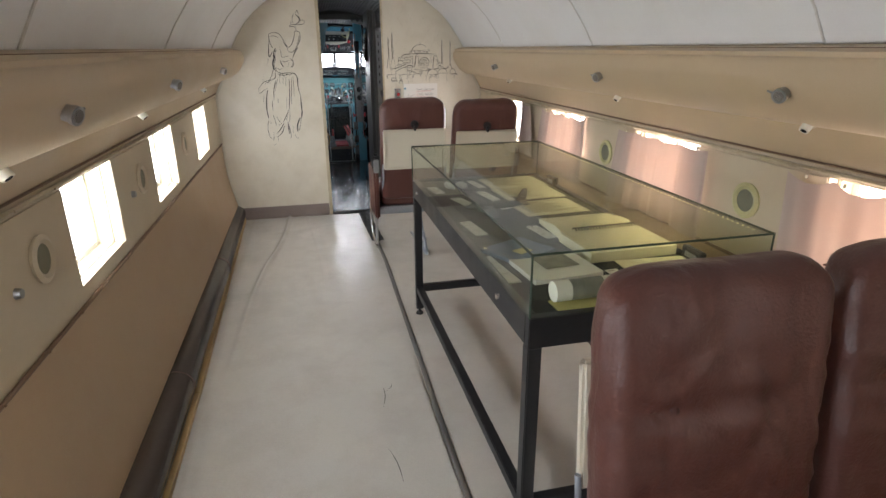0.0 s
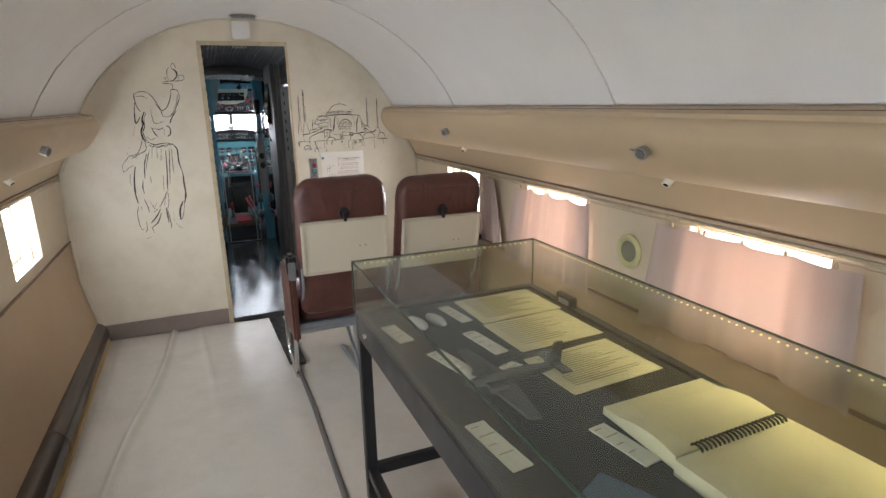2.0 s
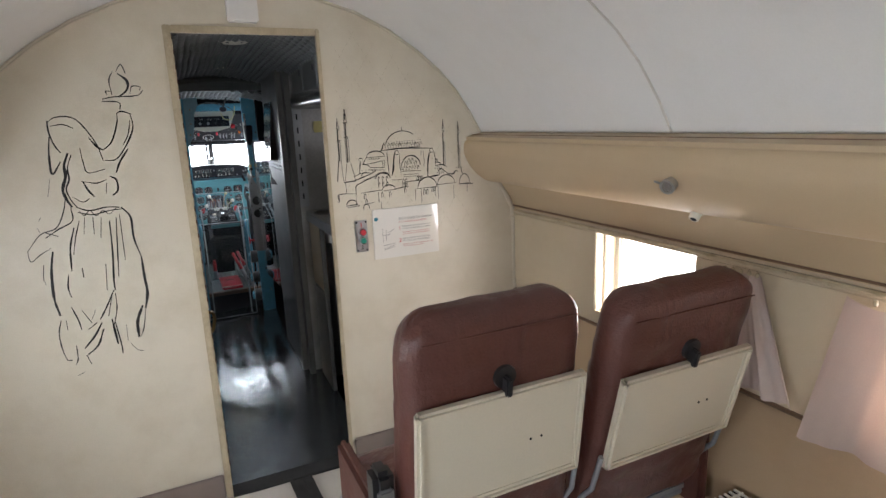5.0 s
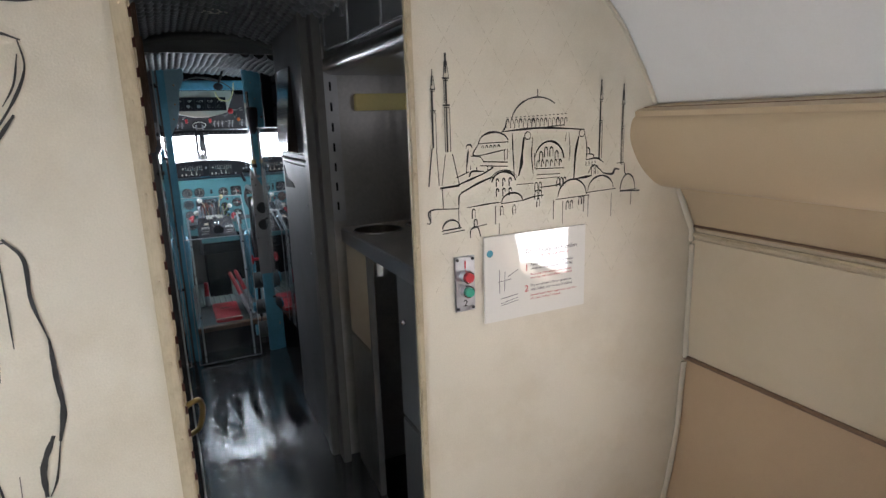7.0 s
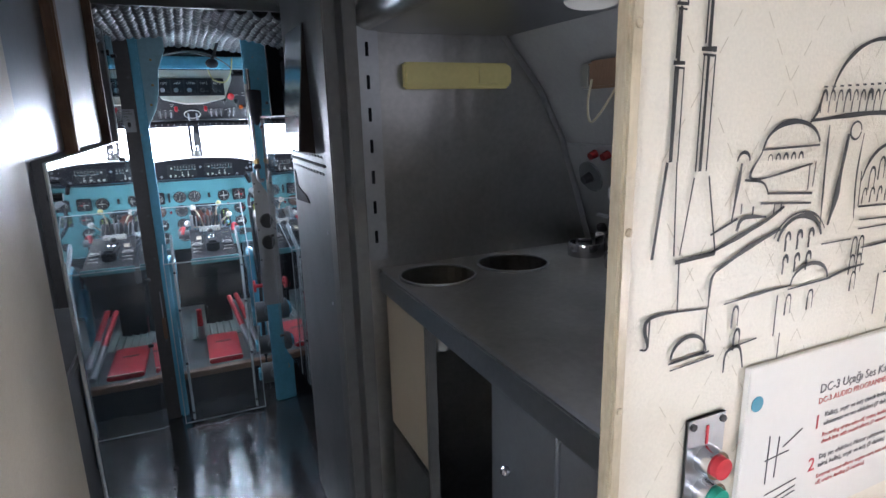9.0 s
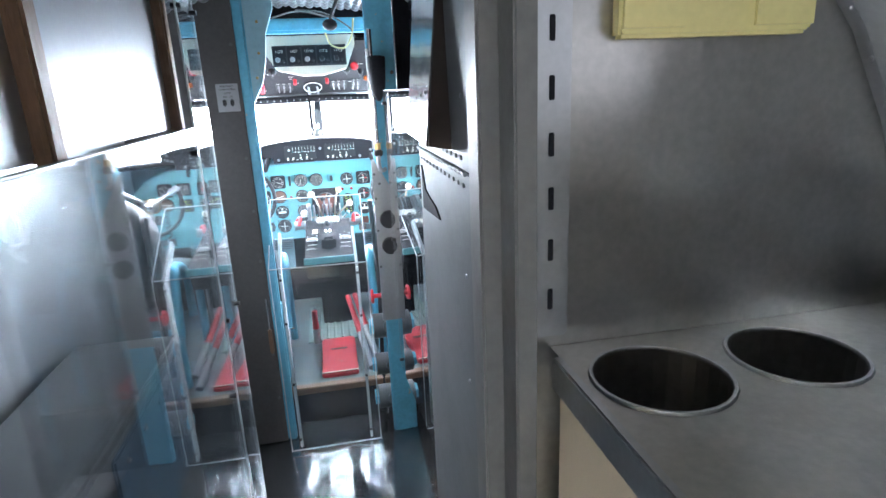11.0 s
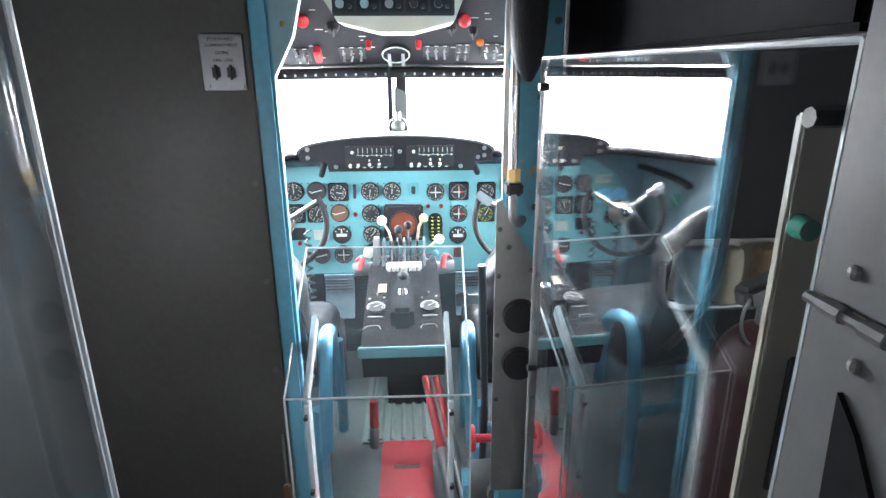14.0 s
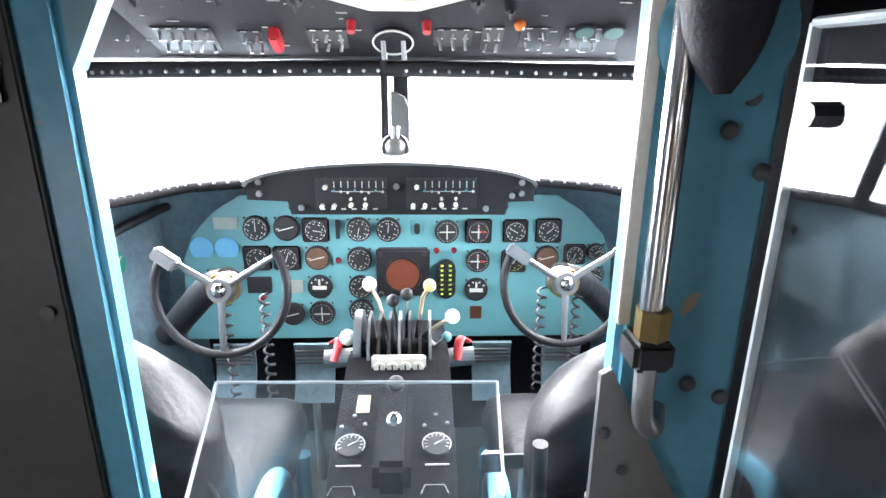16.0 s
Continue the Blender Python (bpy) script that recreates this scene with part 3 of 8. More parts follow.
bm = bmesh.new()
for x0, x1, z0, z1 in ((DL - 0.022, DL + 0.004, FL, DH + 0.022), (DW - 0.003, DW + 0.012, FL, DH + 0.022), (DL + 0.004, DW - 0.004, DH - 0.004, DH + 0.022)):
    box(x0, x1, BULK - 0.010, BULK + 0.008, z0, z1, 0.003, bm)
for k in range(11):
    for x in (DL - 0.009, DW + 0.005):
        ball((x, BULK - 0.0105, 0.1 + k * 0.165), 0.004, (1, 0.5, 1), bm, 6)
setting("door_frame", bm, FRAME, "worn yellow-brown wooden door frame in the bulkhead", None, "door frame")
setting("threshold", box(DL + 0.004, DW - 0.004, BULK - 0.03, BULK + 0.06, FL, FL + 0.012, 0.003), RUBBER, "dark metal threshold of the doorway", None, "threshold")

for a, b in ((-1.05, DL - 0.024), (DW + 0.024, 1.05)):
    bm = box(a, b, BULK - 0.014, BULK - 0.001, FL + 0.004, FL + 0.112, 0.004)
    setting("baseboard", bm, SKIRT, "brownish grey carpet skirting at the foot of the bulkhead", None, "baseboard")
# white edging where walls and arch meet the bulkhead
edge = [(-1.07, 1.165), (-1.137, 1.035), (-1.137, 1.0)], [(-1.142, 0.99), (-1.145, 0.63)], [(-1.14, 0.615), (-1.128, 0.38), (-1.108, 0.25), (-1.066, 0.06)]
for s in (-1, 1):
    for seg in edge:
        bm = sweep([(-s * x, BULK - 0.008, z) for x, z in seg], 0.011, 6, flat=0.6, up=(0, 1, 0))
        setting("corner_bead", bm, TRAY, "cream plastic edging along the bulkhead", 60, "trim")
    bm = sweep([(s * x * 0.995, BULK - 0.004, z - 0.004) for x, z in ARCH[:9]], 0.006, 6, up=(0, 1, 0))
    setting("corner_bead", bm, TRAY, "thin cream edging along the ceiling arch", 60, "trim")

# ---- cabin: drawings ----
DRAW = BULK - 0.0025


def stroke(bm, pts, w, n=6):
    """An ink line on the bulkhead, thin at its ends."""
    line = curve([(x, DRAW, z) for x, z in pts], n) if len(pts) > 2 else [Vector((x, DRAW, z)) for x, z in pts]
    last = None
    for i, p in enumerate(line):
        d = (line[min(i + 1, len(line) - 1)] - line[max(i - 1, 0)]).normalized()
        nrm = Vector((-d.z, 0, d.x))
        t = i / max(1, len(line) - 1)
        ww = 1.75 * w * (0.45 + 0.55 * math.sin(math.pi * min(0.92, max(0.08, t)))) * (0.8 + 0.4 * noise.noise(p * 40))
        now = (bm.verts.new(p + nrm * ww), bm.verts.new(p - nrm * ww))
        if last:
            bm.faces.new((last[0], now[0], now[1], last[1]))
        last = now


def arc(bm, cx, cz, rx, rz, a0, a1, w):
    stroke(bm, [(cx + rx * math.cos(radians(a0 + (a1 - a0) * k / 8)), cz + rz * math.sin(radians(a0 + (a1 - a0) * k / 8))) for k in range(9)], w, 3)


def minaret(bm, x, z0, z1, wide, slant):
    h = z1 - z0
    stroke(bm, [(x, z1), (x + slant, z1 - 0.2 * h)], wide)
    stroke(bm, [(x - wide, z1 - 0.08 * h), (x - 2.2 * wide, z1 - 0.25 * h)], 0.0012)
    stroke(bm, [(x + wide, z1 - 0.08 * h), (x + 3 * wide, z1 - 0.25 * h)], 0.0012)
    for k in (0.25, 0.52):
        stroke(bm, [(x - 3.4 * wide, z1 - k * h), (x + 3.4 * wide, z1 - k * h)], wide)
        stroke(bm, [(x - 2.6 * wide, z1 - (k + 0.02) * h), (x + 2.6 * wide, z1 - (k + 0.025) * h)], wide * 0.6)
    stroke(bm, [(x + slant, z1 - 0.26 * h), (x + slant * 1.3, z1 - 0.52 * h)], wide * 1.1)
    stroke(bm, [(x - 1.8 * wide, z1 - 0.27 * h), (x - 1.8 * wide, z1 - 0.5 * h)], 0.0012)
    stroke(bm, [(x + slant * 1.3, z1 - 0.54 * h), (x + slant * 1.8, z0)], wide * 0.9)
    stroke(bm, [(x - 2 * wide, z1 - 0.54 * h), (x - 2 * wide, z0)], 0.0012)
    stroke(bm, [(x + 3 * wide, z1 - 0.54 * h), (x + 3 * wide, z0)], 0.001)


bm = bmesh.new()
minaret(bm, 0.346, 1.30, 1.515, 0.0026, 0.0)
minaret(bm, 0.313, 1.31, 1.48, 0.0019, -0.001)
minaret(bm, 0.787, 1.262, 1.459, 0.0017, -0.001)
minaret(bm, 0.861, 1.24, 1.449, 0.0017, 0.0)
for x, y0, x1, y1, w in ((0.307, 1.31, 0.296, 1.225, 0.0024), (0.318, 1.31, 0.322, 1.225, 0.001), (0.340, 1.295, 0.329, 1.225, 0.001), (0.358, 1.295, 0.374, 1.222, 0.0011), (0.324, 1.219, 0.374, 1.222, 0.0028), (0.329, 1.22, 0.331, 1.17, 0.0014)):
    stroke(bm, [(x, y0), (x1, y1)], w)
# great dome and its balustrade
arc(bm, 0.592, 1.352, 0.078, 0.066, 168, 50, 0.0018)
stroke(bm, [(0.591, 1.416), (0.591, 1.436)], 0.0016)
stroke(bm, [(0.503, 1.366), (0.499, 1.350), (0.489, 1.338)], 0.0014)
stroke(bm, [(0.489, 1.340), (0.60, 1.345), (0.735, 1.337)], 0.002)
stroke(bm, [(0.62, 1.347), (0.67, 1.350)], 0.0014)
for k in range(15):
    xx = 0.506 + k * 0.0121
    arc(bm, xx, 1.358, 0.0038, 0.010, 0, 180, 0.0008 + 0.0006 * (k % 3 == 0))
    stroke(bm, [(xx - 0.0042, 1.358), (xx - 0.0046, 1.347)], 0.0012)
    stroke(bm, [(xx - 0.003, 1.3715 + 0.0004 * k), (xx + 0.003, 1.3715 + 0.0004 * k)], 0.0011)
# half dome, left
arc(bm, 0.467, 1.314, 0.041, 0.026, 175, 12, 0.0017)
stroke(bm, [(0.424, 1.315), (0.508, 1.316)], 0.0014)
stroke(bm, [(0.426, 1.315), (0.415, 1.288), (0.50, 1.298)], 0.0011)
for k in range(5):
    arc(bm, 0.437 + k * 0.011, 1.304, 0.003, 0.006, 0, 180, 0.0009)
stroke(bm, [(0.505, 1.30), (0.504, 1.275)], 0.001)
stroke(bm, [(0.496, 1.298), (0.497, 1.272)], 0.001)
# piers
for pts, w in (([(0.519, 1.335), (0.52, 1.30), (0.524, 1.233)], 0.0012), ([(0.552, 1.325), (0.546, 1.28), (0.544, 1.26), (0.536, 1.232)], 0.0026), ([(0.577, 1.325), (0.574, 1.28), (0.579, 1.235)], 0.001), ([(0.686, 1.331), (0.69, 1.29), (0.688, 1.26)], 0.0009), ([(0.717, 1.32), (0.708, 1.28), (0.704, 1.215)], 0.0022), ([(0.736, 1.329), (0.744, 1.29), (0.742, 1.26)], 0.001), ([(0.678, 1.33), (0.675, 1.31)], 0.001)):
    stroke(bm, pts, w)
arc(bm, 0.563, 1.328, 0.009, 0.009, 0, 350, 0.001)
arc(bm, 0.727, 1.328, 0.009, 0.009, 0, 350, 0.001)
# great arch and its windows
arc(bm, 0.627, 1.262, 0.045, 0.050, 165, 8, 0.0019)
stroke(bm, [(0.582, 1.285), (0.584, 1.248)], 0.0012)
stroke(bm, [(0.585, 1.247), (0.672, 1.244)], 0.0014)
for k in range(6):
    z = 1.258
    arc(bm, 0.593 + 0.0135 * k, z, 0.0034, 0.008, 0, 180, 0.001)
    stroke(bm, [(0.5895 + 0.0135 * k, z), (0.5895 + 0.0135 * k, z - 0.008)], 0.0014)
for k, x in enumerate((0.602, 0.617, 0.633, 0.649)):
    z = 1.278 + 0.010 * (k in (1, 2))
    arc(bm, x, z, 0.0048, 0.010, 0, 180, 0.0013)
    stroke(bm, [(x - 0.0048, z), (x - 0.0048, z - 0.014)], 0.0016)
    stroke(bm, [(x + 0.0048, z), (x + 0.0048, z - 0.013)], 0.0009)
for a, b in ((1.232, 1.230), (1.222, 1.222)):
    stroke(bm, [(0.59, a), (0.66, b)], 0.0009)
# left range
for pts, w in (([(0.399, 1.304), (0.396, 1.28), (0.392, 1.248)], 0.0014), ([(0.405, 1.288), (0.43, 1.284), (0.44, 1.272)], 0.0011), ([(0.438, 1.273), (0.505, 1.268)], 0.0016), ([(0.43, 1.264), (0.505, 1.258)], 0.0013), ([(0.366, 1.240), (0.40, 1.252)], 0.0016), ([(0.366, 1.222), (0.41, 1.236), (0.44, 1.246), (0.465, 1.258)], 0.0017), ([(0.378, 1.204), (0.42, 1.222), (0.463, 1.236)], 0.002), ([(0.40, 1.24), (0.408, 1.252), (0.44, 1.25)], 0.0017)):
    stroke(bm, pts, w)
arc(bm, 0.401, 1.306, 0.008, 0.008, 0, 180, 0.0011)
for x, z in ((0.404, 1.266), (0.42, 1.262), (0.45, 1.262), (0.46, 1.263)):
    stroke(bm, [(x, z), (x, z - 0.010)], 0.0012)
arc(bm, 0.494, 1.218, 0.034, 0.028, 170, 10, 0.002)
arc(bm, 0.494, 1.214, 0.042, 0.036, 160, 25, 0.0009)
for k in range(3):
    for z in (1.222, 1.198):
        arc(bm, 0.476 + k * 0.018, z, 0.0038, 0.008, 0, 180, 0.0013)
        stroke(bm, [(0.473 + k * 0.018, z), (0.473 + k * 0.018, z - 0.011)], 0.0017)
# lower domes
for cx, cz, r, h in ((0.518, 1.172, 0.03, 0.021), (0.700, 1.168, 0.046, 0.045), (0.793, 1.178, 0.043, 0.038), (0.886, 1.172, 0.026, 0.042), (0.350, 1.122, 0.023, 0.021)):
    arc(bm, cx, cz, r, h, 178, 4, 0.0016)
    stroke(bm, [(cx - r * 1.1, cz - 0.003), (cx + r * 1.2, cz)], 0.0013)
for x, z0, z1 in ((0.641, 1.165, 1.115), (0.67, 1.16, 1.10), (0.752, 1.17, 1.11), (0.83, 1.166, 1.105), (0.899, 1.165, 1.13), (0.737, 1.165, 1.125), (0.47, 1.165, 1.12), (0.48, 1.122, 1.094), (0.37, 1.167, 1.12), (0.298, 1.17, 1.142)):
    stroke(bm, [(x, z0), (x, z1)], 0.0012)
for x, z in ((0.41, 1.155), (0.415, 1.13), (0.488, 1.155), (0.523, 1.155), (0.588, 1.205), (0.60, 1.205), (0.588, 1.185), (0.60, 1.185), (0.594, 1.165), (0.655, 1.212), (0.665, 1.212), (0.675, 1.212), (0.685, 1.15), (0.698, 1.15), (0.725, 1.158), (0.735, 1.16), (0.765, 1.235), (0.778, 1.235)):
    arc(bm, x, z, 0.004, 0.008, 0, 180, 0.0011)
    stroke(bm, [(x - 0.0042, z), (x - 0.0042, z - 0.014)], 0.0017)
    stroke(bm, [(x + 0.004, z), (x + 0.004, z - 0.013)], 0.0008)
for pts, w in (([(0.288, 1.141), (0.297, 1.142), (0.298, 1.17), (0.371, 1.168)], 0.0013), ([(0.327, 1.112), (0.385, 1.116)], 0.0012), ([(0.327, 1.12), (0.372, 1.123)], 0.0014), ([(0.371, 1.168), (0.372, 1.195), (0.378, 1.204)], 0.0012), ([(0.392, 1.168), (0.45, 1.172), (0.49, 1.173)], 0.001), ([(0.548, 1.172), (0.58, 1.178), (0.61, 1.18)], 0.0013), ([(0.53, 1.212), (0.58, 1.212)], 0.0011), ([(0.60, 1.20), (0.65, 1.202), (0.66, 1.208)], 0.0012), ([(0.40, 1.094), (0.402, 1.115), (0.42, 1.118), (0.428, 1.094)], 0.0014)):
    stroke(bm, pts, w)
for pts, w in (([(0.41, 1.12), (0.445, 1.123)], 0.0012), ([(0.705, 1.213), (0.742, 1.216), (0.762, 1.218)], 0.002), ([(0.742, 1.26), (0.778, 1.262), (0.80, 1.25)], 0.0015), ([(0.742, 1.275), (0.765, 1.272), (0.766, 1.262)], 0.0012), ([(0.745, 1.29), (0.752, 1.288), (0.753, 1.276)], 0.0014), ([(0.75, 1.225), (0.765, 1.245), (0.785, 1.235), (0.80, 1.222)], 0.0015), ([(0.80, 1.222), (0.83, 1.218), (0.84, 1.23), (0.855, 1.228)], 0.0022), ([(0.845, 1.245), (0.87, 1.246)], 0.0012), ([(0.872, 1.245), (0.874, 1.22), (0.882, 1.212)], 0.0013), ([(0.86, 1.17), (0.93, 1.166)], 0.0022)):
    stroke(bm, pts, w)
for k in range(4):
    stroke(bm, [(0.742 + 0.010 * k, 1.256), (0.742 + 0.010 * k, 1.244)], 0.0012)
picture = thing("wall_drawing", (0.59, BULK, 1.05), "black ink line drawing of a domed mosque with minarets", "drawing")
part("ink_drawing", bm, INK, picture)


def figure(u, v):
    """Drawing units to the bulkhead's plane."""
    return -0.761 + 0.0975 * u - 0.0208 * v + 0.0007 * u * v, 1.8186 - 0.0015 * u - 0.1147 * v - 0.0016 * u * v


bm = bmesh.new()
def ink(*lines):
    for pts, w in lines:
        stroke(bm, [figure(u, v) for u, v in pts], w * 1.08)


ink(([(1.45, 2.7), (1.7, 2.55), (2.15, 2.55), (2.5, 2.8), (2.9, 3.3), (3.1, 3.75)], 0.0013), ([(1.45, 2.65), (1.5, 2.95), (1.65, 3.3), (1.85, 3.55)], 0.0018), ([(1.55, 2.8), (1.9, 2.75), (2.2, 2.85)], 0.0012))
ink(([(1.52, 3.1), (1.52, 3.6), (1.62, 4.15), (1.85, 3.8)], 0.0022), ([(1.55, 4.3), (1.5, 4.8)], 0.0008), ([(2.05, 3.55), (1.95, 3.9), (2.0, 4.2), (1.92, 4.6), (2.05, 4.9), (2.2, 5.1)], 0.0034))
ink(([(2.15, 3.6), (2.05, 3.95), (2.1, 4.3), (2.02, 4.6), (2.2, 4.95), (2.35, 5.1)], 0.0016), ([(2.4, 3.4), (2.5, 3.8), (2.65, 4.1), (3.15, 4.0)], 0.001), ([(2.65, 3.1), (2.9, 3.35), (3.1, 3.45)], 0.0019))
ink(([(3.1, 3.45), (3.35, 3.2), (3.5, 2.7), (3.5, 2.4)], 0.0016), ([(3.15, 3.75), (3.5, 3.7), (3.8, 3.3), (4.0, 2.8), (3.9, 2.4)], 0.0015), ([(3.5, 4.1), (3.6, 3.8), (3.85, 3.4)], 0.0024), ([(3.7, 3.3), (3.85, 3.0), (3.9, 2.6)], 0.001))
ink(([(3.5, 2.4), (3.65, 2.35), (3.95, 2.42)], 0.0016), ([(3.6, 2.3), (3.55, 2.1), (3.05, 2.08)], 0.0013), ([(3.05, 2.02), (3.4, 1.95), (4.1, 1.9), (4.3, 1.75)], 0.0013), ([(3.35, 1.9), (3.25, 1.5), (3.35, 1.25)], 0.0012))
ink(([(3.55, 1.95), (3.8, 1.75), (3.8, 1.5), (3.5, 1.3)], 0.0026), ([(3.45, 1.25), (3.6, 1.05), (3.75, 1.3), (3.65, 1.1)], 0.0013), ([(3.9, 1.85), (3.95, 1.65), (4.2, 1.65), (4.2, 1.75)], 0.0012), ([(3.2, 1.9), (3.15, 1.8), (3.3, 1.8)], 0.001))
ink(([(2.5, 4.35), (2.65, 4.6), (2.85, 4.8)], 0.0024), ([(2.45, 4.35), (2.9, 4.4), (3.2, 4.3)], 0.001), ([(3.3, 4.2), (3.5, 4.3), (3.55, 4.6), (3.4, 4.75)], 0.0024), ([(3.2, 4.4), (3.2, 4.7)], 0.0009))
ink(([(2.2, 4.8), (2.5, 4.95), (2.7, 4.85)], 0.0011), ([(2.3, 5.1), (2.7, 5.2), (3.2, 5.1), (3.6, 5.1)], 0.0016), ([(2.35, 5.25), (2.8, 5.32), (3.3, 5.2), (3.7, 5.15)], 0.0013), ([(2.4, 5.2), (2.55, 5.35), (2.7, 5.2), (2.9, 5.35), (3.1, 5.2), (3.3, 5.3), (3.5, 5.12)], 0.0009))
ink(([(2.0, 4.7), (1.95, 5.2), (1.75, 5.7), (1.3, 5.9), (0.95, 6.4)], 0.0013), ([(2.15, 5.1), (2.2, 5.5), (1.8, 5.75), (1.45, 6.0)], 0.0015), ([(0.95, 6.4), (1.05, 6.7), (1.3, 6.5), (1.6, 6.3)], 0.001), ([(1.45, 5.85), (1.8, 5.95)], 0.0016), ([(1.2, 5.7), (1.3, 5.85)], 0.0008), ([(1.3, 5.4), (1.25, 5.5)], 0.0009))
ink(([(1.65, 6.4), (1.62, 7.0), (1.7, 7.8), (1.88, 8.35)], 0.0030), ([(1.4, 6.8), (1.4, 7.2), (1.48, 7.4)], 0.0010), ([(2.25, 5.7), (2.15, 6.3), (2.2, 7.0)], 0.0020), ([(2.1, 7.1), (2.1, 7.5), (2.2, 7.8)], 0.0016), ([(2.4, 5.5), (2.3, 6.0), (2.25, 6.5)], 0.0012), ([(2.5, 6.9), (2.55, 7.2)], 0.0014))
ink(([(2.55, 5.4), (2.55, 5.9)], 0.0010), ([(2.8, 5.4), (2.85, 5.9)], 0.0010), ([(3.05, 5.4), (3.05, 6.0)], 0.0010), ([(3.3, 5.5), (3.4, 6.4), (3.45, 7.3), (3.5, 7.6)], 0.0020), ([(3.5, 5.4), (3.55, 6.3), (3.6, 7.2)], 0.0014), ([(3.6, 5.3), (3.7, 6.0), (3.8, 6.7)], 0.0010), ([(3.2, 6.8), (3.25, 7.6)], 0.0012))
ink(([(3.65, 5.1), (3.95, 5.4), (4.05, 6.0), (4.3, 6.6)], 0.0024), ([(4.3, 6.6), (4.4, 7.2), (4.5, 7.7), (4.45, 8.2)], 0.0034), ([(4.35, 8.1), (4.2, 8.6), (4.25, 9.1)], 0.0036), ([(4.45, 8.2), (4.4, 8.8), (4.3, 9.1)], 0.0012))
ink(([(3.45, 7.6), (3.2, 8.2), (3.05, 8.5)], 0.0016), ([(3.4, 7.7), (3.3, 8.4)], 0.0012), ([(3.5, 7.7), (3.55, 8.2), (3.45, 8.8)], 0.0012), ([(3.4, 8.5), (3.5, 8.9), (3.6, 9.3)], 0.0028), ([(3.5, 8.6), (3.7, 9.3), (3.75, 9.6)], 0.0016), ([(3.85, 8.7), (3.9, 9.2)], 0.0008))
ink(([(1.9, 8.5), (1.85, 8.9), (1.95, 9.4), (2.1, 9.75)], 0.0014), ([(2.05, 8.5), (2.1, 8.8)], 0.0009), ([(2.2, 8.1), (2.4, 8.5), (2.5, 8.8)], 0.0016), ([(3.1, 8.6), (2.9, 9.0), (2.6, 9.4)], 0.0022), ([(3.15, 8.8), (3.0, 9.3), (2.7, 9.6)], 0.0024), ([(2.7, 8.8), (2.95, 8.6)], 0.0016))
ink(([(2.1, 9.75), (2.25, 9.75)], 0.0016), ([(2.35, 9.3), (2.4, 9.7), (2.35, 9.9)], 0.0012), ([(2.65, 9.6), (2.8, 9.9)], 0.0016), ([(2.4, 10.25), (2.6, 10.15)], 0.0012), ([(4.0, 9.3), (4.2, 9.5), (4.4, 9.55)], 0.0008), ([(2.5, 8.2), (2.8, 8.6)], 0.0012), ([(2.9, 8.2), (2.8, 8.5)], 0.0009))
gown = thing("wall_drawing", (-0.64, BULK, 0.6), "black ink sketch of a flowing robe and raised tray", "drawing")
part("ink_drawing", bm, INK, gown)

# ---- cabin: things ----
# roll of brown vinyl along the left wall, and the batten beside it
tube = curve([(x, y, z + FL) for x, y, z in ((-1.06, BACK + 0.05, 0.073), (-1.062, 0.5, 0.073), (-1.062, 2.0, 0.074), (-1.072, 3.6, 0.073), (-1.088, 4.8, 0.072), (-1.095, 5.27, 0.072))], 14)
t = thing("pipe_cover", (-1.06, 2.5, FL), "glossy dark brown vinyl-covered heating pipe along the wall", "pipe")
part("cover", sweep(tube, 0.073, 24), ROLL, t, smooth=60)
for y in (0.9, 2.45, 3.9):
    part("joint", sweep([(-1.062 - 0.008 * max(0, y - 2.4) + 0.0745 * math.cos(a), y, FL + 0.073 + 0.0745 * math.sin(a)) for a in [-0.9 + k * 0.2 for k in range(15)]], 0.0018, 5, up=(0, 1, 0)), SEATTRIM, t)
t = thing("floor_batten", (-0.99, 2.5, FL), "pale wooden batten fixed beside the covered pipe", "batten")
def batten_x(y):
    return -0.982 - 0.018 * max(0, y - 2.2)
for a, b in ((BACK + 0.05, 0.9), (0.91, 2.45), (2.46, 3.9), (3.91, 5.27)):
    bm = plate([(batten_x(a) - 0.011, a), (batten_x(a) + 0.011, a), (batten_x(b) + 0.011, b), (batten_x(b) - 0.011, b)], FL, FL + 0.03, axis="z")
    part("strip", bm, BATTEN, t)

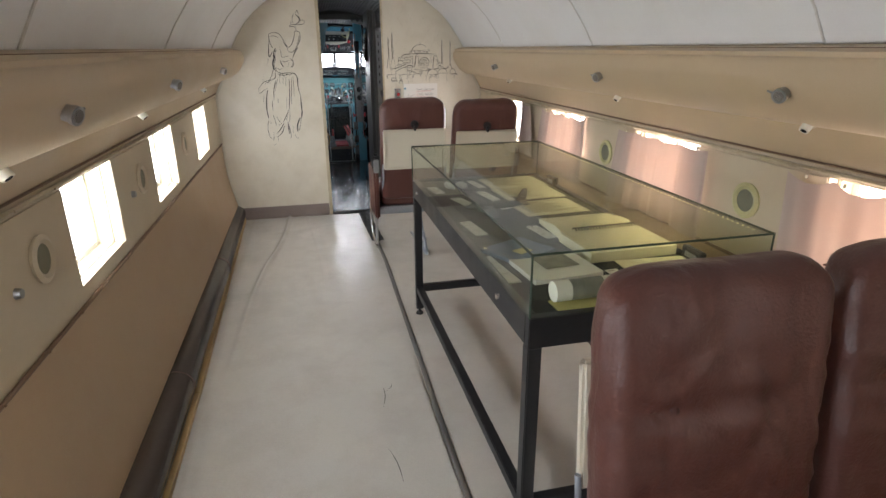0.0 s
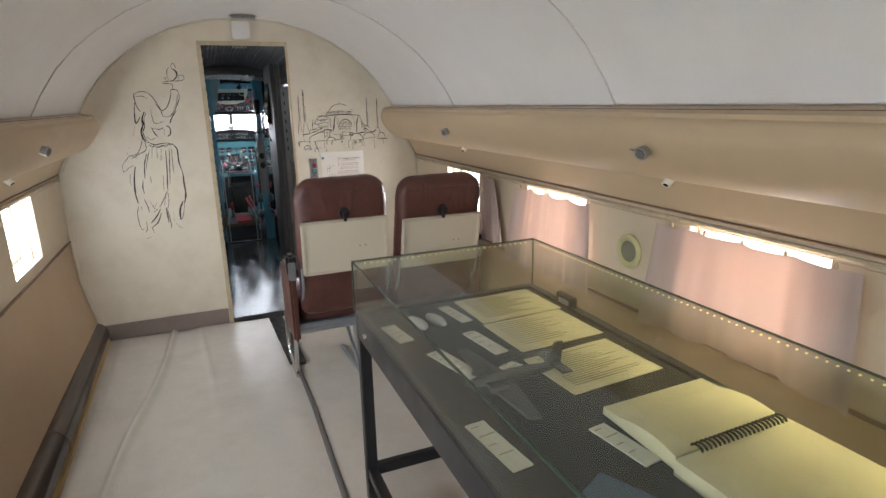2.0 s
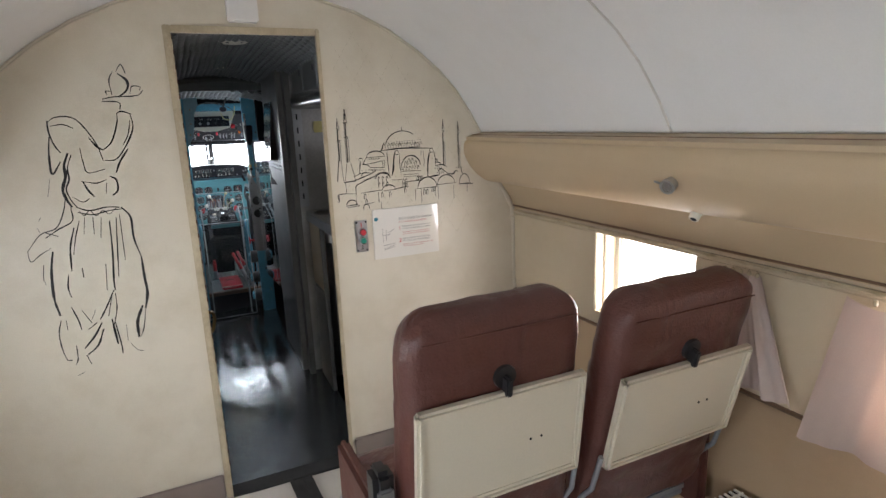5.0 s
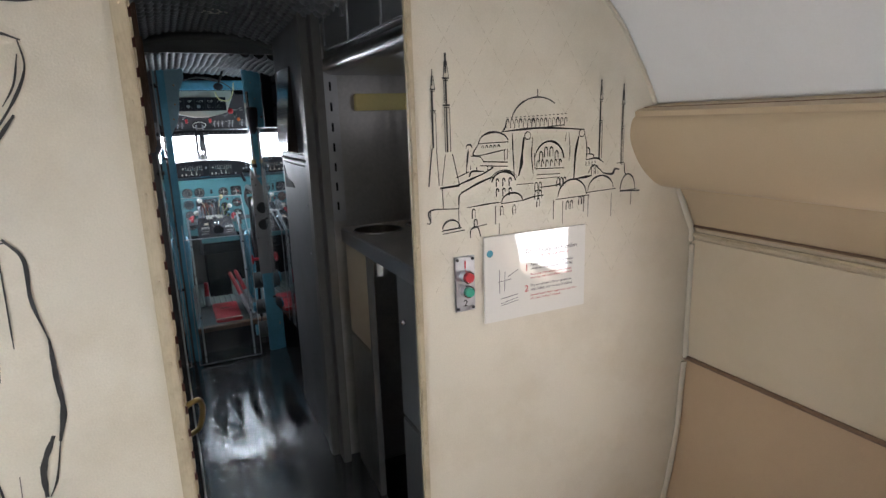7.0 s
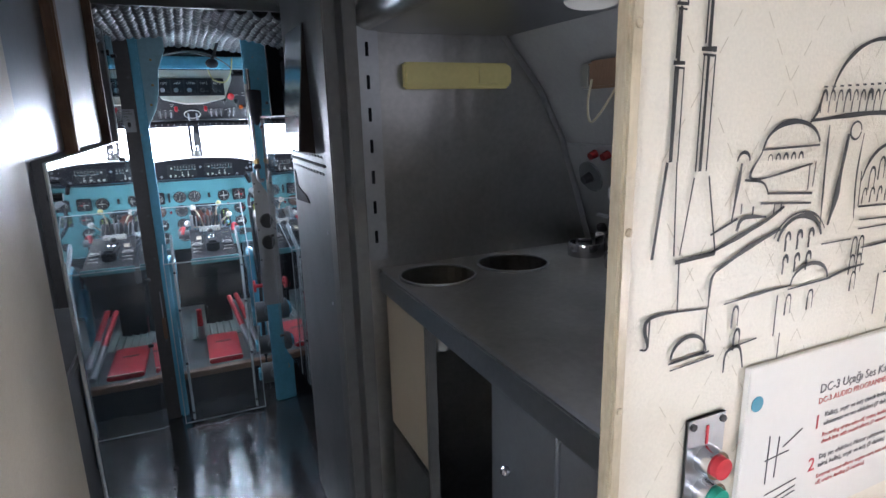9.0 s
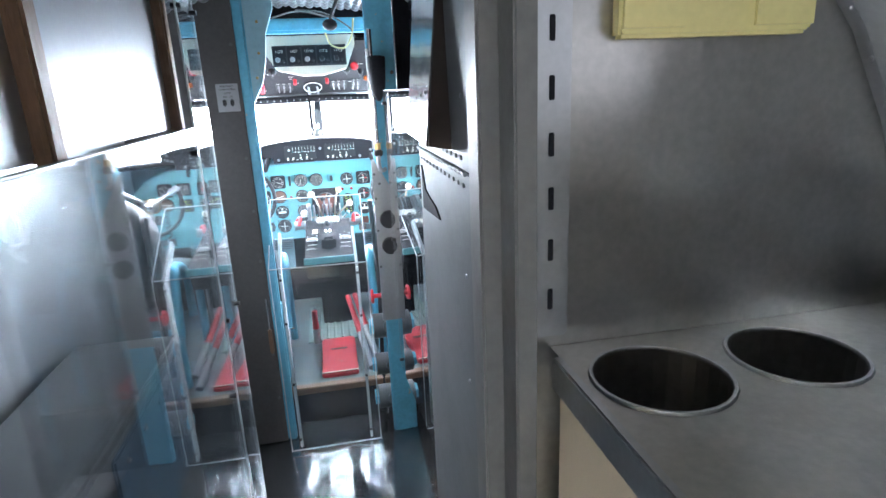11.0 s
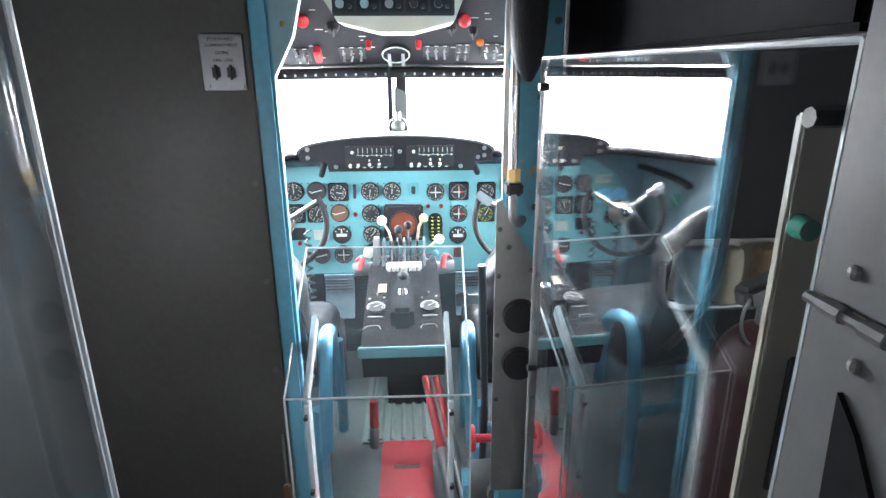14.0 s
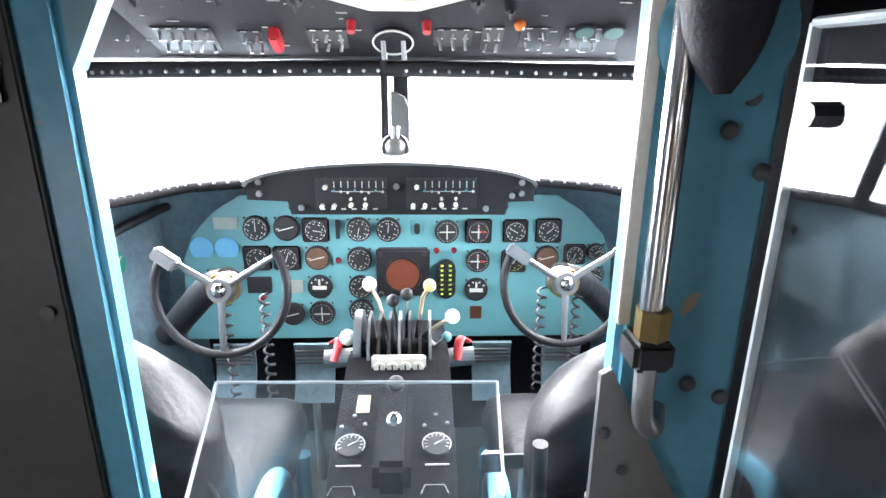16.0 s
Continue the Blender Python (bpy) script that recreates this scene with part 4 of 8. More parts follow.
# air outlets on the ducts, with a small call lamp under each
def air_outlet(x, y, z, s):
    t = thing("air_outlet", (x, y, z), "dull metal adjustable air outlet on the tan duct", "air vent", "air outlets")
    d = Vector((-s * 0.9, -0.28, -0.3)).normalized()
    p = Vector((x, y, z))
    bm = rod(p - d * 0.012, p + d * 0.006, 0.027, 0.024, 20)
    part("flange", bm, TAN, t, smooth=40)
    bm = rod(p, p + d * 0.042, 0.017, 0.019, 20)
    rod(p + d * 0.036, p + d * 0.046, 0.021, 0.021, 20, bm)
    part("nozzle", bm, ALU, t, smooth=40)
    part("throat", rod(p + d * 0.0445, p + d * 0.048, 0.016, 0.014, 16), material("throat_mesh", (0.2, 0.18, 0.16), 0.6, grain=500, bump=0.8), t)
    part("lever", rod(p + d * 0.04, p + d * 0.045 + Vector((0, 0.045, 0.012)), 0.004, 0.003, 8), STEEL, t)
    # plate with two screw holes
    q = Vector((x - s * 0.004, y + 0.13, z + 0.02))
    bm = box(*sorted((q.x, q.x + s * 0.02)), q.y - 0.035, q.y + 0.035, q.z - 0.011, q.z + 0.011, 0.003)
    part("cover_plate", bm, TAN, t)
    bm = rod(q + Vector((-s * 0.002, 0, 0)), q + Vector((s * 0.004, 0, 0)), 0.007, None, 10)
    for k in (-0.022, 0.022):
        rod(q + Vector((-s * 0.002, k, 0)), q + Vector((s * 0.004, k, 0)), 0.003, None, 8, bm)
    part("switch_hole", bm, DARK, t)


def call_lamp(x, y, z, s):
    t = thing("reading_lamp", (x, y, z), "cream plastic reading lamp on an oval base", "lamp", "reading lamps")
    d = Vector((-s * 0.62, -0.1, -0.75)).normalized()
    p = Vector((x, y, z))
    bm = rod(p - d * 0.012, p + d * 0.006, 0.024, 0.022, 18)
    for k in (-1, 1):
        rod(p - d * 0.012 + Vector((0, k * 0.035, 0)), p + d * 0.002 + Vector((0, k * 0.03, 0)), 0.014, 0.010, 12, bm)
    part("base", bm, PANEL, t, smooth=40)
    part("socket", rod(p, p + d * 0.03, 0.016, 0.014, 14), IVORY, t, smooth=40)
    part("bulb_hole", rod(p + d * 0.0285, p + d * 0.031, 0.009, None, 10), DARK, t)


for y in (4.11, 2.60, 1.515, 0.4, -0.7):
    air_outlet(0.917, y, 1.272, 1)
    call_lamp(1.012, y + 0.0, 1.180, 1)
for y in (3.93, 2.53, 1.47, 0.3):
    air_outlet(-0.917, y, 1.278, -1)
    call_lamp(-1.012, y - 0.09, 1.180, -1)


def vent_disc(x, y, z, s, mat, label):
    t = thing("wall_vent", (x, y, z), label, "vent", "round wall vents")
    def ring_at(r0, r1, d0, d1, bm=None):
        own = bmesh.new()
        rows = []
        for r, d in ((r0, 0), (r0 * 1.02, d0), (r1 * 0.5 + r0 * 0.5, d1), (r1, d0), (r1, 0)):
            rows.append([own.verts.new((x - s * d, y + r * math.cos(k * math.tau / 28), z + r * math.sin(k * math.tau / 28))) for k in range(28)])
        for a, b in zip(rows, rows[1:]):
            for k in range(28):
                own.faces.new((a[k], a[(k + 1) % 28], b[(k + 1) % 28], b[k]))
        return joined(bm, own)
    part("ring", ring_at(0.066, 0.042, 0.008, 0.014), mat, t, smooth=50)
    part("mesh_face", rod((x, y, z), (x - s * 0.006, y, z), 0.043, None, 24), MESH, t)


for y in (2.915, 1.855, 0.77):
    vent_disc(1.146, y, 0.852, 1, GREENRING, "round yellow-green rimmed vent in the window panel")
for y in (3.79, 2.80, 1.765, 0.7):
    vent_disc(-1.146, y, 0.862, -1, PANEL, "round cream rimmed vent in the window panel")
for x, y in ((1.146, 1.64), (-1.146, 2.64), (-1.146, 1.6)):
    t = thing("jack_socket", (x, y, 0.83), "small metal jack socket in the window panel", "socket", "jack sockets")
    s = math.copysign(1, x)
    part("bush", rod((x, y, 0.83), (x - s * 0.014, y, 0.83), 0.015, 0.012, 14), STEEL, t, smooth=40)


# curtains on the right
def curtain(y0, y1, y0b, y1b, z0, z1, folds, label, x=1.115, dip=0.03):
    t = thing("curtain", (x, (y0 + y1) / 2, z0), label, "curtain", "window curtains")
    def f(u, v):
        top = y0 + (y1 - y0) * u
        bot = y0b + (y1b - y0b) * u
        y = bot + (top - bot) * v
        wave = math.sin(u * folds * math.tau) + 0.4 * math.sin(u * folds * 2.3 * math.tau + 1)
        sag = dip * (abs(math.sin(u * folds * math.pi)) - 0.4) * v ** 6
        hem = 0.03 * math.sin(u * 2.6) * (1 - v) ** 2 + 0.012 * noise.noise((u * 6, y0, 0)) * (1 - v)
        return x - 0.012 * wave * (0.5 + 0.5 * (1 - v)) - 0.05 * (1 - v) * 0.4, y, z0 + (z1 - z0) * v - sag * 0.6 + hem
    part("cloth", sheet(f, 70, 24), CURTAIN, t, smooth=80)
    for k in range(5):
        u = (k + 0.5) / 5
        part("hook", ball((x, y0 + (y1 - y0) * u, z1 + 0.004), 0.006, (1, 1, 1.4), None, 8), FRAME, t)


curtain(4.10, 3.97, 4.12, 3.84, 0.645, 1.0, 3, "bunched pale pink-brown window curtain", 1.11, 0.005)
curtain(3.75, 3.13, 3.82, 3.09, 0.60, 1.0, 4, "drawn pinkish beige curtain glowing with sunlight")
curtain(2.75, 2.06, 2.79, 2.03, 0.62, 0.998, 4, "drawn grey-pink curtain glowing with sunlight", 1.115, 0.012)
curtain(1.66, 0.95, 1.62, 0.93, 0.62, 0.995, 4, "drawn grey-pink curtain with a torn upper edge", 1.115, 0.04)
curtain(0.42, -0.3, 0.42, -0.3, 0.62, 0.998, 4, "drawn grey-pink curtain over a window", 1.115)

# display case
VX0, VX1, VY0, VY1, VT, VD = 0.107, 0.818, 1.365, 3.08, 0.905, 0.725
case = thing("display_case", (0.46, 2.2, FL), "long glass-topped display table on a black steel frame", "display case")
bm = bmesh.new()
for x0, x1, y0, y1 in ((VX0, VX1, VY0, VY0 + 0.03), (VX0, VX1, VY1 - 0.03, VY1), (VX0, VX0 + 0.03, VY0 + 0.03, VY1 - 0.03), (VX1 - 0.03, VX1, VY0 + 0.03, VY1 - 0.03)):
    box(x0, x1, y0, y1, 0.635, VD, 0.002, bm)
part("apron", bm, BLACK, case)
part("case_floor", box(VX0 + 0.03, VX1 - 0.03, VY0 + 0.03, VY1 - 0.03, 0.70, 0.716), SLATE, case, "dark grey lining board")
for x in (VX0 + 0.0, VX1 - 0.04):
    for y in (VY0, VY1 - 0.04):
        leg = part("leg", box(x, x + 0.04, y, y + 0.04, FL + 0.035, 0.636, 0.003), BLACK, case)
        bm = rod((x + 0.02, y + 0.02, FL), (x + 0.02, y + 0.02, FL + 0.012), 0.022, 0.018, 16)
        rod((x + 0.02, y + 0.02, FL + 0.01), (x + 0.02, y + 0.02, FL + 0.04), 0.008, None, 10, bm)
        part("foot", bm, RUBBER, leg, smooth=40)
for x in (VX0 + 0.002, VX1 - 0.037):
    part("side_rail", box(x, x + 0.035, VY0 + 0.04, VY1 - 0.04, 0.08, 0.12, 0.003), BLACK, case)
for y in (VY0 + 0.002, VY1 - 0.037):
    part("end_rail", box(VX0 + 0.04, VX1 - 0.04, y, y + 0.035, 0.08, 0.12, 0.003), BLACK, case)
G = 0.006
for nm, b in (("glass_top", (VX0, VX1, VY0, VY1, VT - G, VT)), ("glass_side", (VX0, VX0 + G, VY0 + G, VY1 - G, VD, VT - G)), ("glass_side", (VX1 - G, VX1, VY0 + G, VY1 - G, VD, VT - G)), ("glass_end", (VX0, VX1, VY0, VY0 + G, VD, VT - G)), ("glass_end", (VX0, VX1, VY1 - G, VY1, VD, VT - G))):
    part(nm, box(*b), VITRINE, case).visible_shadow = False
EDGE = material("glass_edge", (0.05, 0.075, 0.055), 0.12, vary=0.1, bump=0)
bm = bmesh.new()
for p, q in (((VX0, VY0), (VX1, VY0)), ((VX0, VY1), (VX1, VY1)), ((VX0, VY0), (VX0, VY1)), ((VX1, VY0), (VX1, VY1))):
    rod((*p, VT - 0.003), (*q, VT - 0.003), 0.0034, None, 6, bm)
for x in (VX0, VX1):
    for y in (VY0, VY1):
        rod((x, y, VD), (x, y, VT), 0.003, None, 6, bm)
part("glass_edges", bm, EDGE, case, "dark green glass edges")
for y in (1.62, 2.95):
    part("lock", rod((VX0 + 0.002, y, 0.68), (VX0 - 0.008, y, 0.68), 0.011, 0.009, 16), CHROME, case, "chrome lock", 40)
LED = glow("led_strip", (1.0, 0.86, 0.4), 0.6)
bm = bmesh.new()
for k in range(74):
    y = VY0 + 0.06 + k * 0.0216
    box(VX1 - 0.016, VX1 - 0.012, y, y + 0.004, VT - 0.010, VT - 0.007, 0, bm)
part("led_strip", bm, LED, case, "yellow light strip under the long glass edge")
bm = bmesh.new()
for k in range(30):
    x = VX0 + 0.04 + k * 0.0216
    box(x, x + 0.004, VY1 - 0.016, VY1 - 0.012, VT - 0.012, VT - 0.008, 0, bm)
part("led_strip", bm, LED, case, "yellow light strip under the short glass edge")
led = new("case_strip_light", bpy.data.lights.new("case_strip_light", "AREA"))
led.data.shape, led.data.size, led.data.size_y, led.data.energy, led.data.color = "RECTANGLE", 1.6, 0.015, 1.8, (1.0, 0.86, 0.42)
aim = Vector((-0.3, 0, -0.95)).normalized()
led.matrix_world = Matrix.Translation((VX1 - 0.02, 2.22, VT - 0.014)) @ Matrix((Vector((0, 1, 0)), (-aim).cross(Vector((0, 1, 0))), -aim)).transposed().to_4x4()

ZF = 0.716


def lying(x0, x1, y0, y1, turn, name, label, cat, mat=PAPER, h=0.003, lift=0.0, lines=0, group="papers in the display case", curl=0.0):
    cx, cy = (x0 + x1) / 2, (y0 + y1) / 2
    t = thing(name, (cx, cy, ZF + lift), label, cat, group)
    w, d = (x1 - x0) / 2, (y1 - y0) / 2
    def f(u, v):
        return Vector((cx - w + 2 * w * u, cy - d + 2 * d * v, ZF + lift + h + curl * (abs(2 * u - 1) ** 3) + 0.0015 * noise.noise((u * 4, v * 4, cx * 9))))
    bm = sheet(f, 8, 8)
    ext = bmesh.ops.extrude_face_region(bm, geom=bm.faces[:])
    for v in [g for g in ext["geom"] if isinstance(g, bmesh.types.BMVert)]:
        v.co.z = ZF + lift
    part("page", bm, mat, t)
    if lines:
        bm = bmesh.new()
        rng = random.Random(int(cx * 1000 + cy * 77))
        for k in range(lines):
            y = cy + d * 0.8 - k * 1.6 * d / lines
            a, b = cx - w * 0.82, cx - w * 0.82 + 1.6 * w * rng.uniform(0.45, 1)
            box(a, b, y, y + 0.0022, ZF + lift + h + 0.0008, ZF + lift + h + 0.0018 + curl * 0.2, 0, bm)
        part("printed_lines", bm, material("faded_print", (0.30, 0.26, 0.16), 0.8, bump=0), t)
    t.rotation_euler = (0, 0, radians(turn))
    return t


lying(0.463, 0.768, 2.806, 3.034, 2, "document", "yellowed typed document sheet in the display case", "document", lines=16)
lying(0.463, 0.760, 2.566, 2.795, 3, "document", "yellowed typed document sheet in the display case", "document", lines=13)
lying(0.453, 0.749, 2.300, 2.522, 4, "document", "yellowed typed document sheet in the display case", "document", lines=17)
for x0, x1, y0, y1, a in ((0.158, 0.206, 2.77, 2.912, 8), (0.395, 0.435, 2.84, 3.0, 8), (0.380, 0.425, 2.578, 2.758, 8), (0.236, 0.286, 2.475, 2.67, 14), (0.375, 0.43, 2.425, 2.512, 20), (0.165, 0.214, 2.09, 2.277, 6), (0.41, 0.456, 1.998, 2.155, 8), (0.482, 0.524, 1.498, 1.65, 7), (0.128, 0.17, 1.62, 1.86, 6)):
    lying(x0, x1, y0, y1, a, "caption_card", "narrow white caption card with small print", "card", CARD, lines=4)
# open ring-bound album
book = lying(0.457, 0.782, 1.725, 1.962, 2, "album", "large open yellowed album with a spiral binding", "book", h=0.034)
def upper_page(u, v):
    return Vector((0.47 + 0.31 * u + 0.012 * v, 1.972 + 0.225 * v, ZF + 0.03 + 0.012 * math.sin(math.pi * min(1, v * 1.3)) - 0.012 * v))
bm = sheet(upper_page, 8, 8)
ext = bmesh.ops.extrude_face_region(bm, geom=bm.faces[:])
for v in [g for g in ext["geom"] if isinstance(g, bmesh.types.BMVert)]:
    v.co.z = ZF
part("upper_page", bm, PAPER, book)
for k in range(21):
    x = 0.52 + k * 0.0122
    part("binding_ring", sweep([(x, 1.967 + 0.014 * math.cos(a), ZF + 0.036 + 0.008 * math.sin(a)) for a in [i * math.pi / 5 for i in range(6)]], 0.0028, 5, up=(1, 0, 0)), BLACK, book)
page = lying(0.54, 0.785, 1.475, 1.712, -3, "document", "cream sheet with small ink figures and dots", "document", h=0.003)
for a, b, r in ((0.70, 1.54, 0.012), (0.73, 1.62, 0.008), (0.62, 1.50, 0.007), (0.64, 1.655, 0.004), (0.665, 1.66, 0.004), (0.69, 1.665, 0.004)):
    part("ink_figure", box(a, a + r * 2.4, b, b + r * 1.4, ZF + 0.0035, ZF + 0.005, 0.0005), INK, page)
NAVY = material("blue_cover", (0.045, 0.09, 0.17), 0.4, vary=0.25, grain=40, stain=18, bump=0.05)
nb = lying(0.164, 0.368, 1.802, 1.97, 27, "booklet", "blue spiral-bound booklet with a yellow emblem", "booklet", NAVY, 0.012)
bm = box(-0.035, 0.025, -0.05, -0.005, 0.0125, 0.0135)
part("emblem", moved(bm, Matrix.Translation(nb.location)), YELLOW, nb)
for k in range(18):
    x = -0.10 + 0.004
    p = Vector(nb.location)
    part("wire_ring", sweep([(p.x + x + 0.006 * math.cos(a), p.y - 0.078 + k * 0.0092, p.z + 0.008 + 0.009 * math.sin(a)) for a in [i * math.tau / 8 for i in range(8)]], 0.0012, 4, closed=True, up=(0, 1, 0)), CHROME, nb)
PHOTO = material("grey_photograph", (0.16, 0.16, 0.13), 0.4, vary=0.7, grain=25, stain=16, bump=0)
lying(0.205, 0.44, 1.60, 1.79, 5, "booklet", "open pale booklet with a printed photograph", "booklet", CARD, 0.012, curl=0.004)
lying(0.275, 0.395, 1.672, 1.782, 6, "photograph", "old black and white photograph print", "photograph", PHOTO, 0.001, 0.0165)
lying(0.205, 0.395, 1.40, 1.475, 2, "document", "bright yellow paper sheet under a rolled picture", "document", material("yellow_sheet", (0.66, 0.60, 0.24), 0.8, vary=0.06, bump=0.02))
roll = thing("rolled_photograph", (0.30, 1.462, ZF), "rolled photograph lying open on yellow paper", "photograph")
part("roll", rod((0.213, 1.462, ZF + 0.034), (0.394, 1.468, ZF + 0.034), 0.03, None, 20), CARD, roll, smooth=40)
part("picture", rod((0.26, 1.4635, ZF + 0.034), (0.36, 1.467, ZF + 0.034), 0.0304, None, 20), PHOTO, roll, "grey printed band", 40)
for a, b in ((0.262, 2.87), (0.325, 2.87)):
    t = thing("shell_fragment", (a, b, ZF), "pale curved metal fragment", "fragment", "fragments in the case")
    part("shard", moved(ball((0, 0, 0), 0.055, (0.34, 1.0, 0.3), seg=14), pose(a, b, ZF + 0.014, 0, 0, 14)), material("pale_metal", (0.5, 0.5, 0.46), 0.3, 0.5, bump=0), t, smooth=60)
# dark model aeroplane
MODEL = material("model_grey", (0.06, 0.062, 0.055), 0.45, vary=0.2, bump=0.05)
plane = thing("model_aeroplane", (0.36, 2.40, ZF), "small dark grey model aeroplane", "model")
part("fuselage", moved(ball((0, 0, 0), 0.14, (1, 0.1, 0.13), seg=16), pose(0.35, 2.40, ZF + 0.03)), MODEL, plane, smooth=60)
part("wing", moved(plate([(-0.028, -0.19), (0.0, -0.2), (0.03, 0.0), (0.0, 0.2), (-0.028, 0.19), (-0.045, 0.0)], -0.004, 0.004, axis="z"), pose(0.31, 2.40, ZF + 0.026)), MODEL, plane)
part("tailplane", moved(box(-0.016, 0.016, -0.065, 0.065, -0.003, 0.003, 0.002), pose(0.47, 2.40, ZF + 0.04)), MODEL, plane)
part("fin", moved(plate([(-0.03, 0), (0.025, 0), (0.03, 0.06), (0.008, 0.06)], -0.003, 0.003), pose(0.465, 2.40, ZF + 0.035)), MODEL, plane)
for y in (2.35, 2.45):
    part("engine", moved(ball((0, 0, 0), 0.03, (1, 0.4, 0.4), seg=10), pose(0.285, y, ZF + 0.028)), MODEL, plane, smooth=60)
for y in (2.82, 1.655):
    t = thing("clip_block", (0.795, y, ZF), "black plastic block with a slot on the case floor", "block", "black blocks")
    part("body", box(0.787, 0.809, y - 0.05, y + 0.05, ZF, ZF + 0.045, 0.004), BLACK, t)
    part("slot", box(0.784, 0.7875, y - 0.03, y + 0.03, ZF + 0.012, ZF + 0.03, 0.002), STEEL, t)


# ---- seats ----
def seat_pair(x0, yb, recline):
    """Two joined aircraft seats; their backs stand at yb, and they face forward."""
    unit = thing("seat_pair", (x0 + 0.49, yb, 0.0), "pair of brown leather aircraft seats with cream tray tables", "seat", "aircraft seats")
    for i, dx in enumerate((0.0, 0.495)):
        a, b = x0 + 0.015 + dx, x0 + 0.475 + dx
        c = (a + b) / 2
        lean = pose(c, yb + 0.06, 0.38, recline[i])
        bm = shouldered(crumpled(soft_box(a - c, b - c, -0.048, 0.058, 0.0, 0.71, 0.045, 0.014, 30), 0.009, 1.6), (b - a) / 2, 0.71)
        tufted(bm)
        back = part("backrest", moved(bm, lean), LEATHER, unit, smooth=70)
        if i == 0:
            tear = part("torn_corner", crumpled(sheet(lambda u, v: (a - c - 0.004 + 0.075 * u, -0.035 + 0.075 * v, 0.712 - 0.03 * (1 - u) ** 3), 8, 8, 0.003), 0.006, 5), material("cracked_lining", (0.42, 0.34, 0.27), 0.7, vary=0.3, stain=30), back, "pale torn lining at the seat corner")
        bm = sweep([(a - c + 0.035, -0.052, 0.655), (b - c - 0.035, -0.052, 0.655)], 0.0022, 5)
        part("seam", moved(bm, lean), SEATTRIM, back)
        for x in (-0.1, 0.1):
            part("button", moved(ball((x, 0.05, 0.455), 0.011, (1, 0.5, 1), None, 10), lean), LEATHER, back, smooth=60)
        tray = bmesh.new()
        w = (b - a) / 2 - 0.012
        box(-w, w, -0.074, -0.058, 0.24, 0.515, 0.006, tray)
        rims = []
        for q in ((-w, -w + 0.02, 0.24, 0.515), (w - 0.02, w, 0.24, 0.515), (-w, w, 0.24, 0.26), (-w, w, 0.495, 0.515)):
            rims.append(box(q[0], q[1], -0.084, -0.06, q[2], q[3], 0.007))
        tr = part("tray_table", moved(tray, lean), TRAY, unit, "cream plastic tray table, folded up", 40)
        for q in rims:
            part("rim", moved(q, lean), TRAY, tr, smooth=40)
        for k in (0.07, 0.10):
            part("screw", moved(rod((k, -0.0762, 0.37), (k, -0.0735, 0.37), 0.003, None, 8), lean), DARK, tr)
        bm = rod((0, -0.05, 0.545), (0, -0.066, 0.545), 0.030, 0.027, 18)
        box(-0.008, 0.008, -0.088, -0.06, 0.505, 0.552, 0.004, bm)
        part("latch", moved(bm, lean), BLACK, unit, "black turning latch", 40)
        for s in (-1, 1):
            bm = sweep([(s * (w + 0.004), -0.062, 0.275), (s * (w + 0.004), -0.055, 0.16), (s * (w + 0.004), -0.0, 0.05)], 0.007, 8)
            part("tray_arm", moved(bm, lean), SEATALU, unit, smooth=60)
        part("cushion", soft_box(a, b, yb + 0.10, yb + 0.58, 0.31, 0.44, 0.045, 0.02), LEATHER, unit, smooth=70)
    for x in (x0 - 0.045, x0 + 0.99):
        arm = bmesh.new()
        box(x, x + 0.05, yb + 0.02, yb + 0.09, 0.60, 0.712, 0.014, arm)
        ar = part("armrest", arm, BLACK, unit, smooth=40)
        part("ashtray", box(x + 0.006, x + 0.044, yb + 0.012, yb + 0.03, 0.58, 0.675, 0.006), STEEL, ar, "dull metal ashtray lid")
        part("side_panel", box(x + 0.008, x + 0.042, yb + 0.03, yb + 0.40, 0.24, 0.60, 0.012), SEATTRIM, unit, smooth=40)
    bm = bmesh.new()
    for y in (yb + 0.12, yb + 0.50):
        rod((x0 - 0.02, y, 0.27), (x0 + 1.02, y, 0.27), 0.02, None, 12, bm)
    part("seat_beam", bm, SEATALU, unit, smooth=40)
    part("seat_pan", box(x0 - 0.01, x0 + 1.0, yb + 0.09, yb + 0.56, 0.285, 0.312, 0.006), SEATALU, unit)
    for x in (x0 + 0.30, x0 + 0.75):
        bm = sweep(curve([(x, yb + 0.14, 0.27), (x + 0.01, yb + 0.10, 0.15), (x + 0.02, yb - 0.02, -0.02)], 6), 0.013, 8)
        sweep([(x, yb + 0.48, 0.27), (x, yb + 0.06, 0.02)], 0.010, 8, bm)
        rod((x + 0.02, yb - 0.04, -0.028), (x, yb + 0.5, -0.028), 0.012, None, 8, bm)
        for k in range(5):
            u = k / 5
            ball((x + 0.02 * u, yb + 0.11 - 0.12 * u, 0.22 - 0.18 * u), 0.008, (1.7, 1, 1), bm, 6)
        part("leg", bm, SEATALU, unit, smooth=50)
    bm = sweep(curve([(x0 - 0.02, yb + 0.12, 0.25), (x0 - 0.022, yb + 0.16, 0.05), (x0 - 0.01, yb + 0.26, -0.028)], 6), 0.012, 8)
    sweep(curve([(x0 - 0.02, yb + 0.50, 0.25), (x0 - 0.022, yb + 0.46, 0.05), (x0 - 0.01, yb + 0.36, -0.028)], 6), 0.012, 8, bm)
    rod((x0 - 0.015, yb + 0.2, -0.028), (x0 - 0.015, yb + 0.45, -0.028), 0.012, None, 8, bm)
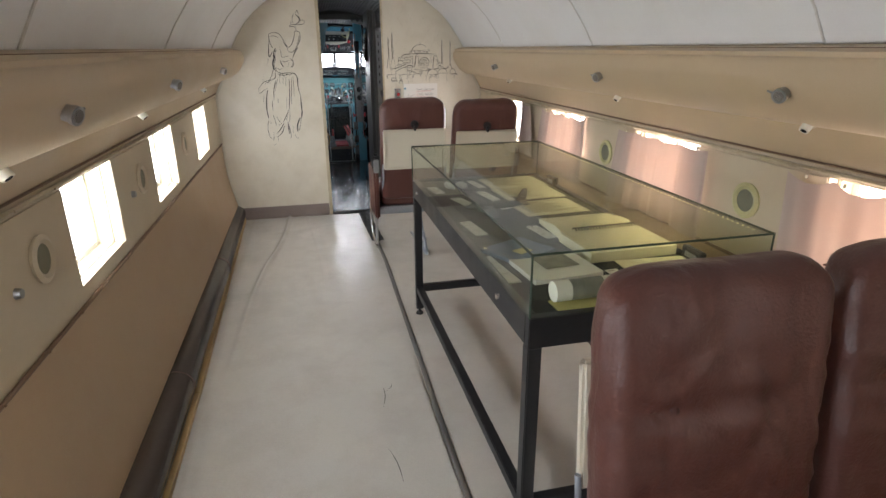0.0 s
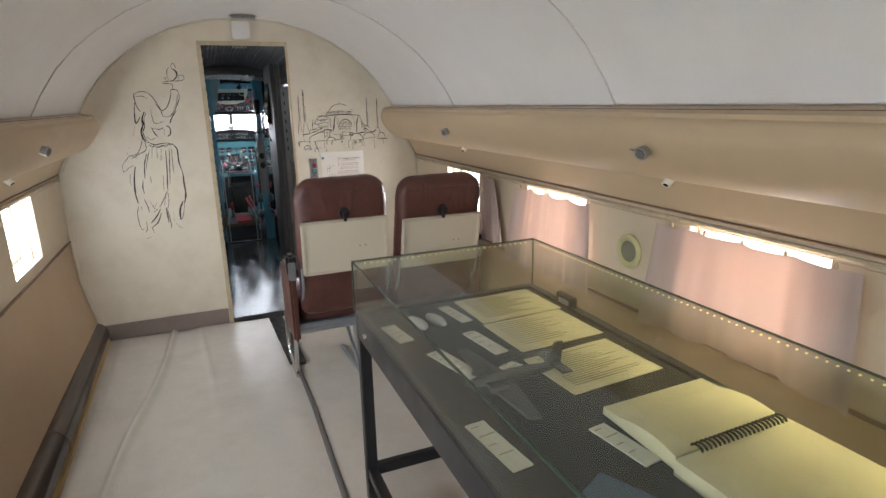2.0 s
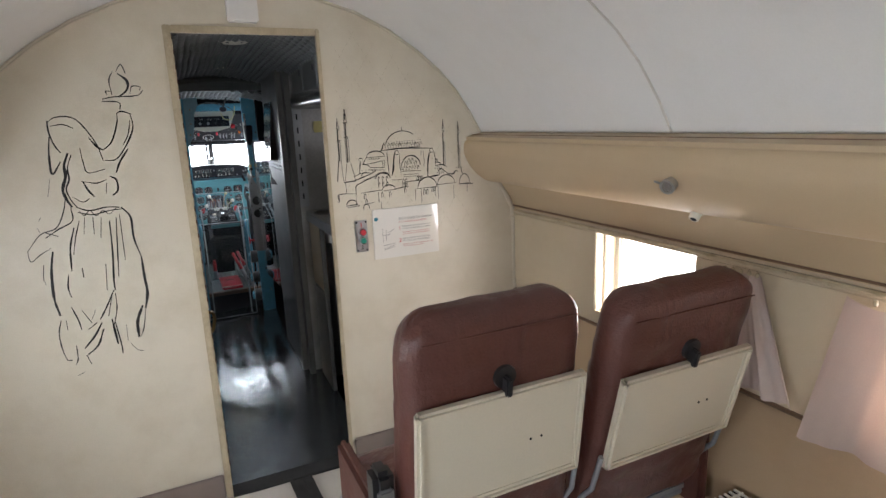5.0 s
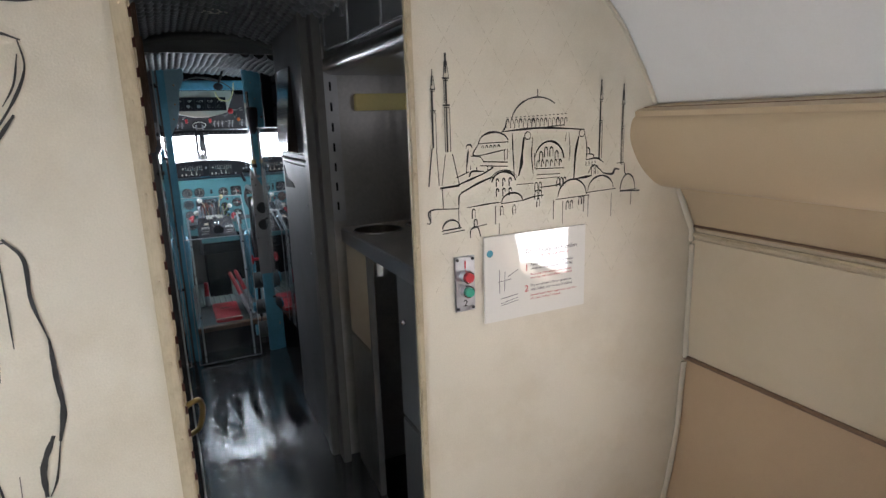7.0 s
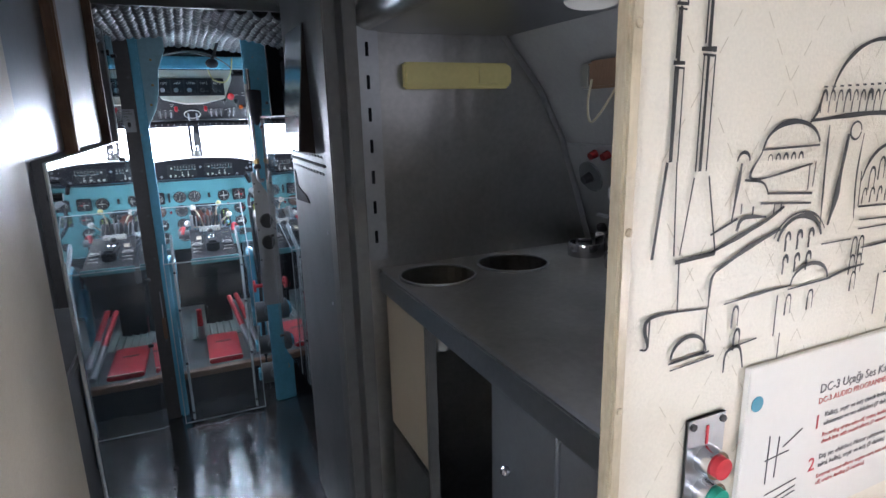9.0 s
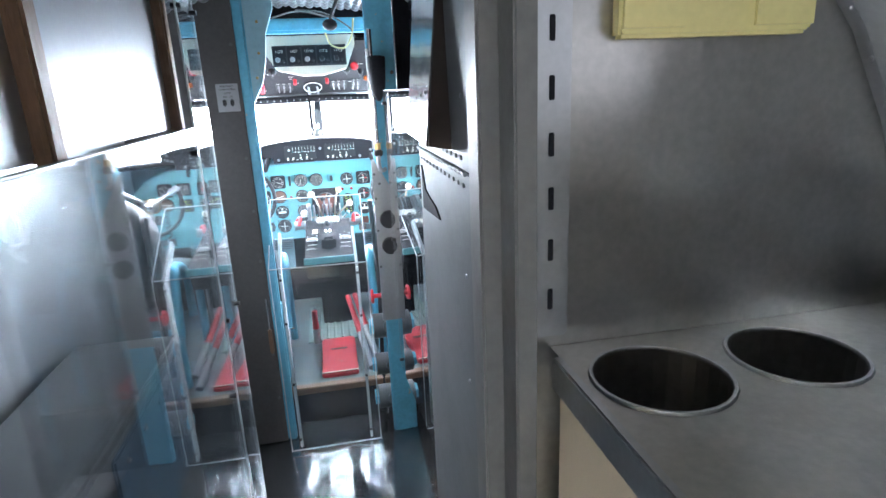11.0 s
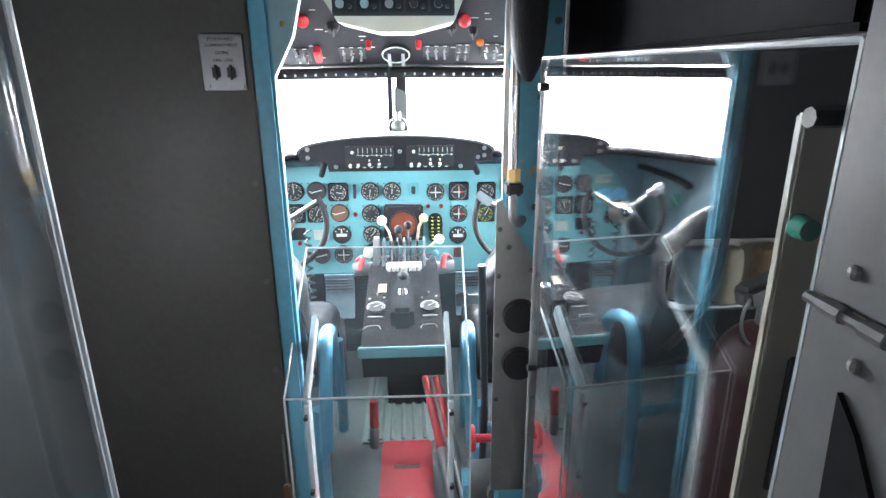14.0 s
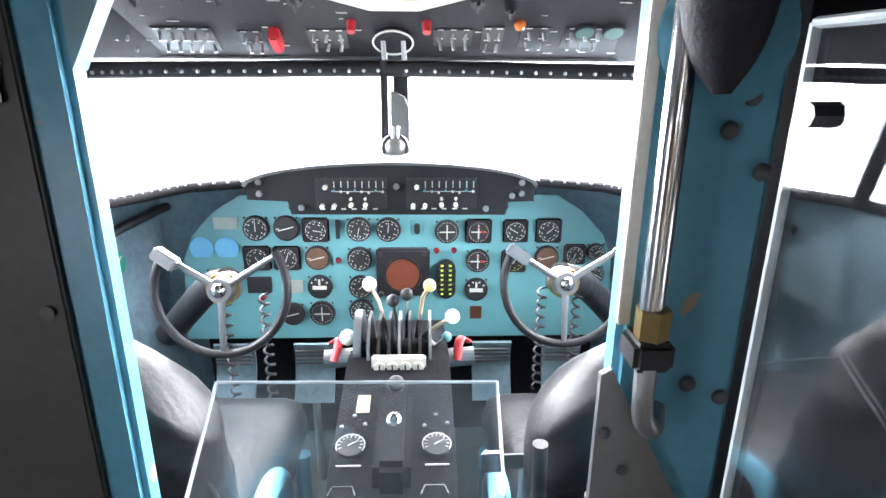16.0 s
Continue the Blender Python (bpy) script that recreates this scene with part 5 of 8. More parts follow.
    part("leg", bm, CHROME, unit, smooth=50)
    return unit


front = seat_pair(0.042, 4.03, (6, 13))
front.location.z -= 0.013
near = seat_pair(0.042, 4.03, (7, 6))
near.location, near.rotation_euler = (0.518, 0.905, -0.045), (0, 0, math.pi)
for o in [o for o in near.children_recursive if o.name.startswith(("ashtray", "armrest", "side_panel"))]:
    bpy.data.objects.remove(o)
tagged(near, "pair of brown leather aircraft seats facing the rear of the cabin")

# dark mat in front of the doorway
mat_thing = thing("floor_mat", (0.03, 4.75, FL), "narrow black taped rubber mat beside the seats", "mat")
def mat_surface(u, v):
    x = -0.03 + 0.095 * u
    return x + 0.035 * v, 5.26 - 0.86 * v, FL + 0.012 + 0.008 * math.sin(u * 9 + 3 * noise.noise((u * 3, v * 9, 0))) * (0.5 + noise.noise((u, v * 12, 4)))
bm = sheet(mat_surface, 10, 40)
part("rubber_sheet", bm, RUBBER, mat_thing, smooth=60)

# heater by the right wall
heater = thing("heater", (1.05, 3.8, FL), "white metal convector heater with a slotted top grille", "heater")
HX0, HX1, HY0, HY1, HZ = 0.905, 1.115, 3.49, 4.0, 0.335
HWHITE = material("heater_white", (0.8, 0.79, 0.76), 0.4, vary=0.04, grain=100, stain=5, bump=0.05)
bm = box(HX0, HX1, HY0, HY1, FL + 0.03, HZ - 0.008, 0.015)
part("casing", bm, HWHITE, heater, smooth=40)
for y in (HY0 + 0.05, HY1 - 0.09):
    part("foot", box(HX0 + 0.01, HX1 - 0.01, y, y + 0.04, FL, FL + 0.032, 0.004), BLACK, heater)
# black sheet under the slats paints the shade between them
grille = part("grille", box(HX0 + 0.012, HX1 - 0.012, HY0 + 0.012, HY1 - 0.012, HZ - 0.009, HZ - 0.005), DARK, heater, "black sheet for the shade between the slats")
for k in range(9):
    x = HX0 + 0.016 + k * 0.0212
    part("slat", box(x, x + 0.009, HY0 + 0.012, HY1 - 0.012, HZ - 0.006, HZ + 0.001, 0.002), HWHITE, grille)
for k in range(17):
    y = HY0 + 0.014 + k * 0.0285
    part("slat", box(HX0 + 0.012, HX1 - 0.012, y, y + (0.014 if k % 6 == 0 else 0.006), HZ - 0.007, HZ + 0.002, 0.001), HWHITE, grille)

copy_thing(heater, pose(1.05, 1.45, FL))

# box and sign above the doorway
t = thing("junction_box", (-0.012, BULK, 1.83), "small white plastic junction box above the doorway", "box")
part("cover", box(-0.066, 0.042, BULK - 0.045, BULK - 0.003, 1.832, 1.937, 0.006), material("white_plastic", (0.8, 0.79, 0.76), 0.4, vary=0.03, bump=0.02), t)
t = thing("cabin_sign", (0.0, 5.16, 1.945), "shallow seat belts sign set in the ceiling", "sign")
part("rim", moved(ball((0, 0, 0), 0.17, (1, 0.35, 0.04), seg=28), pose(0.0, 5.19, 1.965)), TRAY, t, smooth=60)
part("sign_plate", box(-0.07, 0.07, 5.135, 5.142, 1.938, 1.962, 0.002), STEEL, t)
words("SEAT BELTS NO SMOKING", 0.014, pose(0, 5.1345, 1.95) @ FACING, INK, t)

# push-button plate
t = thing("button_plate", (0.381, BULK, 0.98), "aluminium plate with a red and a green push button", "switch")
part("plate", box(0.354, 0.409, BULK - 0.005, BULK - 0.001, 0.915, 1.053, 0.002), ALU, t)
for z, m, lb in ((1.003, RED, "red push button"), (0.967, GREEN, "green push button")):
    collar = part("collar", rod((0.384, BULK - 0.005, z), (0.384, BULK - 0.02, z), 0.0165, 0.0155, 20), CHROME, t, smooth=40)
    part("button", rod((0.384, BULK - 0.012, z), (0.384, BULK - 0.027, z), 0.0125, 0.0115, 20), m, collar, lb, 40)
for x in (0.361, 0.402):
    for z in (0.923, 1.045):
        part("screw", rod((x, BULK - 0.004, z), (x, BULK - 0.008, z), 0.004, None, 8), BLACK, t)
words("1", 0.03, pose(0.382, BULK - 0.0056, 1.03) @ FACING, RED, t)
words("2", 0.024, pose(0.382, BULK - 0.0056, 0.935) @ FACING, INK, t)

# notice
t = thing("notice", (0.588, BULK, 0.88), "glossy cream notice board with aircraft sketch and instructions", "sign")
GLOSSY = material("laminated_notice", (0.80, 0.77, 0.71), 0.04, vary=0.02, grain=100, stain=4, bump=0, gloss_vary=0.015, coat=0.6)
part("board", box(0.434, 0.742, BULK - 0.008, BULK - 0.001, 0.872, 1.092, 0.001), GLOSSY, t)
NY = BULK - 0.0086
REDINK = material("red_print", (0.5, 0.12, 0.1), 0.4, bump=0)
GREYINK = material("grey_print", (0.10, 0.09, 0.09), 0.4, bump=0)
words("DC-3 Uçağı Ses Kayıtları", 0.0158, pose(0.553, NY, 1.042) @ FACING, GREYINK, t, align="LEFT", depth=0.0002)
words("DC-3 AUDIO PROGRAMMES", 0.0105, pose(0.553, NY, 1.027) @ FACING, REDINK, t, align="LEFT", depth=0.0002)
words("1", 0.025, pose(0.556, NY, 1.0) @ FACING, RED, t, depth=0.0002)
words("2", 0.025, pose(0.556, NY, 0.945) @ FACING, RED, t, depth=0.0002)
for z, txt, ink in ((1.007, "Kalkış, seyir ve iniş check listlerinin", GREYINK), (0.996, "okunması ve ses efektleri (7 dakika)", GREYINK), (0.981, "Recording of the take-off, cruise, landing", REDINK), (0.972, "check lists with sound effects (7 minutes)", REDINK), (0.952, "Dış ses efektleri: Motor çalıştırma,", GREYINK), (0.941, "taksi, kalkış, seyir ve iniş (3 dakika)", GREYINK), (0.926, "External sound effects: engine start, taxi, take-", REDINK), (0.917, "off, cruise, landing (3 minutes)", REDINK)):
    words(txt, 0.0092 if ink is GREYINK else 0.0078, pose(0.568, NY, z) @ FACING, ink, t, align="LEFT", depth=0.0002)
bm = bmesh.new()
for p, q in (((0.476, 0.945), (0.476, 1.005)), ((0.49, 0.95), (0.492, 1.0)), ((0.472, 0.975), (0.51, 0.978)), ((0.5, 0.985), (0.53, 1.0)), ((0.478, 0.93), (0.53, 0.936)), ((0.48, 0.912), (0.53, 0.92)), ((0.48, 0.918), (0.53, 0.927))):
    rod((p[0], NY, p[1]), (q[0], NY, q[1]), 0.0008, None, 4, bm)
part("sketch", bm, GREYINK, t)
part("emblem", rod((0.449, NY, 1.05), (0.449, NY - 0.0004, 1.05), 0.009, None, 20), material("teal_print", (0.03, 0.22, 0.3), 0.4, bump=0), t)

# ---- corridor and galley: structure ----
NOSE = 7.65


def rippled(u, v):
    x, y = -0.62 + 1.0 * u, BULK + 0.02 + 2.5 * v
    a = max(0, min(1, (y - 5.9) / 0.8))
    w = math.sin(x * 26 + 1.5 * noise.noise((x * 2, y * 1.2, 0))) * 0.5 + noise.noise((x * 9, y * 0.9, 7))
    ramp = max(0, min(1, (y - 5.4) / 1.4))
    return x, y, FL * (1 - ramp * ramp * (3 - 2 * ramp)) + 0.008 * a * w + 0.003 * noise.noise((x * 3, y * 3, 2))


bm = sheet(rippled, 80, 60)
setting("corridor_floor", bm, FLOORMETAL, "glossy dark grey sheet floor with ripples", 80, "floor")
setting("floor_base", box(-1.3, 1.3, BULK + 0.02, 9.6, -0.2, -0.09), DARK, "dark sub-floor below the corridor", None, "floor")
# outer shell closing the corridor and the cockpit
shell = [(1.06, -0.1), (1.08, 0.3), (1.06, 0.8), (0.98, 1.2), (0.85, 1.52), (0.6, 1.78), (0.3, 1.86), (0, 1.88)]
shell = shell + [(-x, z) for x, z in shell[-2::-1]]
setting("wall_shell", loft(shell, BULK + 0.036, NOSE + 0.05, 0.02), STEEL, "bare metal fuselage lining round the corridor", 30, "wall")


def quilt(x0, x1, y0, y1, z, crown, cell, rise=0.0):
    def f(u, v):
        x, y = x0 + (x1 - x0) * u, y0 + (y1 - y0) * v
        a, b = (x + y) / cell, (x - y) / cell
        puff = min(abs(math.sin(math.pi * a)), abs(math.sin(math.pi * b))) ** 0.6
        return x, y, z + rise * (1 - v) - crown * ((2 * u - 1) ** 2) - 0.03 * puff + 0.012 * noise.noise((x * 3, y * 3, 5))
    return f


setting("corridor_ceiling", sheet(quilt(-0.34, 0.34, BULK + 0.04, 6.95, 1.805, 0.08, 0.055, 0.055), 120, 280), QUILT, "quilted grey padded corridor ceiling", 70, "ceiling")
setting("corridor_ceiling", sheet(quilt(-0.6, 0.6, 6.96, 8.05, 1.72, 0.12, 0.06), 120, 120), QUILT, "quilted grey padded cockpit ceiling", 70, "ceiling")
setting("ceiling_riser", box(-0.62, 0.62, 6.945, 6.962, 1.69, 1.86), QUILT, "padded step in the ceiling", None, "ceiling")
bm = sweep(curve([(-0.34, 6.95, 1.70), (-0.15, 6.95, 1.755), (0.15, 6.95, 1.755), (0.34, 6.95, 1.70)], 8), 0.018, 8)
setting("ceiling_rib", bm, GREY, "metal rib across the padded ceiling", 60, "trim")
for y in (5.75, 6.55):
    t = thing("ceiling_vent", (0, y, 1.78), "flat oval ceiling lamp with a metal rim", "ceiling lamp", "corridor ceiling lamps")
    lz = 1.79 + 0.055 * (6.95 - y) / 1.61
    part("rim", moved(ball((0, 0, 0), 0.085, (1, 0.8, 0.12), seg=24), pose(0, y, lz)), ALU, t, smooth=60)
    part("glass", moved(ball((0, 0, 0), 0.065, (1, 0.8, 0.14), seg=24), pose(0, y, lz - 0.005)), CARD, t, smooth=60)

# cabin door, swung open against the corridor's left wall
d = thing("door_1", (-0.28, BULK + 0.05, FL), "cream painted cabin door standing open into the corridor", "door", kind="structure")
part("leaf", moved(box(0, 0.53, -0.016, 0.016, -0.045, 1.785, 0.004), pose(-0.284, BULK + 0.055, 0, 0, 0, 90)), CREAM, d)
bm = rod((-0.263, BULK + 0.052, 0.02), (-0.263, BULK + 0.052, 1.8), 0.006, None, 8)
for k in range(34):
    rod((-0.263, BULK + 0.052, 0.03 + k * 0.052), (-0.263, BULK + 0.052, 0.065 + k * 0.052), 0.0078, None, 8, bm)
part("piano_hinge", bm, FRAME, d, "long worn brass piano hinge")
bm = bmesh.new()
rng = random.Random(11)
for k in range(34):
    z = 0.065 + k * 0.052
    box(-0.2705, -0.2545, BULK + 0.0405, BULK + 0.0425, z - 0.004, z + 0.013, 0, bm)
    if k % 4 == 1:
        ball((-0.267 + rng.uniform(-0.006, 0.004), BULK - 0.0015, z + 0.02), 0.008, (1.2, 0.2, 1.5), bm, 8)
part("hinge_gap", bm, SEATTRIM, d, "dark gaps and chips along the hinge")
bm = sweep(curve([(-0.27, 5.78, 0.60), (-0.235, 5.80, 0.605), (-0.225, 5.83, 0.56), (-0.24, 5.84, 0.50), (-0.27, 5.80, 0.50)], 6), 0.008, 8)
part("door_handle", bm, BRASS, d, "bent brass handle", 60)

# left wall: metal above, clear sheets below
setting("wall_corridor_left", box(-0.66, -0.62, BULK + 0.036, NOSE, -0.09, 1.85), STEEL, "dull metal compartment wall", None, "wall")
for y0, y1 in ((5.88, 6.30), (6.32, 6.92)):
    t = thing("locker", (-0.42, (y0 + y1) / 2, 1.30), "brushed metal overhead locker with brown edges", "locker", "overhead lockers")
    part("body", box(-0.60, -0.28, y0, y1, 1.30, 1.80, 0.004), STEEL, t)
    part("edge_strip", box(-0.285, -0.258, y1 - 0.035, y1, 1.295, 1.80, 0.004), WOODBROWN, t, "brown wooden edge strip")
    bm = bmesh.new()
    for k in range(6):
        ball((-0.278, y0 + 0.02, 1.34 + k * 0.08), 0.004, (0.6, 1, 1), bm, 6)
    part("rivets", bm, STEEL, t)


def clear_sheet(a, b, z0, z1, label, glass):
    (ax, ay), (bx, by) = a, b
    t = thing("acrylic_sheet", ((ax + bx) / 2, (ay + by) / 2, z0), label, "acrylic sheet", "clear barriers")
    d = Vector((bx - ax, by - ay, 0))
    n = Vector((-d.y, d.x, 0)).normalized() * 0.0025
    bm = bmesh.new()
    lo = [bm.verts.new(Vector((px, py, z)) + k * n) for k in (1, -1) for px, py, z in ((ax, ay, z0), (bx, by, z0), (bx, by, z1), (ax, ay, z1))]
    for q in ((0, 1, 2, 3), (4, 5, 6, 7), (0, 1, 5, 4), (1, 2, 6, 5), (2, 3, 7, 6), (3, 0, 4, 7)):
        bm.faces.new([lo[i] for i in q])
    part("sheet", bm, glass, t).visible_shadow = False
    EDGE2 = material("acrylic_edge", (0.45, 0.5, 0.52), 0.3, bump=0)
    for p, q in (((ax, ay, z0), (ax, ay, z1)), ((bx, by, z0), (bx, by, z1)), ((ax, ay, z1), (bx, by, z1))):
        part("edge", rod(p, q, 0.0028, None, 6), EDGE2, t)
    for k in range(3):
        z = z0 + (z1 - z0) * (0.04 + 0.46 * k)
        for px, py in ((ax + d.x * 0.03, ay + d.y * 0.03), (bx - d.x * 0.03, by - d.y * 0.03)):
            part("screw", rod(Vector((px, py, z)) - n * 4, Vector((px, py, z)) + n * 4, 0.006, None, 8), BLACK, t)
    return t


clear_sheet((-0.25, 5.90), (-0.235, 6.875), 0.03, 1.30, "clear acrylic sheet screwed along the corridor wall", ACRYLIC)
clear_sheet((-0.242, 6.93), (-0.234, 7.062), 0.03, 1.62, "clear acrylic sheet beside the cockpit bulkhead", ACRYLIC)
clear_sheet((0.282, 6.91), (0.248, 7.50), 0.34, 1.36, "clear acrylic sheet in front of the radio compartment", CLEAN)

# what stands behind the left sheets
t = thing("equipment_rack", (-0.45, 6.4, 0.0), "dark blue-grey equipment panel behind clear sheet", "equipment")
part("cabinet", box(-0.6, -0.36, 5.95, 6.95, 0.012, 0.80, 0.01), GREY, t)
part("face_plate", box(-0.362, -0.352, 6.45, 6.9, 0.50, 0.78, 0.004), material("navy_plate", (0.05, 0.10, 0.15), 0.45, vary=0.15), t, "navy painted face plate")
rack = t
for k in range(4):
    part("screw", rod((-0.352, 6.5 + 0.1 * k, 0.75), (-0.347, 6.5 + 0.1 * k, 0.75), 0.005, None, 8), STEEL, rack)

# ---- galley on the right ----
setting("galley_wall", box(0.32, 1.08, 6.288, 6.31, -0.09, 1.84), GALLEY, "dull brushed metal end wall of the galley", None, "wall")
curve_pts = [(1.04, 0.93), (0.985, 1.1), (0.92, 1.28), (0.84, 1.42), (0.72, 1.56), (0.5, 1.72)]
setting("galley_lining", loft([(x, z) for x, z in curve_pts], BULK + 0.036, 6.288, 0.01), LINING, "curved bare metal lining behind the counter", 40, "wall")
bm = sweep([(x - 0.012, 6.28, z) for x, z in curve_pts], 0.012, 6, flat=0.5)
for (x0, z0), (x1, z1) in zip(curve_pts, curve_pts[1:]):
    for k in (0.2, 0.7):
        ball((x0 + (x1 - x0) * k - 0.014, 6.272, z0 + (z1 - z0) * k), 0.005, (1, 0.7, 1), bm, 8)
setting("galley_trim", bm, ALU, "riveted metal strip in the galley corner", 60, "trim")
post = thing("slotted_channel", (0.31, 6.27, 0.0), "grey metal door post with a row of slots", "post")
part("post", box(0.286, 0.318, 6.24, 6.308, -0.06, 1.82, 0.003), POSTGREY, post)
part("channel", box(0.318, 0.374, 6.262, 6.286, 1.0, 1.555, 0.004), ALU, post)
for k in range(7):
    z = 1.045 + k * 0.074
    part("slot", box(0.341, 0.349, 6.2605, 6.2628, z, z + 0.032, 0.001), DARK, post)

counter = thing("galley_counter", (0.7, 5.8, 0.0), "dull steel galley counter with two round openings", "counter")
CX0, CX1, CY0, CY1, CZ = 0.356, 1.03, BULK + 0.04, 6.287, 0.972
own = bmesh.new()
holes = ((0.462, 6.155, 0.092), (0.678, 6.162, 0.09))


def ring_pts(cx, cy, r, n=28):
    return [(cx + r * math.cos(k * math.tau / n), cy + r * math.sin(k * math.tau / n)) for k in range(n)]


# worktop in square fields, each hole bridged to its field
fields = ((CX0, 0.57, 6.04, CY1, holes[0]), (0.57, 0.79, 6.04, CY1, holes[1]))
box(CX0, CX1, CY0, 6.04, CZ - 0.02, CZ, 0, own)
box(0.79, CX1, 6.04, CY1, CZ - 0.02, CZ, 0, own)
for x0, x1, y0, y1, (hx, hy, hr) in fields:
    turns = sorted([k * math.tau / 28 for k in range(28)] + [math.atan2(cy - hy, cx - hx) % math.tau for cx in (x0, x1) for cy in (y0, y1)])
    n = len(turns)
    top, rim, low = [], [], []
    for a in turns:
        dx, dy = math.cos(a), math.sin(a)
        s = min(((x1 if dx > 0 else x0) - hx) / dx if abs(dx) > 1e-6 else 9, ((y1 if dy > 0 else y0) - hy) / dy if abs(dy) > 1e-6 else 9)
        top.append(own.verts.new((hx + dx * s, hy + dy * s, CZ)))
        rim.append(own.verts.new((hx + dx * hr, hy + dy * hr, CZ)))
        low.append(own.verts.new((hx + dx * hr, hy + dy * hr, CZ - 0.16)))
    for k in range(n):
        j = (k + 1) % n
        own.faces.new((top[k], top[j], rim[j], rim[k]))
        own.faces.new((rim[k], rim[j], low[j], low[k]))
    own.faces.new(low)
part("worktop", own, GALLEY, counter)
for hx, hy, hr in holes:
    ringp = part("hole_rim", sweep([(x, y, CZ + 0.001) for x, y in ring_pts(hx, hy, hr)], 0.004, 6, closed=True), ALU, counter, smooth=60)
    # shade in the opening is painted as a black disc
    part("well", rod((hx, hy, CZ - 0.158), (hx, hy, CZ - 0.156), hr - 0.002, None, 24), DARK, counter, "black disc for the shade inside the opening")
part("front_edge", box(CX0 - 0.012, CX0 + 0.004, CY0, 6.25, CZ - 0.05, CZ + 0.002, 0.003), ALU, counter, "worn bright counter edge")
# cupboard under the counter
part("side_board", box(CX0 + 0.005, CX0 + 0.03, 6.0, 6.26, 0.55, CZ - 0.05, 0.003), PANEL, counter, "cream painted board")
part("lower_door", box(CX0 + 0.002, CX0 + 0.026, 6.0, 6.25, -0.05, 0.54, 0.003), GALLEY, counter)
# black board carries the open bay's shade in its colour
part("recess", box(CX0 + 0.2, CX0 + 0.21, 5.70, 6.0, 0.05, CZ - 0.05), DARK, counter, "black board for the shade in the open recess")
part("jamb", box(CX0 + 0.0, CX0 + 0.024, 5.985, 6.0, -0.05, 0.92, 0.003), POSTGREY, counter)
for y0, y1 in ((CY0, 5.51), (5.515, 5.705)):
    dr = part("cupboard_door", box(CX0 + 0.002, CX0 + 0.024, y0, y1, 0.45, CZ - 0.052, 0.004), STEEL, counter)
    part("knob", ball((CX0 - 0.004, y1 - 0.06, 0.78), 0.009), CHROME, dr)
    part("drawer_front", box(CX0 + 0.002, CX0 + 0.024, y0, y1, -0.05, 0.44, 0.004), STEEL, counter)

upper = thing("galley_cupboard", (0.6, 5.8, 1.55), "brushed metal overhead cupboard with a rounded lower edge", "cupboard")
part("body", box(0.335, 0.80, CY0, 6.286, 1.60, 1.83, 0.003), GALLEY, upper)
part("rounded_edge", rod((0.352, CY0, 1.578), (0.352, 6.284, 1.578), 0.032, None, 20), GALLEY, upper, smooth=40)
part("underside", box(0.35, 0.78, CY0, 6.284, 1.546, 1.556), STEEL, upper)
for k, (y0, y1) in enumerate(((CY0 + 0.01, 5.63), (5.64, 5.93), (5.94, 6.22))):
    dr = part("cupboard_door", box(0.326, 0.337, y0, y1, 1.62, 1.82, 0.003), STEEL, upper)
    part("hinge", rod((0.324, y1 - 0.004, 1.64), (0.324, y1 - 0.004, 1.8), 0.004, None, 8), STEEL, dr)
    part("catch", box(0.318, 0.328, y0 + 0.03, y0 + 0.045, 1.70, 1.73, 0.002), CHROME, dr)
t = thing("ceiling_lamp", (0.62, 5.80, 1.545), "small white round lamp under the galley cupboard", "lamp")
part("glass", moved(ball((0, 0, 0), 0.05, (1, 1, 0.3), seg=20), pose(0.62, 5.80, 1.543)), CARD, t, smooth=60)

# fill light added to brighten the galley, wider than the lamp's glass
galley_fill = new("galley_lamp_light", bpy.data.lights.new("galley_lamp_light", "POINT"))
galley_fill.data.energy, galley_fill.data.color, galley_fill.data.shadow_soft_size = 0.42, (0.97, 0.98, 1.0), 0.2
galley_fill.location = (0.62, 5.80, 1.49)

t = thing("strap_holder", (0.58, 6.287, 1.44), "pale yellow plastic holder with two rounded clips", "holder")
part("bar", box(0.438, 0.727, 6.262, 6.287, 1.415, 1.478, 0.005), YELLOW, t, smooth=40)
for c in (0.485, 0.68):
    part("clip", box(c - 0.05, c + 0.05, 6.254, 6.264, 1.422, 1.472, 0.02, None, 4), YELLOW, t, smooth=60)

t = thing("galley_control_unit", (0.99, 6.12, 1.1), "metal control panel with two round knobs and red lamps", "control panel")
lean = Matrix(((0.0, -0.36, -0.933, 0.985), (-1.0, 0, 0, 6.12), (0, 0.933, -0.36, 1.10), (0, 0, 0, 1)))  # panel plane on the curved lining
part("plate", moved(box(-0.16, 0.16, -0.15, 0.18, 0.0, 0.006, 0.002), lean), ALU, t)
for k in (-0.075, 0.07):
    dl = part("knob_scale", moved(rod((k, 0.085, 0.005), (k, 0.085, 0.012), 0.044, None, 24), lean), GREY, t, "round black dial")
    part("knob", moved(rod((k, 0.085, 0.01), (k, 0.085, 0.035), 0.016, 0.012, 14), lean), BLACK, dl, smooth=40)
for k in (-0.03, 0.02):
    part("indicator_lamp", moved(rod((k, 0.155, 0.004), (k, 0.155, 0.026), 0.012, 0.010, 14), lean), material("dark_red_lamp", (0.16, 0.012, 0.012), 0.2, bump=0), t, "dark red indicator lamp", 40)
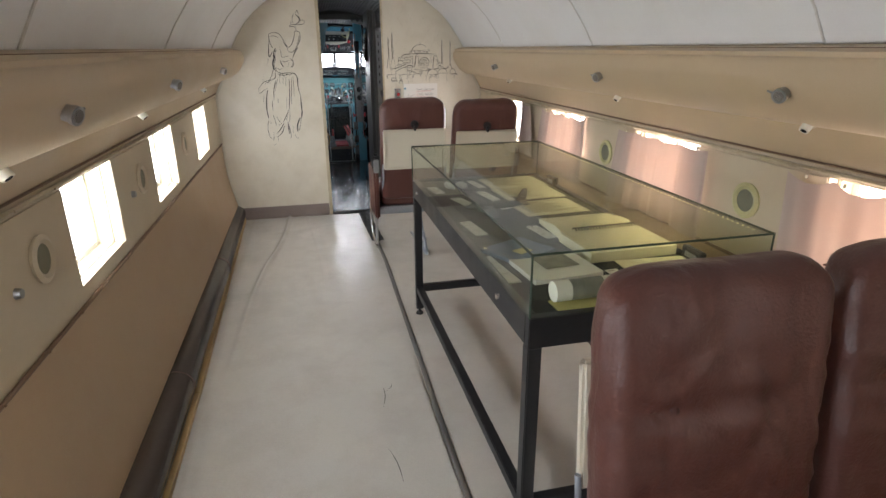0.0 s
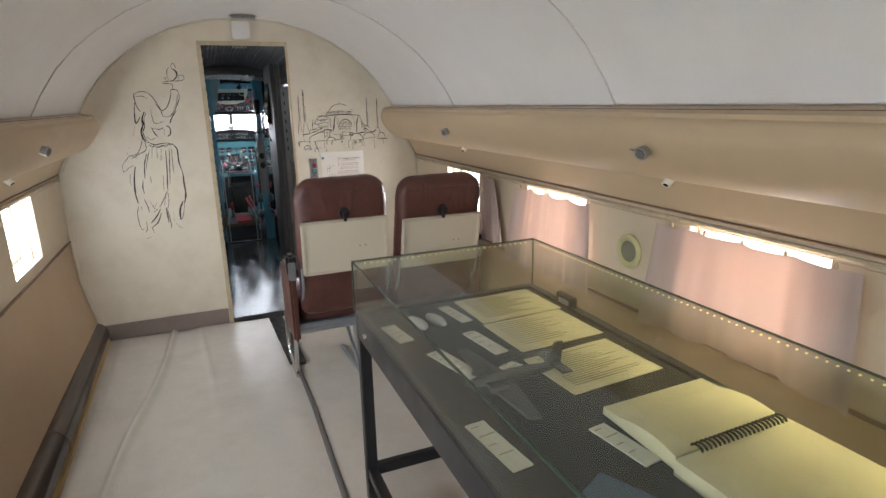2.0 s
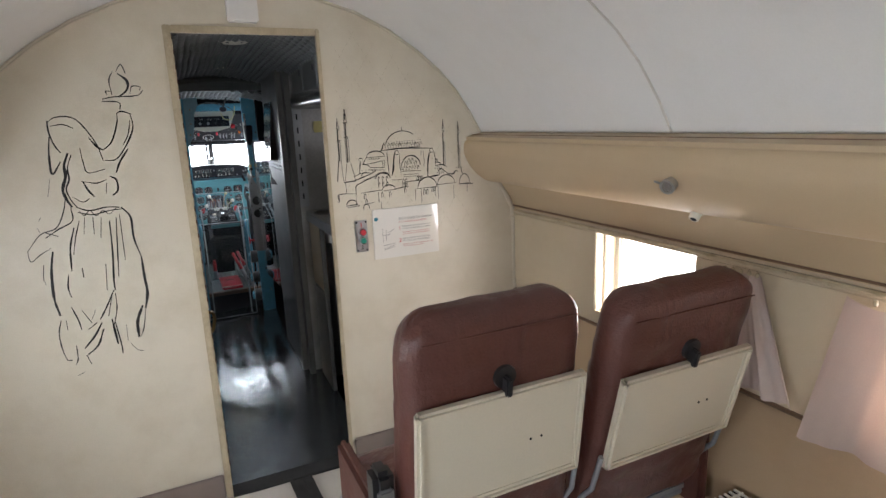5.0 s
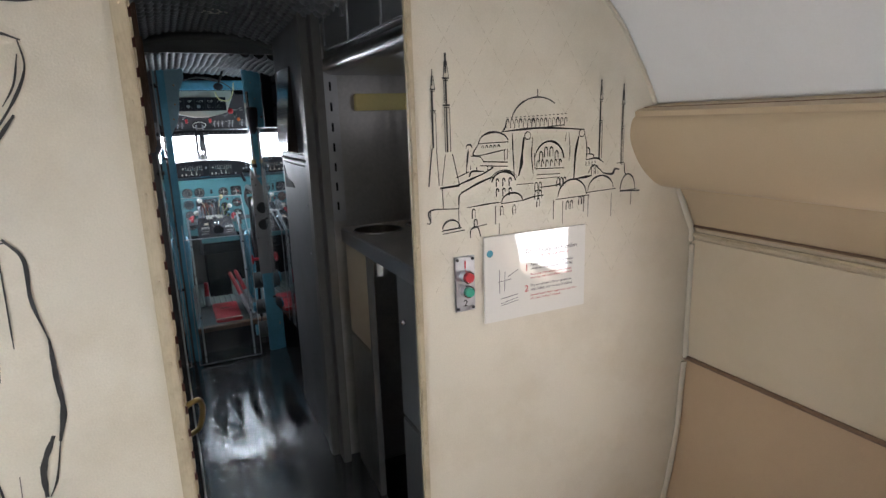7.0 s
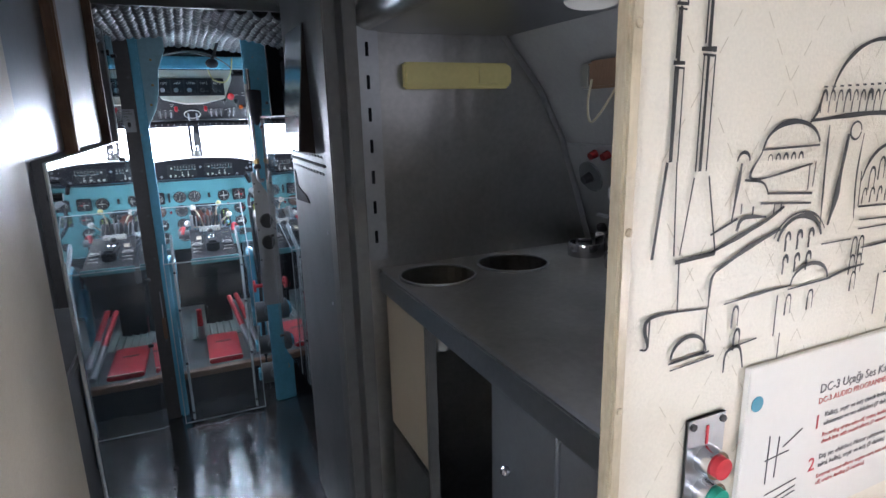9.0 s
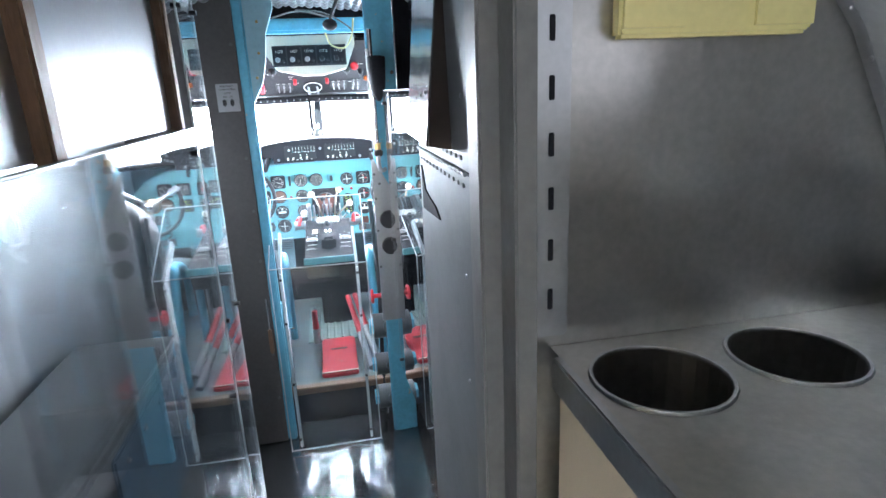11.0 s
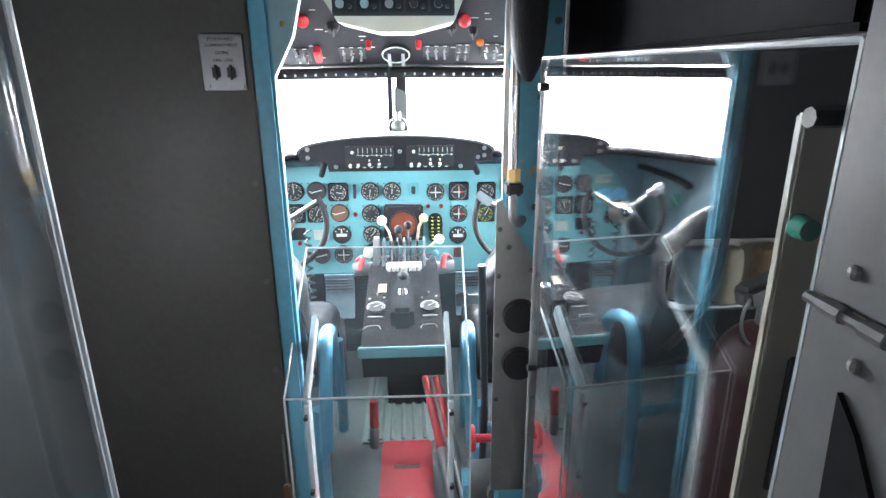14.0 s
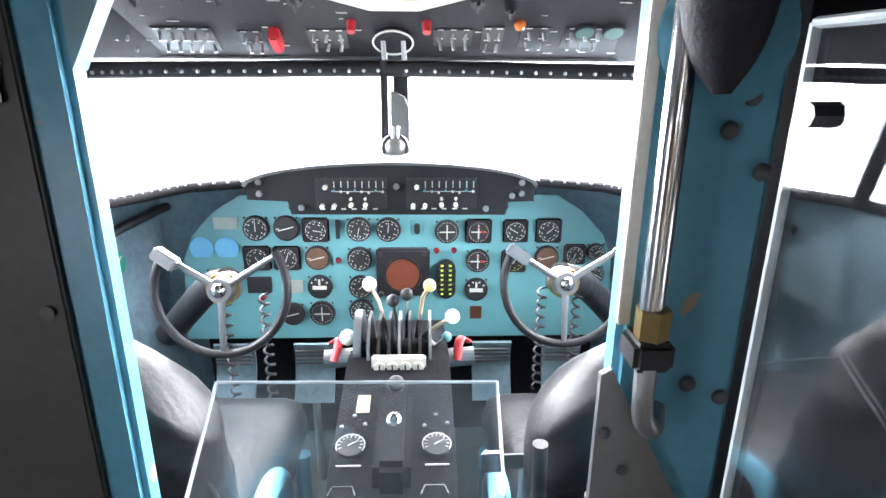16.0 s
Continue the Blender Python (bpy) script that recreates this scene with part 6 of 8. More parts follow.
for k in (-0.06, 0.09):
    so = part("socket", moved(box(k - 0.03, k + 0.03, -0.12, -0.03, 0.004, 0.02, 0.003), lean), ALU, t)
    part("lever", moved(box(k - 0.012, k + 0.012, -0.1, -0.05, 0.018, 0.04, 0.004), lean), BLACK, so)

t = thing("cup_shelf", (0.86, 5.86, 1.14), "small metal shelf with two round cup openings", "shelf")
part("tray", box(0.83, 0.99, 5.56, 5.99, 1.148, 1.178, 0.004), ALU, t)
for y in (5.885, 5.685):
    part("cup_ring", sweep([(x, yy, 1.182) for x, yy in ring_pts(0.905, y, 0.062)], 0.007, 8, closed=True), material("pale_blue_rim", (0.35, 0.42, 0.42), 0.4, bump=0.05), t, smooth=60)
    part("cup_well", rod((0.905, y, 1.176), (0.905, y, 1.1795), 0.056, None, 24), PANEL, t)
    tag = part("name_plate", box(0.825, 0.83, y + 0.02, y + 0.07, 1.156, 1.170, 0.001), BLACK, t)
    words("COFFEE", 0.0105, Matrix(((0, 0, -1, 0.8245), (-1, 0, 0, y + 0.045), (0, 1, 0, 1.163), (0, 0, 0, 1))), MARK, t)
t = thing("cup_clamps", (0.88, 6.02, CZ), "pair of curved metal clamps on the counter", "clamp")
for y in (6.13, 5.98):
    part("band", sweep([(0.885 + 0.045 * math.cos(a), y + 0.045 * math.sin(a), CZ + 0.022) for a in [0.5 + i * 0.45 for i in range(12)]], 0.004, 6, flat=5.0), CHROME, t, smooth=60)
    part("bracket", box(0.93, 0.965, y - 0.02, y + 0.02, CZ, CZ + 0.06, 0.004), CHROME, t)

t = thing("folding_table_strap", (0.93, 5.98, 1.43), "brown wooden bar with a tied cream rope", "strap")
part("bar", moved(box(-0.22, 0.16, -0.012, 0.012, -0.03, 0.03, 0.006), pose(0.775, 5.84, 1.43, 0, 0, 88)), WOODBROWN, t, smooth=40)
part("bracket", box(0.765, 0.80, 5.985, 6.02, 1.40, 1.455, 0.005), STEEL, t)
ROPE = material("cream_rope", (0.42, 0.37, 0.26), 0.9, vary=0.2, grain=300, bump=0.8)
part("rope", sweep(curve([(0.765, 5.80, 1.47), (0.76, 5.86, 1.43), (0.755, 5.93, 1.35), (0.755, 5.965, 1.33), (0.755, 5.975, 1.37), (0.76, 5.97, 1.42)], 8), 0.0028, 8), ROPE, t, smooth=60)
part("rope", sweep(curve([(0.765, 5.82, 1.45), (0.757, 5.85, 1.42), (0.755, 5.82, 1.40), (0.757, 5.77, 1.42), (0.765, 5.74, 1.40), (0.765, 5.70, 1.36)], 8), 0.0028, 8), ROPE, t, smooth=60)

# ---- metal partition with a scoop, right of the corridor ----
pt = thing("metal_partition", (0.27, 6.62, 0.0), "riveted grey metal partition with a hinge and a scoop", "partition")
part("lower_panel", box(0.262, 0.268, 6.375, 6.885, -0.06, 1.226, 0.0), PARTITION, pt)
part("upper_panel", box(0.262, 0.268, 6.375, 6.885, 1.232, 1.80, 0.0), PARTITION, pt)
part("corner_post", box(0.256, 0.33, 6.31, 6.374, -0.06, 1.82, 0.004), POSTGREY, pt)
bm = rod((0.259, 6.405, 1.229), (0.259, 6.885, 1.229), 0.0035, None, 8)
for k in range(17):
    rod((0.259, 6.41 + k * 0.028, 1.229), (0.259, 6.425 + k * 0.028, 1.229), 0.0048, None, 8, bm)
part("piano_hinge", bm, PARTITION, pt)
for k in range(12):
    for dz in (-0.022, 0.022):
        part("rivet", ball((0.261, 6.43 + k * 0.038 + (0.012 if dz > 0 else 0), 1.229 + dz), 0.0042, (0.6, 1, 1), None, 8), PARTITION, pt)
for y, z in ((6.72, 1.44), (6.66, 1.44), (6.60, 1.45), (6.70, 1.40), (6.58, 1.40), (6.43, 1.05), (6.43, 0.85), (6.43, 1.35)):
    part("rivet", ball((0.261, y, z), 0.0045, (0.6, 1, 1), None, 8), STEEL, pt)
# black plates laid on the uncut panel paint the gap's shade
bm = plate([(6.852, 1.19), (6.846, 1.090), (6.806, 1.092), (6.812, 1.14), (6.836, 1.175)], 0.2590, 0.2622, axis="x")
joined(bm, plate([(6.806, 1.092), (6.642, 1.103), (6.69, 1.122), (6.76, 1.130), (6.812, 1.14)], 0.2588, 0.2621, axis="x"))
part("slit", bm, DARK, pt, "black plates for the shaded gap under a bent flap")
bm = bmesh.new()
v = [bm.verts.new(c) for c in ((0.221, 6.513, 1.266), (0.219, 6.738, 1.274), (0.2585, 6.80, 1.60), (0.258, 6.545, 1.60), (0.262, 6.745, 1.27), (0.262, 6.815, 1.60))]
bm.faces.new([v[i] for i in (0, 1, 2, 3)])
bm.faces.new([v[i] for i in (1, 4, 5, 2)])
bm.normal_update()
bmesh.ops.solidify(bm, geom=bm.faces[:], thickness=0.002)
part("scoop", bm, material("scoop_metal", (0.34, 0.345, 0.35), 0.16, 0.9, vary=0.1, grain=60, stain=3, bump=0.01, gloss_vary=0.04), pt, "smooth bare metal scoop")
for y, z in ((6.66, 1.345), (6.615, 1.35), (6.565, 1.355), (6.70, 1.315), (6.60, 1.30)):
    part("rivet", ball((0.2195 + 0.115 * (z - 1.27), y, z), 0.0045, (0.6, 1, 1), None, 8), GREY, pt)
bm = bmesh.new()
v = [bm.verts.new(c) for c in ((0.2155, 6.517, 1.266), (0.2615, 6.512, 1.258), (0.2615, 6.55, 1.60), (0.2585, 6.55, 1.60))]
bm.faces.new(v)
bmesh.ops.solidify(bm, geom=bm.faces[:], thickness=0.002)
part("scoop_liner", bm, material("scoop_brown", (0.05, 0.032, 0.024), 0.6), pt, "brown inside of the scoop")

# ---- cockpit: structure ----
setting("wall_cockpit_left", box(-0.64, -0.222, NOSE, NOSE + 0.018, 0.0, 1.72, 0.002), BULKGREY, "dark grey painted cockpit bulkhead with screws", None, "wall")
bm = bmesh.new()
for k in range(8):
    rod((-0.236, NOSE - 0.003, 0.2 + k * 0.19), (-0.236, NOSE + 0.001, 0.2 + k * 0.19), 0.006, 0.005, 10, bm)
setting("bulkhead_screws", bm, GREY, "row of screws along the bulkhead edge", None, "screws")
for x0, x1, y0, nm in ((-0.2215, -0.186, NOSE, "left"), (0.208, 0.305, 7.60, "right")):
    setting("door_post_" + nm, box(x0, x1, y0, y0 + 0.028, 0.0, 1.74, 0.006), BLUE, "chipped blue painted door post of the cockpit", None, "door post")
setting("door_head", box(-1.1, 1.1, 7.66, 7.72, 1.705, 1.92, 0.006), GREY, "dark beam over the cockpit doorway", None, "beam")
setting("overhead_beam", box(-0.75, 0.75, 8.06, 8.14, 1.60, 1.655, 0.01), BLUE, "blue painted beam across the cockpit roof", None, "beam")
setting("cockpit_step", box(-0.65, 0.65, 7.77, 7.80, -0.03, 0.135, 0.004), CRINKLE, "dark riser of the step into the cockpit", None, "step")
setting("step_nosing", box(-0.65, 0.65, 7.758, 7.80, 0.135, 0.165, 0.004), WOODBROWN, "worn brown nosing on the cockpit step", None, "step")
FLOORPAINT = material("worn_floor_paint", (0.10, 0.14, 0.15), 0.5, vary=0.3, grain=60, stain=6, bump=0.2, dirt=(0.16, 0.11, 0.07), dirt_amount=0.7)
setting("cockpit_floor", box(-0.85, 0.85, 7.80, 9.1, 0.10, 0.155), FLOORPAINT, "worn blue-grey cockpit floor", None, "floor")
TOP = [(0.80, 7.72, 1.31), (0.80, 8.1, 1.32), (0.74, 8.36, 1.325), (0.5, 8.50, 1.33), (0.0, 8.56, 1.335)]
LOW = [(0.84, 7.72, 1.01), (0.84, 8.15, 1.01), (0.80, 8.48, 1.015), (0.56, 8.74, 1.03), (0.0, 8.86, 1.05)]
ROOF = [(0.55, 7.72, 1.68), (0.55, 8.1, 1.66), (0.50, 8.2, 1.62), (0.3, 8.26, 1.60), (0.0, 8.28, 1.60)]


def both(pts):
    return pts + [(-x, y, z) for x, y, z in pts[-2::-1]]


def skin(a, b, mat, name, label):
    bm = bmesh.new()
    ra, rb = [bm.verts.new(p) for p in both(a)], [bm.verts.new(p) for p in both(b)]
    for i in range(len(ra) - 1):
        bm.faces.new((ra[i], ra[i + 1], rb[i + 1], rb[i]))
    bm.normal_update()
    bmesh.ops.solidify(bm, geom=bm.faces[:], thickness=0.012)
    return setting(name, bm, mat, label, None, "wall")


bm = bmesh.new()
ring_b = [(1.7, 7.6), (1.75, 8.6), (1.3, 9.3), (0.5, 9.55), (-0.5, 9.55), (-1.3, 9.3), (-1.75, 8.6), (-1.7, 7.6)]
lo, hi = [bm.verts.new((x, y, 0.0)) for x, y in ring_b], [bm.verts.new((x, y, 2.2)) for x, y in ring_b]
for i in range(7):
    bm.faces.new((lo[i], lo[i + 1], hi[i + 1], hi[i]))
setting("backdrop", bm, SKYGLOW, "plain bright sky outside the cockpit windows", None, "sky")
SHELF = [(0.845, 7.72, 0.99), (0.845, 8.15, 0.99), (0.83, 8.52, 0.99), (0.72, 8.88, 0.99), (0.0, 9.02, 1.0)]
BASE = [(0.80, 7.72, 0.1), (0.82, 8.2, 0.1), (0.81, 8.6, 0.1), (0.72, 8.98, 0.1), (0.0, 9.1, 0.1)]
skin(LOW, SHELF, PADBLUE, "window_shelf", "padded blue-grey shelf below the windshield")
skin(BASE, SHELF, PADBLUE, "cockpit_wall", "padded blue-grey cockpit side wall below the windows")
skin([(x, y + 0.06, z + 0.035) for x, y, z in TOP], ROOF, CRINKLE, "cockpit_head", "dark lining above the cockpit windows")
skin(ROOF, [(x * 1.02, y, 1.77) for x, y, z in ROOF], CRINKLE, "cockpit_front", "dark lining between the windows and the roof")
# black sheet added as the footwell's shade
setting("footwell_lining", box(-0.62, 0.62, 8.90, 8.912, 0.10, 0.66), DARK, "black sheet for the shade below the instrument panel", None, "wall")
bm = box(-1.0, 1.0, 7.70, 8.8, 1.76, 1.79)
setting("cockpit_roof", bm, QUILT, "dark padded cockpit roof", None, "ceiling")
shield = thing("windshield", (0, 8.7, 1.03), "wide cockpit windshield bright with daylight", "window", kind="structure")
part("head_frame", sweep(both(TOP), 0.018, 8), CRINKLE, shield, "dark riveted frame", 60)
sill = part("sill_frame", sweep(both(LOW), 0.016, 8), CRINKLE, shield, "dark riveted sill", 60)
for s in (-1, 1):
    for i in (0, 2):
        part("post", sweep([(s * TOP[i][0], TOP[i][1], TOP[i][2]), (s * LOW[i][0], LOW[i][1], LOW[i][2])], 0.022, 8), CRINKLE, shield)
    for i in range(4):
        bm = bmesh.new()
        q = [Vector((s * p[0], p[1], p[2])) for p in (TOP[i], TOP[i + 1], LOW[i + 1], LOW[i])]
        bm.faces.new([bm.verts.new(p) for p in q])
        bm.normal_update()
        bmesh.ops.solidify(bm, geom=bm.faces[:], thickness=0.004)
        part("pane", bm, WINDOW, shield).visible_shadow = False
    bm = bmesh.new()
    for i in range(2, 4):
        a, b = Vector(LOW[i]), Vector(LOW[i + 1])
        for k in range(16):
            p = a.lerp(b, k / 16)
            ball((s * p.x, p.y - 0.014, p.z + 0.008), 0.0045, (1, 1, 1), bm, 6)
        a, b = Vector(TOP[i]), Vector(TOP[i + 1])
        for k in range(16):
            p = a.lerp(b, k / 16)
            ball((s * p.x, p.y - 0.018, p.z - 0.004), 0.004, (1, 1, 1), bm, 6)
    tagged(part("rivets", bm, STEEL, shield), kind="stuff")
bm = box(-0.028, -0.012, 8.54, 8.60, 1.05, 1.36, 0.004)
box(0.0, 0.034, 8.56, 8.60, 1.05, 1.36, 0.006, bm)
part("centre_post", bm, CRINKLE, shield)
part("centre_plate", plate([(-0.006, 1.10), (0.036, 1.10), (0.036, 1.25), (0.026, 1.275), (-0.006, 1.29)], 8.545, 8.556), GREY, shield, "grey rounded bracket")
part("bracket", box(-0.035, 0.045, 8.54, 8.70, 1.02, 1.125, 0.008), BLUE, shield, "blue compass bracket")

comp = thing("compass", (0.004, 8.52, 1.125), "round liquid compass in a black ring", "compass")
part("bowl", ball((0.004, 8.525, 1.165), 0.024, (1, 1, 1)), material("compass_glass", (0.16, 0.17, 0.16), 0.08, bump=0), comp, smooth=60)
part("ring", sweep([(0.004 + 0.028 * math.cos(a), 8.522, 1.165 + 0.028 * math.sin(a)) for a in [i * math.tau / 24 for i in range(24)]], 0.004, 6, closed=True, up=(0, 1, 0)), BLACK, comp, smooth=60)
part("stem", rod((0.004, 8.525, 1.185), (0.004, 8.525, 1.212), 0.011, 0.012, 12), CHROME, comp)
part("base", box(-0.022, 0.03, 8.51, 8.54, 1.125, 1.137, 0.003), BLACK, comp)

gus = thing("gusset_plate", (-0.16, 7.66, 1.33), "pale blue padded gusset with orange rivets above the door post", "gusset")
part("plate", plate([(-0.186, 1.335), (-0.150, 1.40), (-0.132, 1.47), (-0.122, 1.56), (-0.09, 1.64), (-0.09, 1.70), (-0.186, 1.70)], 7.655, 7.675), material("pale_blue_vinyl", (0.25, 0.42, 0.48), 0.4, vary=0.12, stain=9, bump=0.2), gus)
for x, z in ((-0.165, 1.42), (-0.150, 1.50), (-0.145, 1.60)):
    part("rivet", ball((x, 7.654, z), 0.005, (1, 0.5, 1), None, 8), BRASS, gus)

# ---- instrument panel ----
def py(z):
    return 8.822 + 0.19 * (z - 0.89)


panel = thing("instrument_panel", (0, 8.82, 0.57), "teal instrument panel filled with round black gauges", "instrument panel")
out = [(-0.625, 0.572), (0.625, 0.572), (0.625, 0.80), (0.60, 0.87), (0.54, 0.935), (0.46, 0.985), (-0.46, 0.985), (-0.54, 0.935), (-0.60, 0.87), (-0.625, 0.80)]
bm = plate(out, 0, 0.012)
for v in bm.verts:
    v.co.y += py(v.co.z)
part("panel_board", bm, TEAL, panel)


def gauge(x, z, r=0.04, square=False, kind=0, needle=60, face=None, colour=None):
    """A panel instrument: bezel, face, ticks and a needle."""
    y = py(z) - 0.001
    bm = bmesh.new()
    if square:
        box(x - r - 0.003, x + r + 0.003, y - 0.010, y, z - r - 0.003, z + r + 0.003, 0.006, bm)
    else:
        rod((x, y, z), (x, y - 0.010, z), r, r * 0.95, 28, bm)
    g = part("gauge", bm, CRINKLE, panel, smooth=30)
    for a in (45, 135, 225, 315):
        q = 1.16 if not square else 1.22
        part("screw", rod((x + r * q * math.cos(radians(a)), y - 0.003, z + r * q * math.sin(radians(a))), (x + r * q * math.cos(radians(a)), y + 0.001, z + r * q * math.sin(radians(a))), 0.0032, None, 8), BLACK, g) if not square else None
    part("dial", rod((x, y - 0.0098, z), (x, y - 0.0112, z), r * 0.86, None, 28), face or DIAL, g)
    own = bmesh.new()
    fy = y - 0.0116

    def bar(a0, r0, r1, w):
        c, s = math.cos(a0), math.sin(a0)
        pts = [(x + c * r0 - s * w, z + s * r0 + c * w), (x + c * r0 + s * w, z + s * r0 - c * w), (x + c * r1 + s * w, z + s * r1 - c * w), (x + c * r1 - s * w, z + s * r1 + c * w)]
        own.faces.new([own.verts.new((px, fy, pz)) for px, pz in pts])
    if kind == 0:
        for k in range(36):
            bar(k * math.tau / 36, r * (0.70 if k % 3 == 0 else 0.76), r * 0.82, 0.0008 if k % 3 else 0.0013)
        for k in range(8):
            a = k * math.tau / 8 + 0.2
            bar(a, r * 0.52, r * 0.60, 0.0022)
    elif kind == 1:
        bar(0, -r * 0.6, r * 0.6, 0.002)
        bar(math.pi / 2, -r * 0.6, r * 0.6, 0.0018)
        for k in range(24):
            bar(k * math.tau / 24, r * 0.74, r * 0.82, 0.0008)
    elif kind == 2:
        bar(0, -r * 0.55, r * 0.55, 0.006)
        bar(math.pi / 2, r * 0.2, r * 0.7, 0.003)
        for k in (0.6, 1.2, 1.94, 2.54):
            bar(k, r * 0.65, r * 0.8, 0.002)
    elif kind == 3:
        bar(0.25, -r * 0.6, r * 0.6, 0.0016)
        bar(0, -r * 0.75, -r * 0.5, 0.0012)
    part("marking", own, colour or MARK, g)
    if needle is not None:
        own = bmesh.new()
        a = radians(90 - needle)
        c, s = math.cos(a), math.sin(a)
        own.faces.new([own.verts.new((x + u * c - w * s, fy - 0.0008, z + u * s + w * c)) for u, w in ((-r * 0.2, -0.0014), (r * 0.62, -0.0008), (r * 0.62, 0.0008), (-r * 0.2, 0.0014))])
        part("needle", own, MARK, g)
    return g


BROWNDIAL = material("brown_dial", (0.13, 0.075, 0.05), 0.45, vary=0.15, grain=80, stain=20, bump=0)
REDMARK = material("red_marking", (0.5, 0.03, 0.03), 0.4, bump=0)
LIME = material("lime_marking", (0.45, 0.60, 0.05), 0.4, bump=0)
for x, z, r, sq, kd, nd in ((-0.414, 0.893, 0.038, 0, 0, 0), (-0.327, 0.893, 0.038, 0, 3, None), (-0.243, 0.887, 0.036, 1, 0, 100), (-0.119, 0.889, 0.037, 0, 0, 190), (-0.034, 0.888, 0.037, 0, 0, 5), (0.137, 0.882, 0.036, 0, 1, 0), (0.229, 0.882, 0.036, 1, 1, None), (0.338, 0.882, 0.034, 1, 0, 300), (0.435, 0.882, 0.036, 1, 0, 50), (-0.413, 0.807, 0.037, 1, 0, 150), (-0.328, 0.807, 0.036, 1, 0, 20), (-0.118, 0.804, 0.037, 0, 0, None)):
    gauge(x, z, r, bool(sq), kd, nd)
for x, z, r, sq, kd, nd in ((0.227, 0.797, 0.036, 0, 1, None), (0.514, 0.814, 0.03, 1, 0, 200), (0.578, 0.821, 0.027, 0, 0, 60), (-0.235, 0.724, 0.037, 0, 2, None), (-0.116, 0.723, 0.036, 0, 0, 45), (0.223, 0.713, 0.036, 0, 2, None), (-0.23, 0.647, 0.038, 0, 1, None), (-0.115, 0.652, 0.037, 0, 0, 330), (-0.316, 0.645, 0.035, 0, 3, None), (0.578, 0.755, 0.026, 0, 0, 120), (-0.53, 0.75, 0.03, 0, 0, 10), (0.49, 0.73, 0.026, 0, 0, 80)):
    gauge(x, z, r, bool(sq), kd, nd)
gauge(-0.240, 0.808, 0.037, False, 3, None, BROWNDIAL)
gauge(0.432, 0.806, 0.036, False, 3, None, BROWNDIAL)
gauge(0.333, 0.795, 0.034, True, 0, 30, None, LIME)
for x, z in ((0.227, 0.797), (0.229, 0.882)):
    bm = box(x + 0.006, x + 0.02, py(z) - 0.0128, py(z) - 0.0122, z - 0.003, z + 0.003)
    box(x - 0.004, x + 0.004, py(z) - 0.0128, py(z) - 0.0122, z + 0.012, z + 0.017, 0, bm)
    part("red_flag", bm, REDMARK, panel)
radar = part("radar_case", box(-0.068, 0.086, py(0.77) - 0.03, py(0.77), 0.698, 0.842, 0.006), CRINKLE, panel, "black radar indicator")
part("screen", rod((0.008, py(0.77) - 0.03, 0.766), (0.008, py(0.77) - 0.033, 0.766), 0.049, None, 32), RUST, radar, "round rust-red radar screen")
part("screen_ring", sweep([(0.008 + 0.051 * math.cos(a), py(0.77) - 0.031, 0.766 + 0.051 * math.sin(a)) for a in [i * math.tau / 32 for i in range(32)]], 0.004, 6, closed=True, up=(0, 1, 0)), BLACK, radar, smooth=60)
for x in (-0.055, 0.072):
    for z in (0.712, 0.828):
        part("knob", rod((x, py(z) - 0.03, z), (x, py(z) - 0.042, z), 0.008, 0.007, 12), BLACK, radar)
bm = rod((0.134, py(0.775), 0.775), (0.134, py(0.775) - 0.009, 0.775), 0.028, None, 20)
rod((0.134, py(0.715), 0.713), (0.134, py(0.715) - 0.009, 0.713), 0.028, None, 20, bm)
box(0.106, 0.162, py(0.745) - 0.0095, py(0.745), 0.713, 0.775, 0, bm)
ov = part("oval_gauge", bm, CRINKLE, panel, "tall oval black gauge")
bm = bmesh.new()
for k in range(7):
    for s in (-1, 1):
        box(0.134 + s * 0.012 - 0.004, 0.134 + s * 0.012 + 0.004, py(0.745) - 0.0205, py(0.745) - 0.0195 + 0.008, 0.70 + k * 0.0145, 0.703 + k * 0.0145, 0, bm)
part("marking", bm, LIME, ov)
for x in (-0.57, -0.499):
    part("blank_disc", rod((x, py(0.836), 0.836), (x, py(0.836) - 0.005, 0.836), 0.034, None, 28), SKYBLUE, panel, "plain sky-blue blanking disc")
part("placard", box(-0.535, -0.465, py(0.905) - 0.003, py(0.905), 0.885, 0.925, 0.001), material("faded_placard", (0.30, 0.36, 0.33), 0.5, bump=0.05), panel)
part("placard", box(-0.345, -0.285, py(0.72) - 0.003, py(0.72), 0.69, 0.745, 0.001), material("faded_placard2", (0.34, 0.36, 0.33), 0.5, bump=0.05), panel)
part("placard", box(0.205, 0.24, py(0.64) - 0.003, py(0.64), 0.615, 0.665, 0.001), SEATTRIM, panel)
sw = part("switch_box", box(-0.186, -0.174, py(0.89) - 0.006, py(0.89), 0.86, 0.918, 0.001), BLACK, panel)
sw = part("switch_plate", box(0.03, 0.07, py(0.89) - 0.004, py(0.89), 0.865, 0.917, 0.002), TEAL, panel)
part("switch", box(0.042, 0.058, py(0.89) - 0.010, py(0.89) - 0.003, 0.875, 0.907, 0.003), BLACK, sw)
for x, z in ((0.107, 0.827), (0.158, 0.827), (-0.18, 0.80), (-0.40, 0.694)):
    part("warning_lamp", rod((x, py(z), z), (x, py(z) - 0.012, z), 0.009, 0.007, 12), material("dark_red_lens", (0.22, 0.02, 0.03), 0.15, bump=0), panel, "dark red warning lamp", 40)
part("small_radio", box(-0.445, -0.375, py(0.735) - 0.008, py(0.735), 0.705, 0.755, 0.002), CRINKLE, panel)

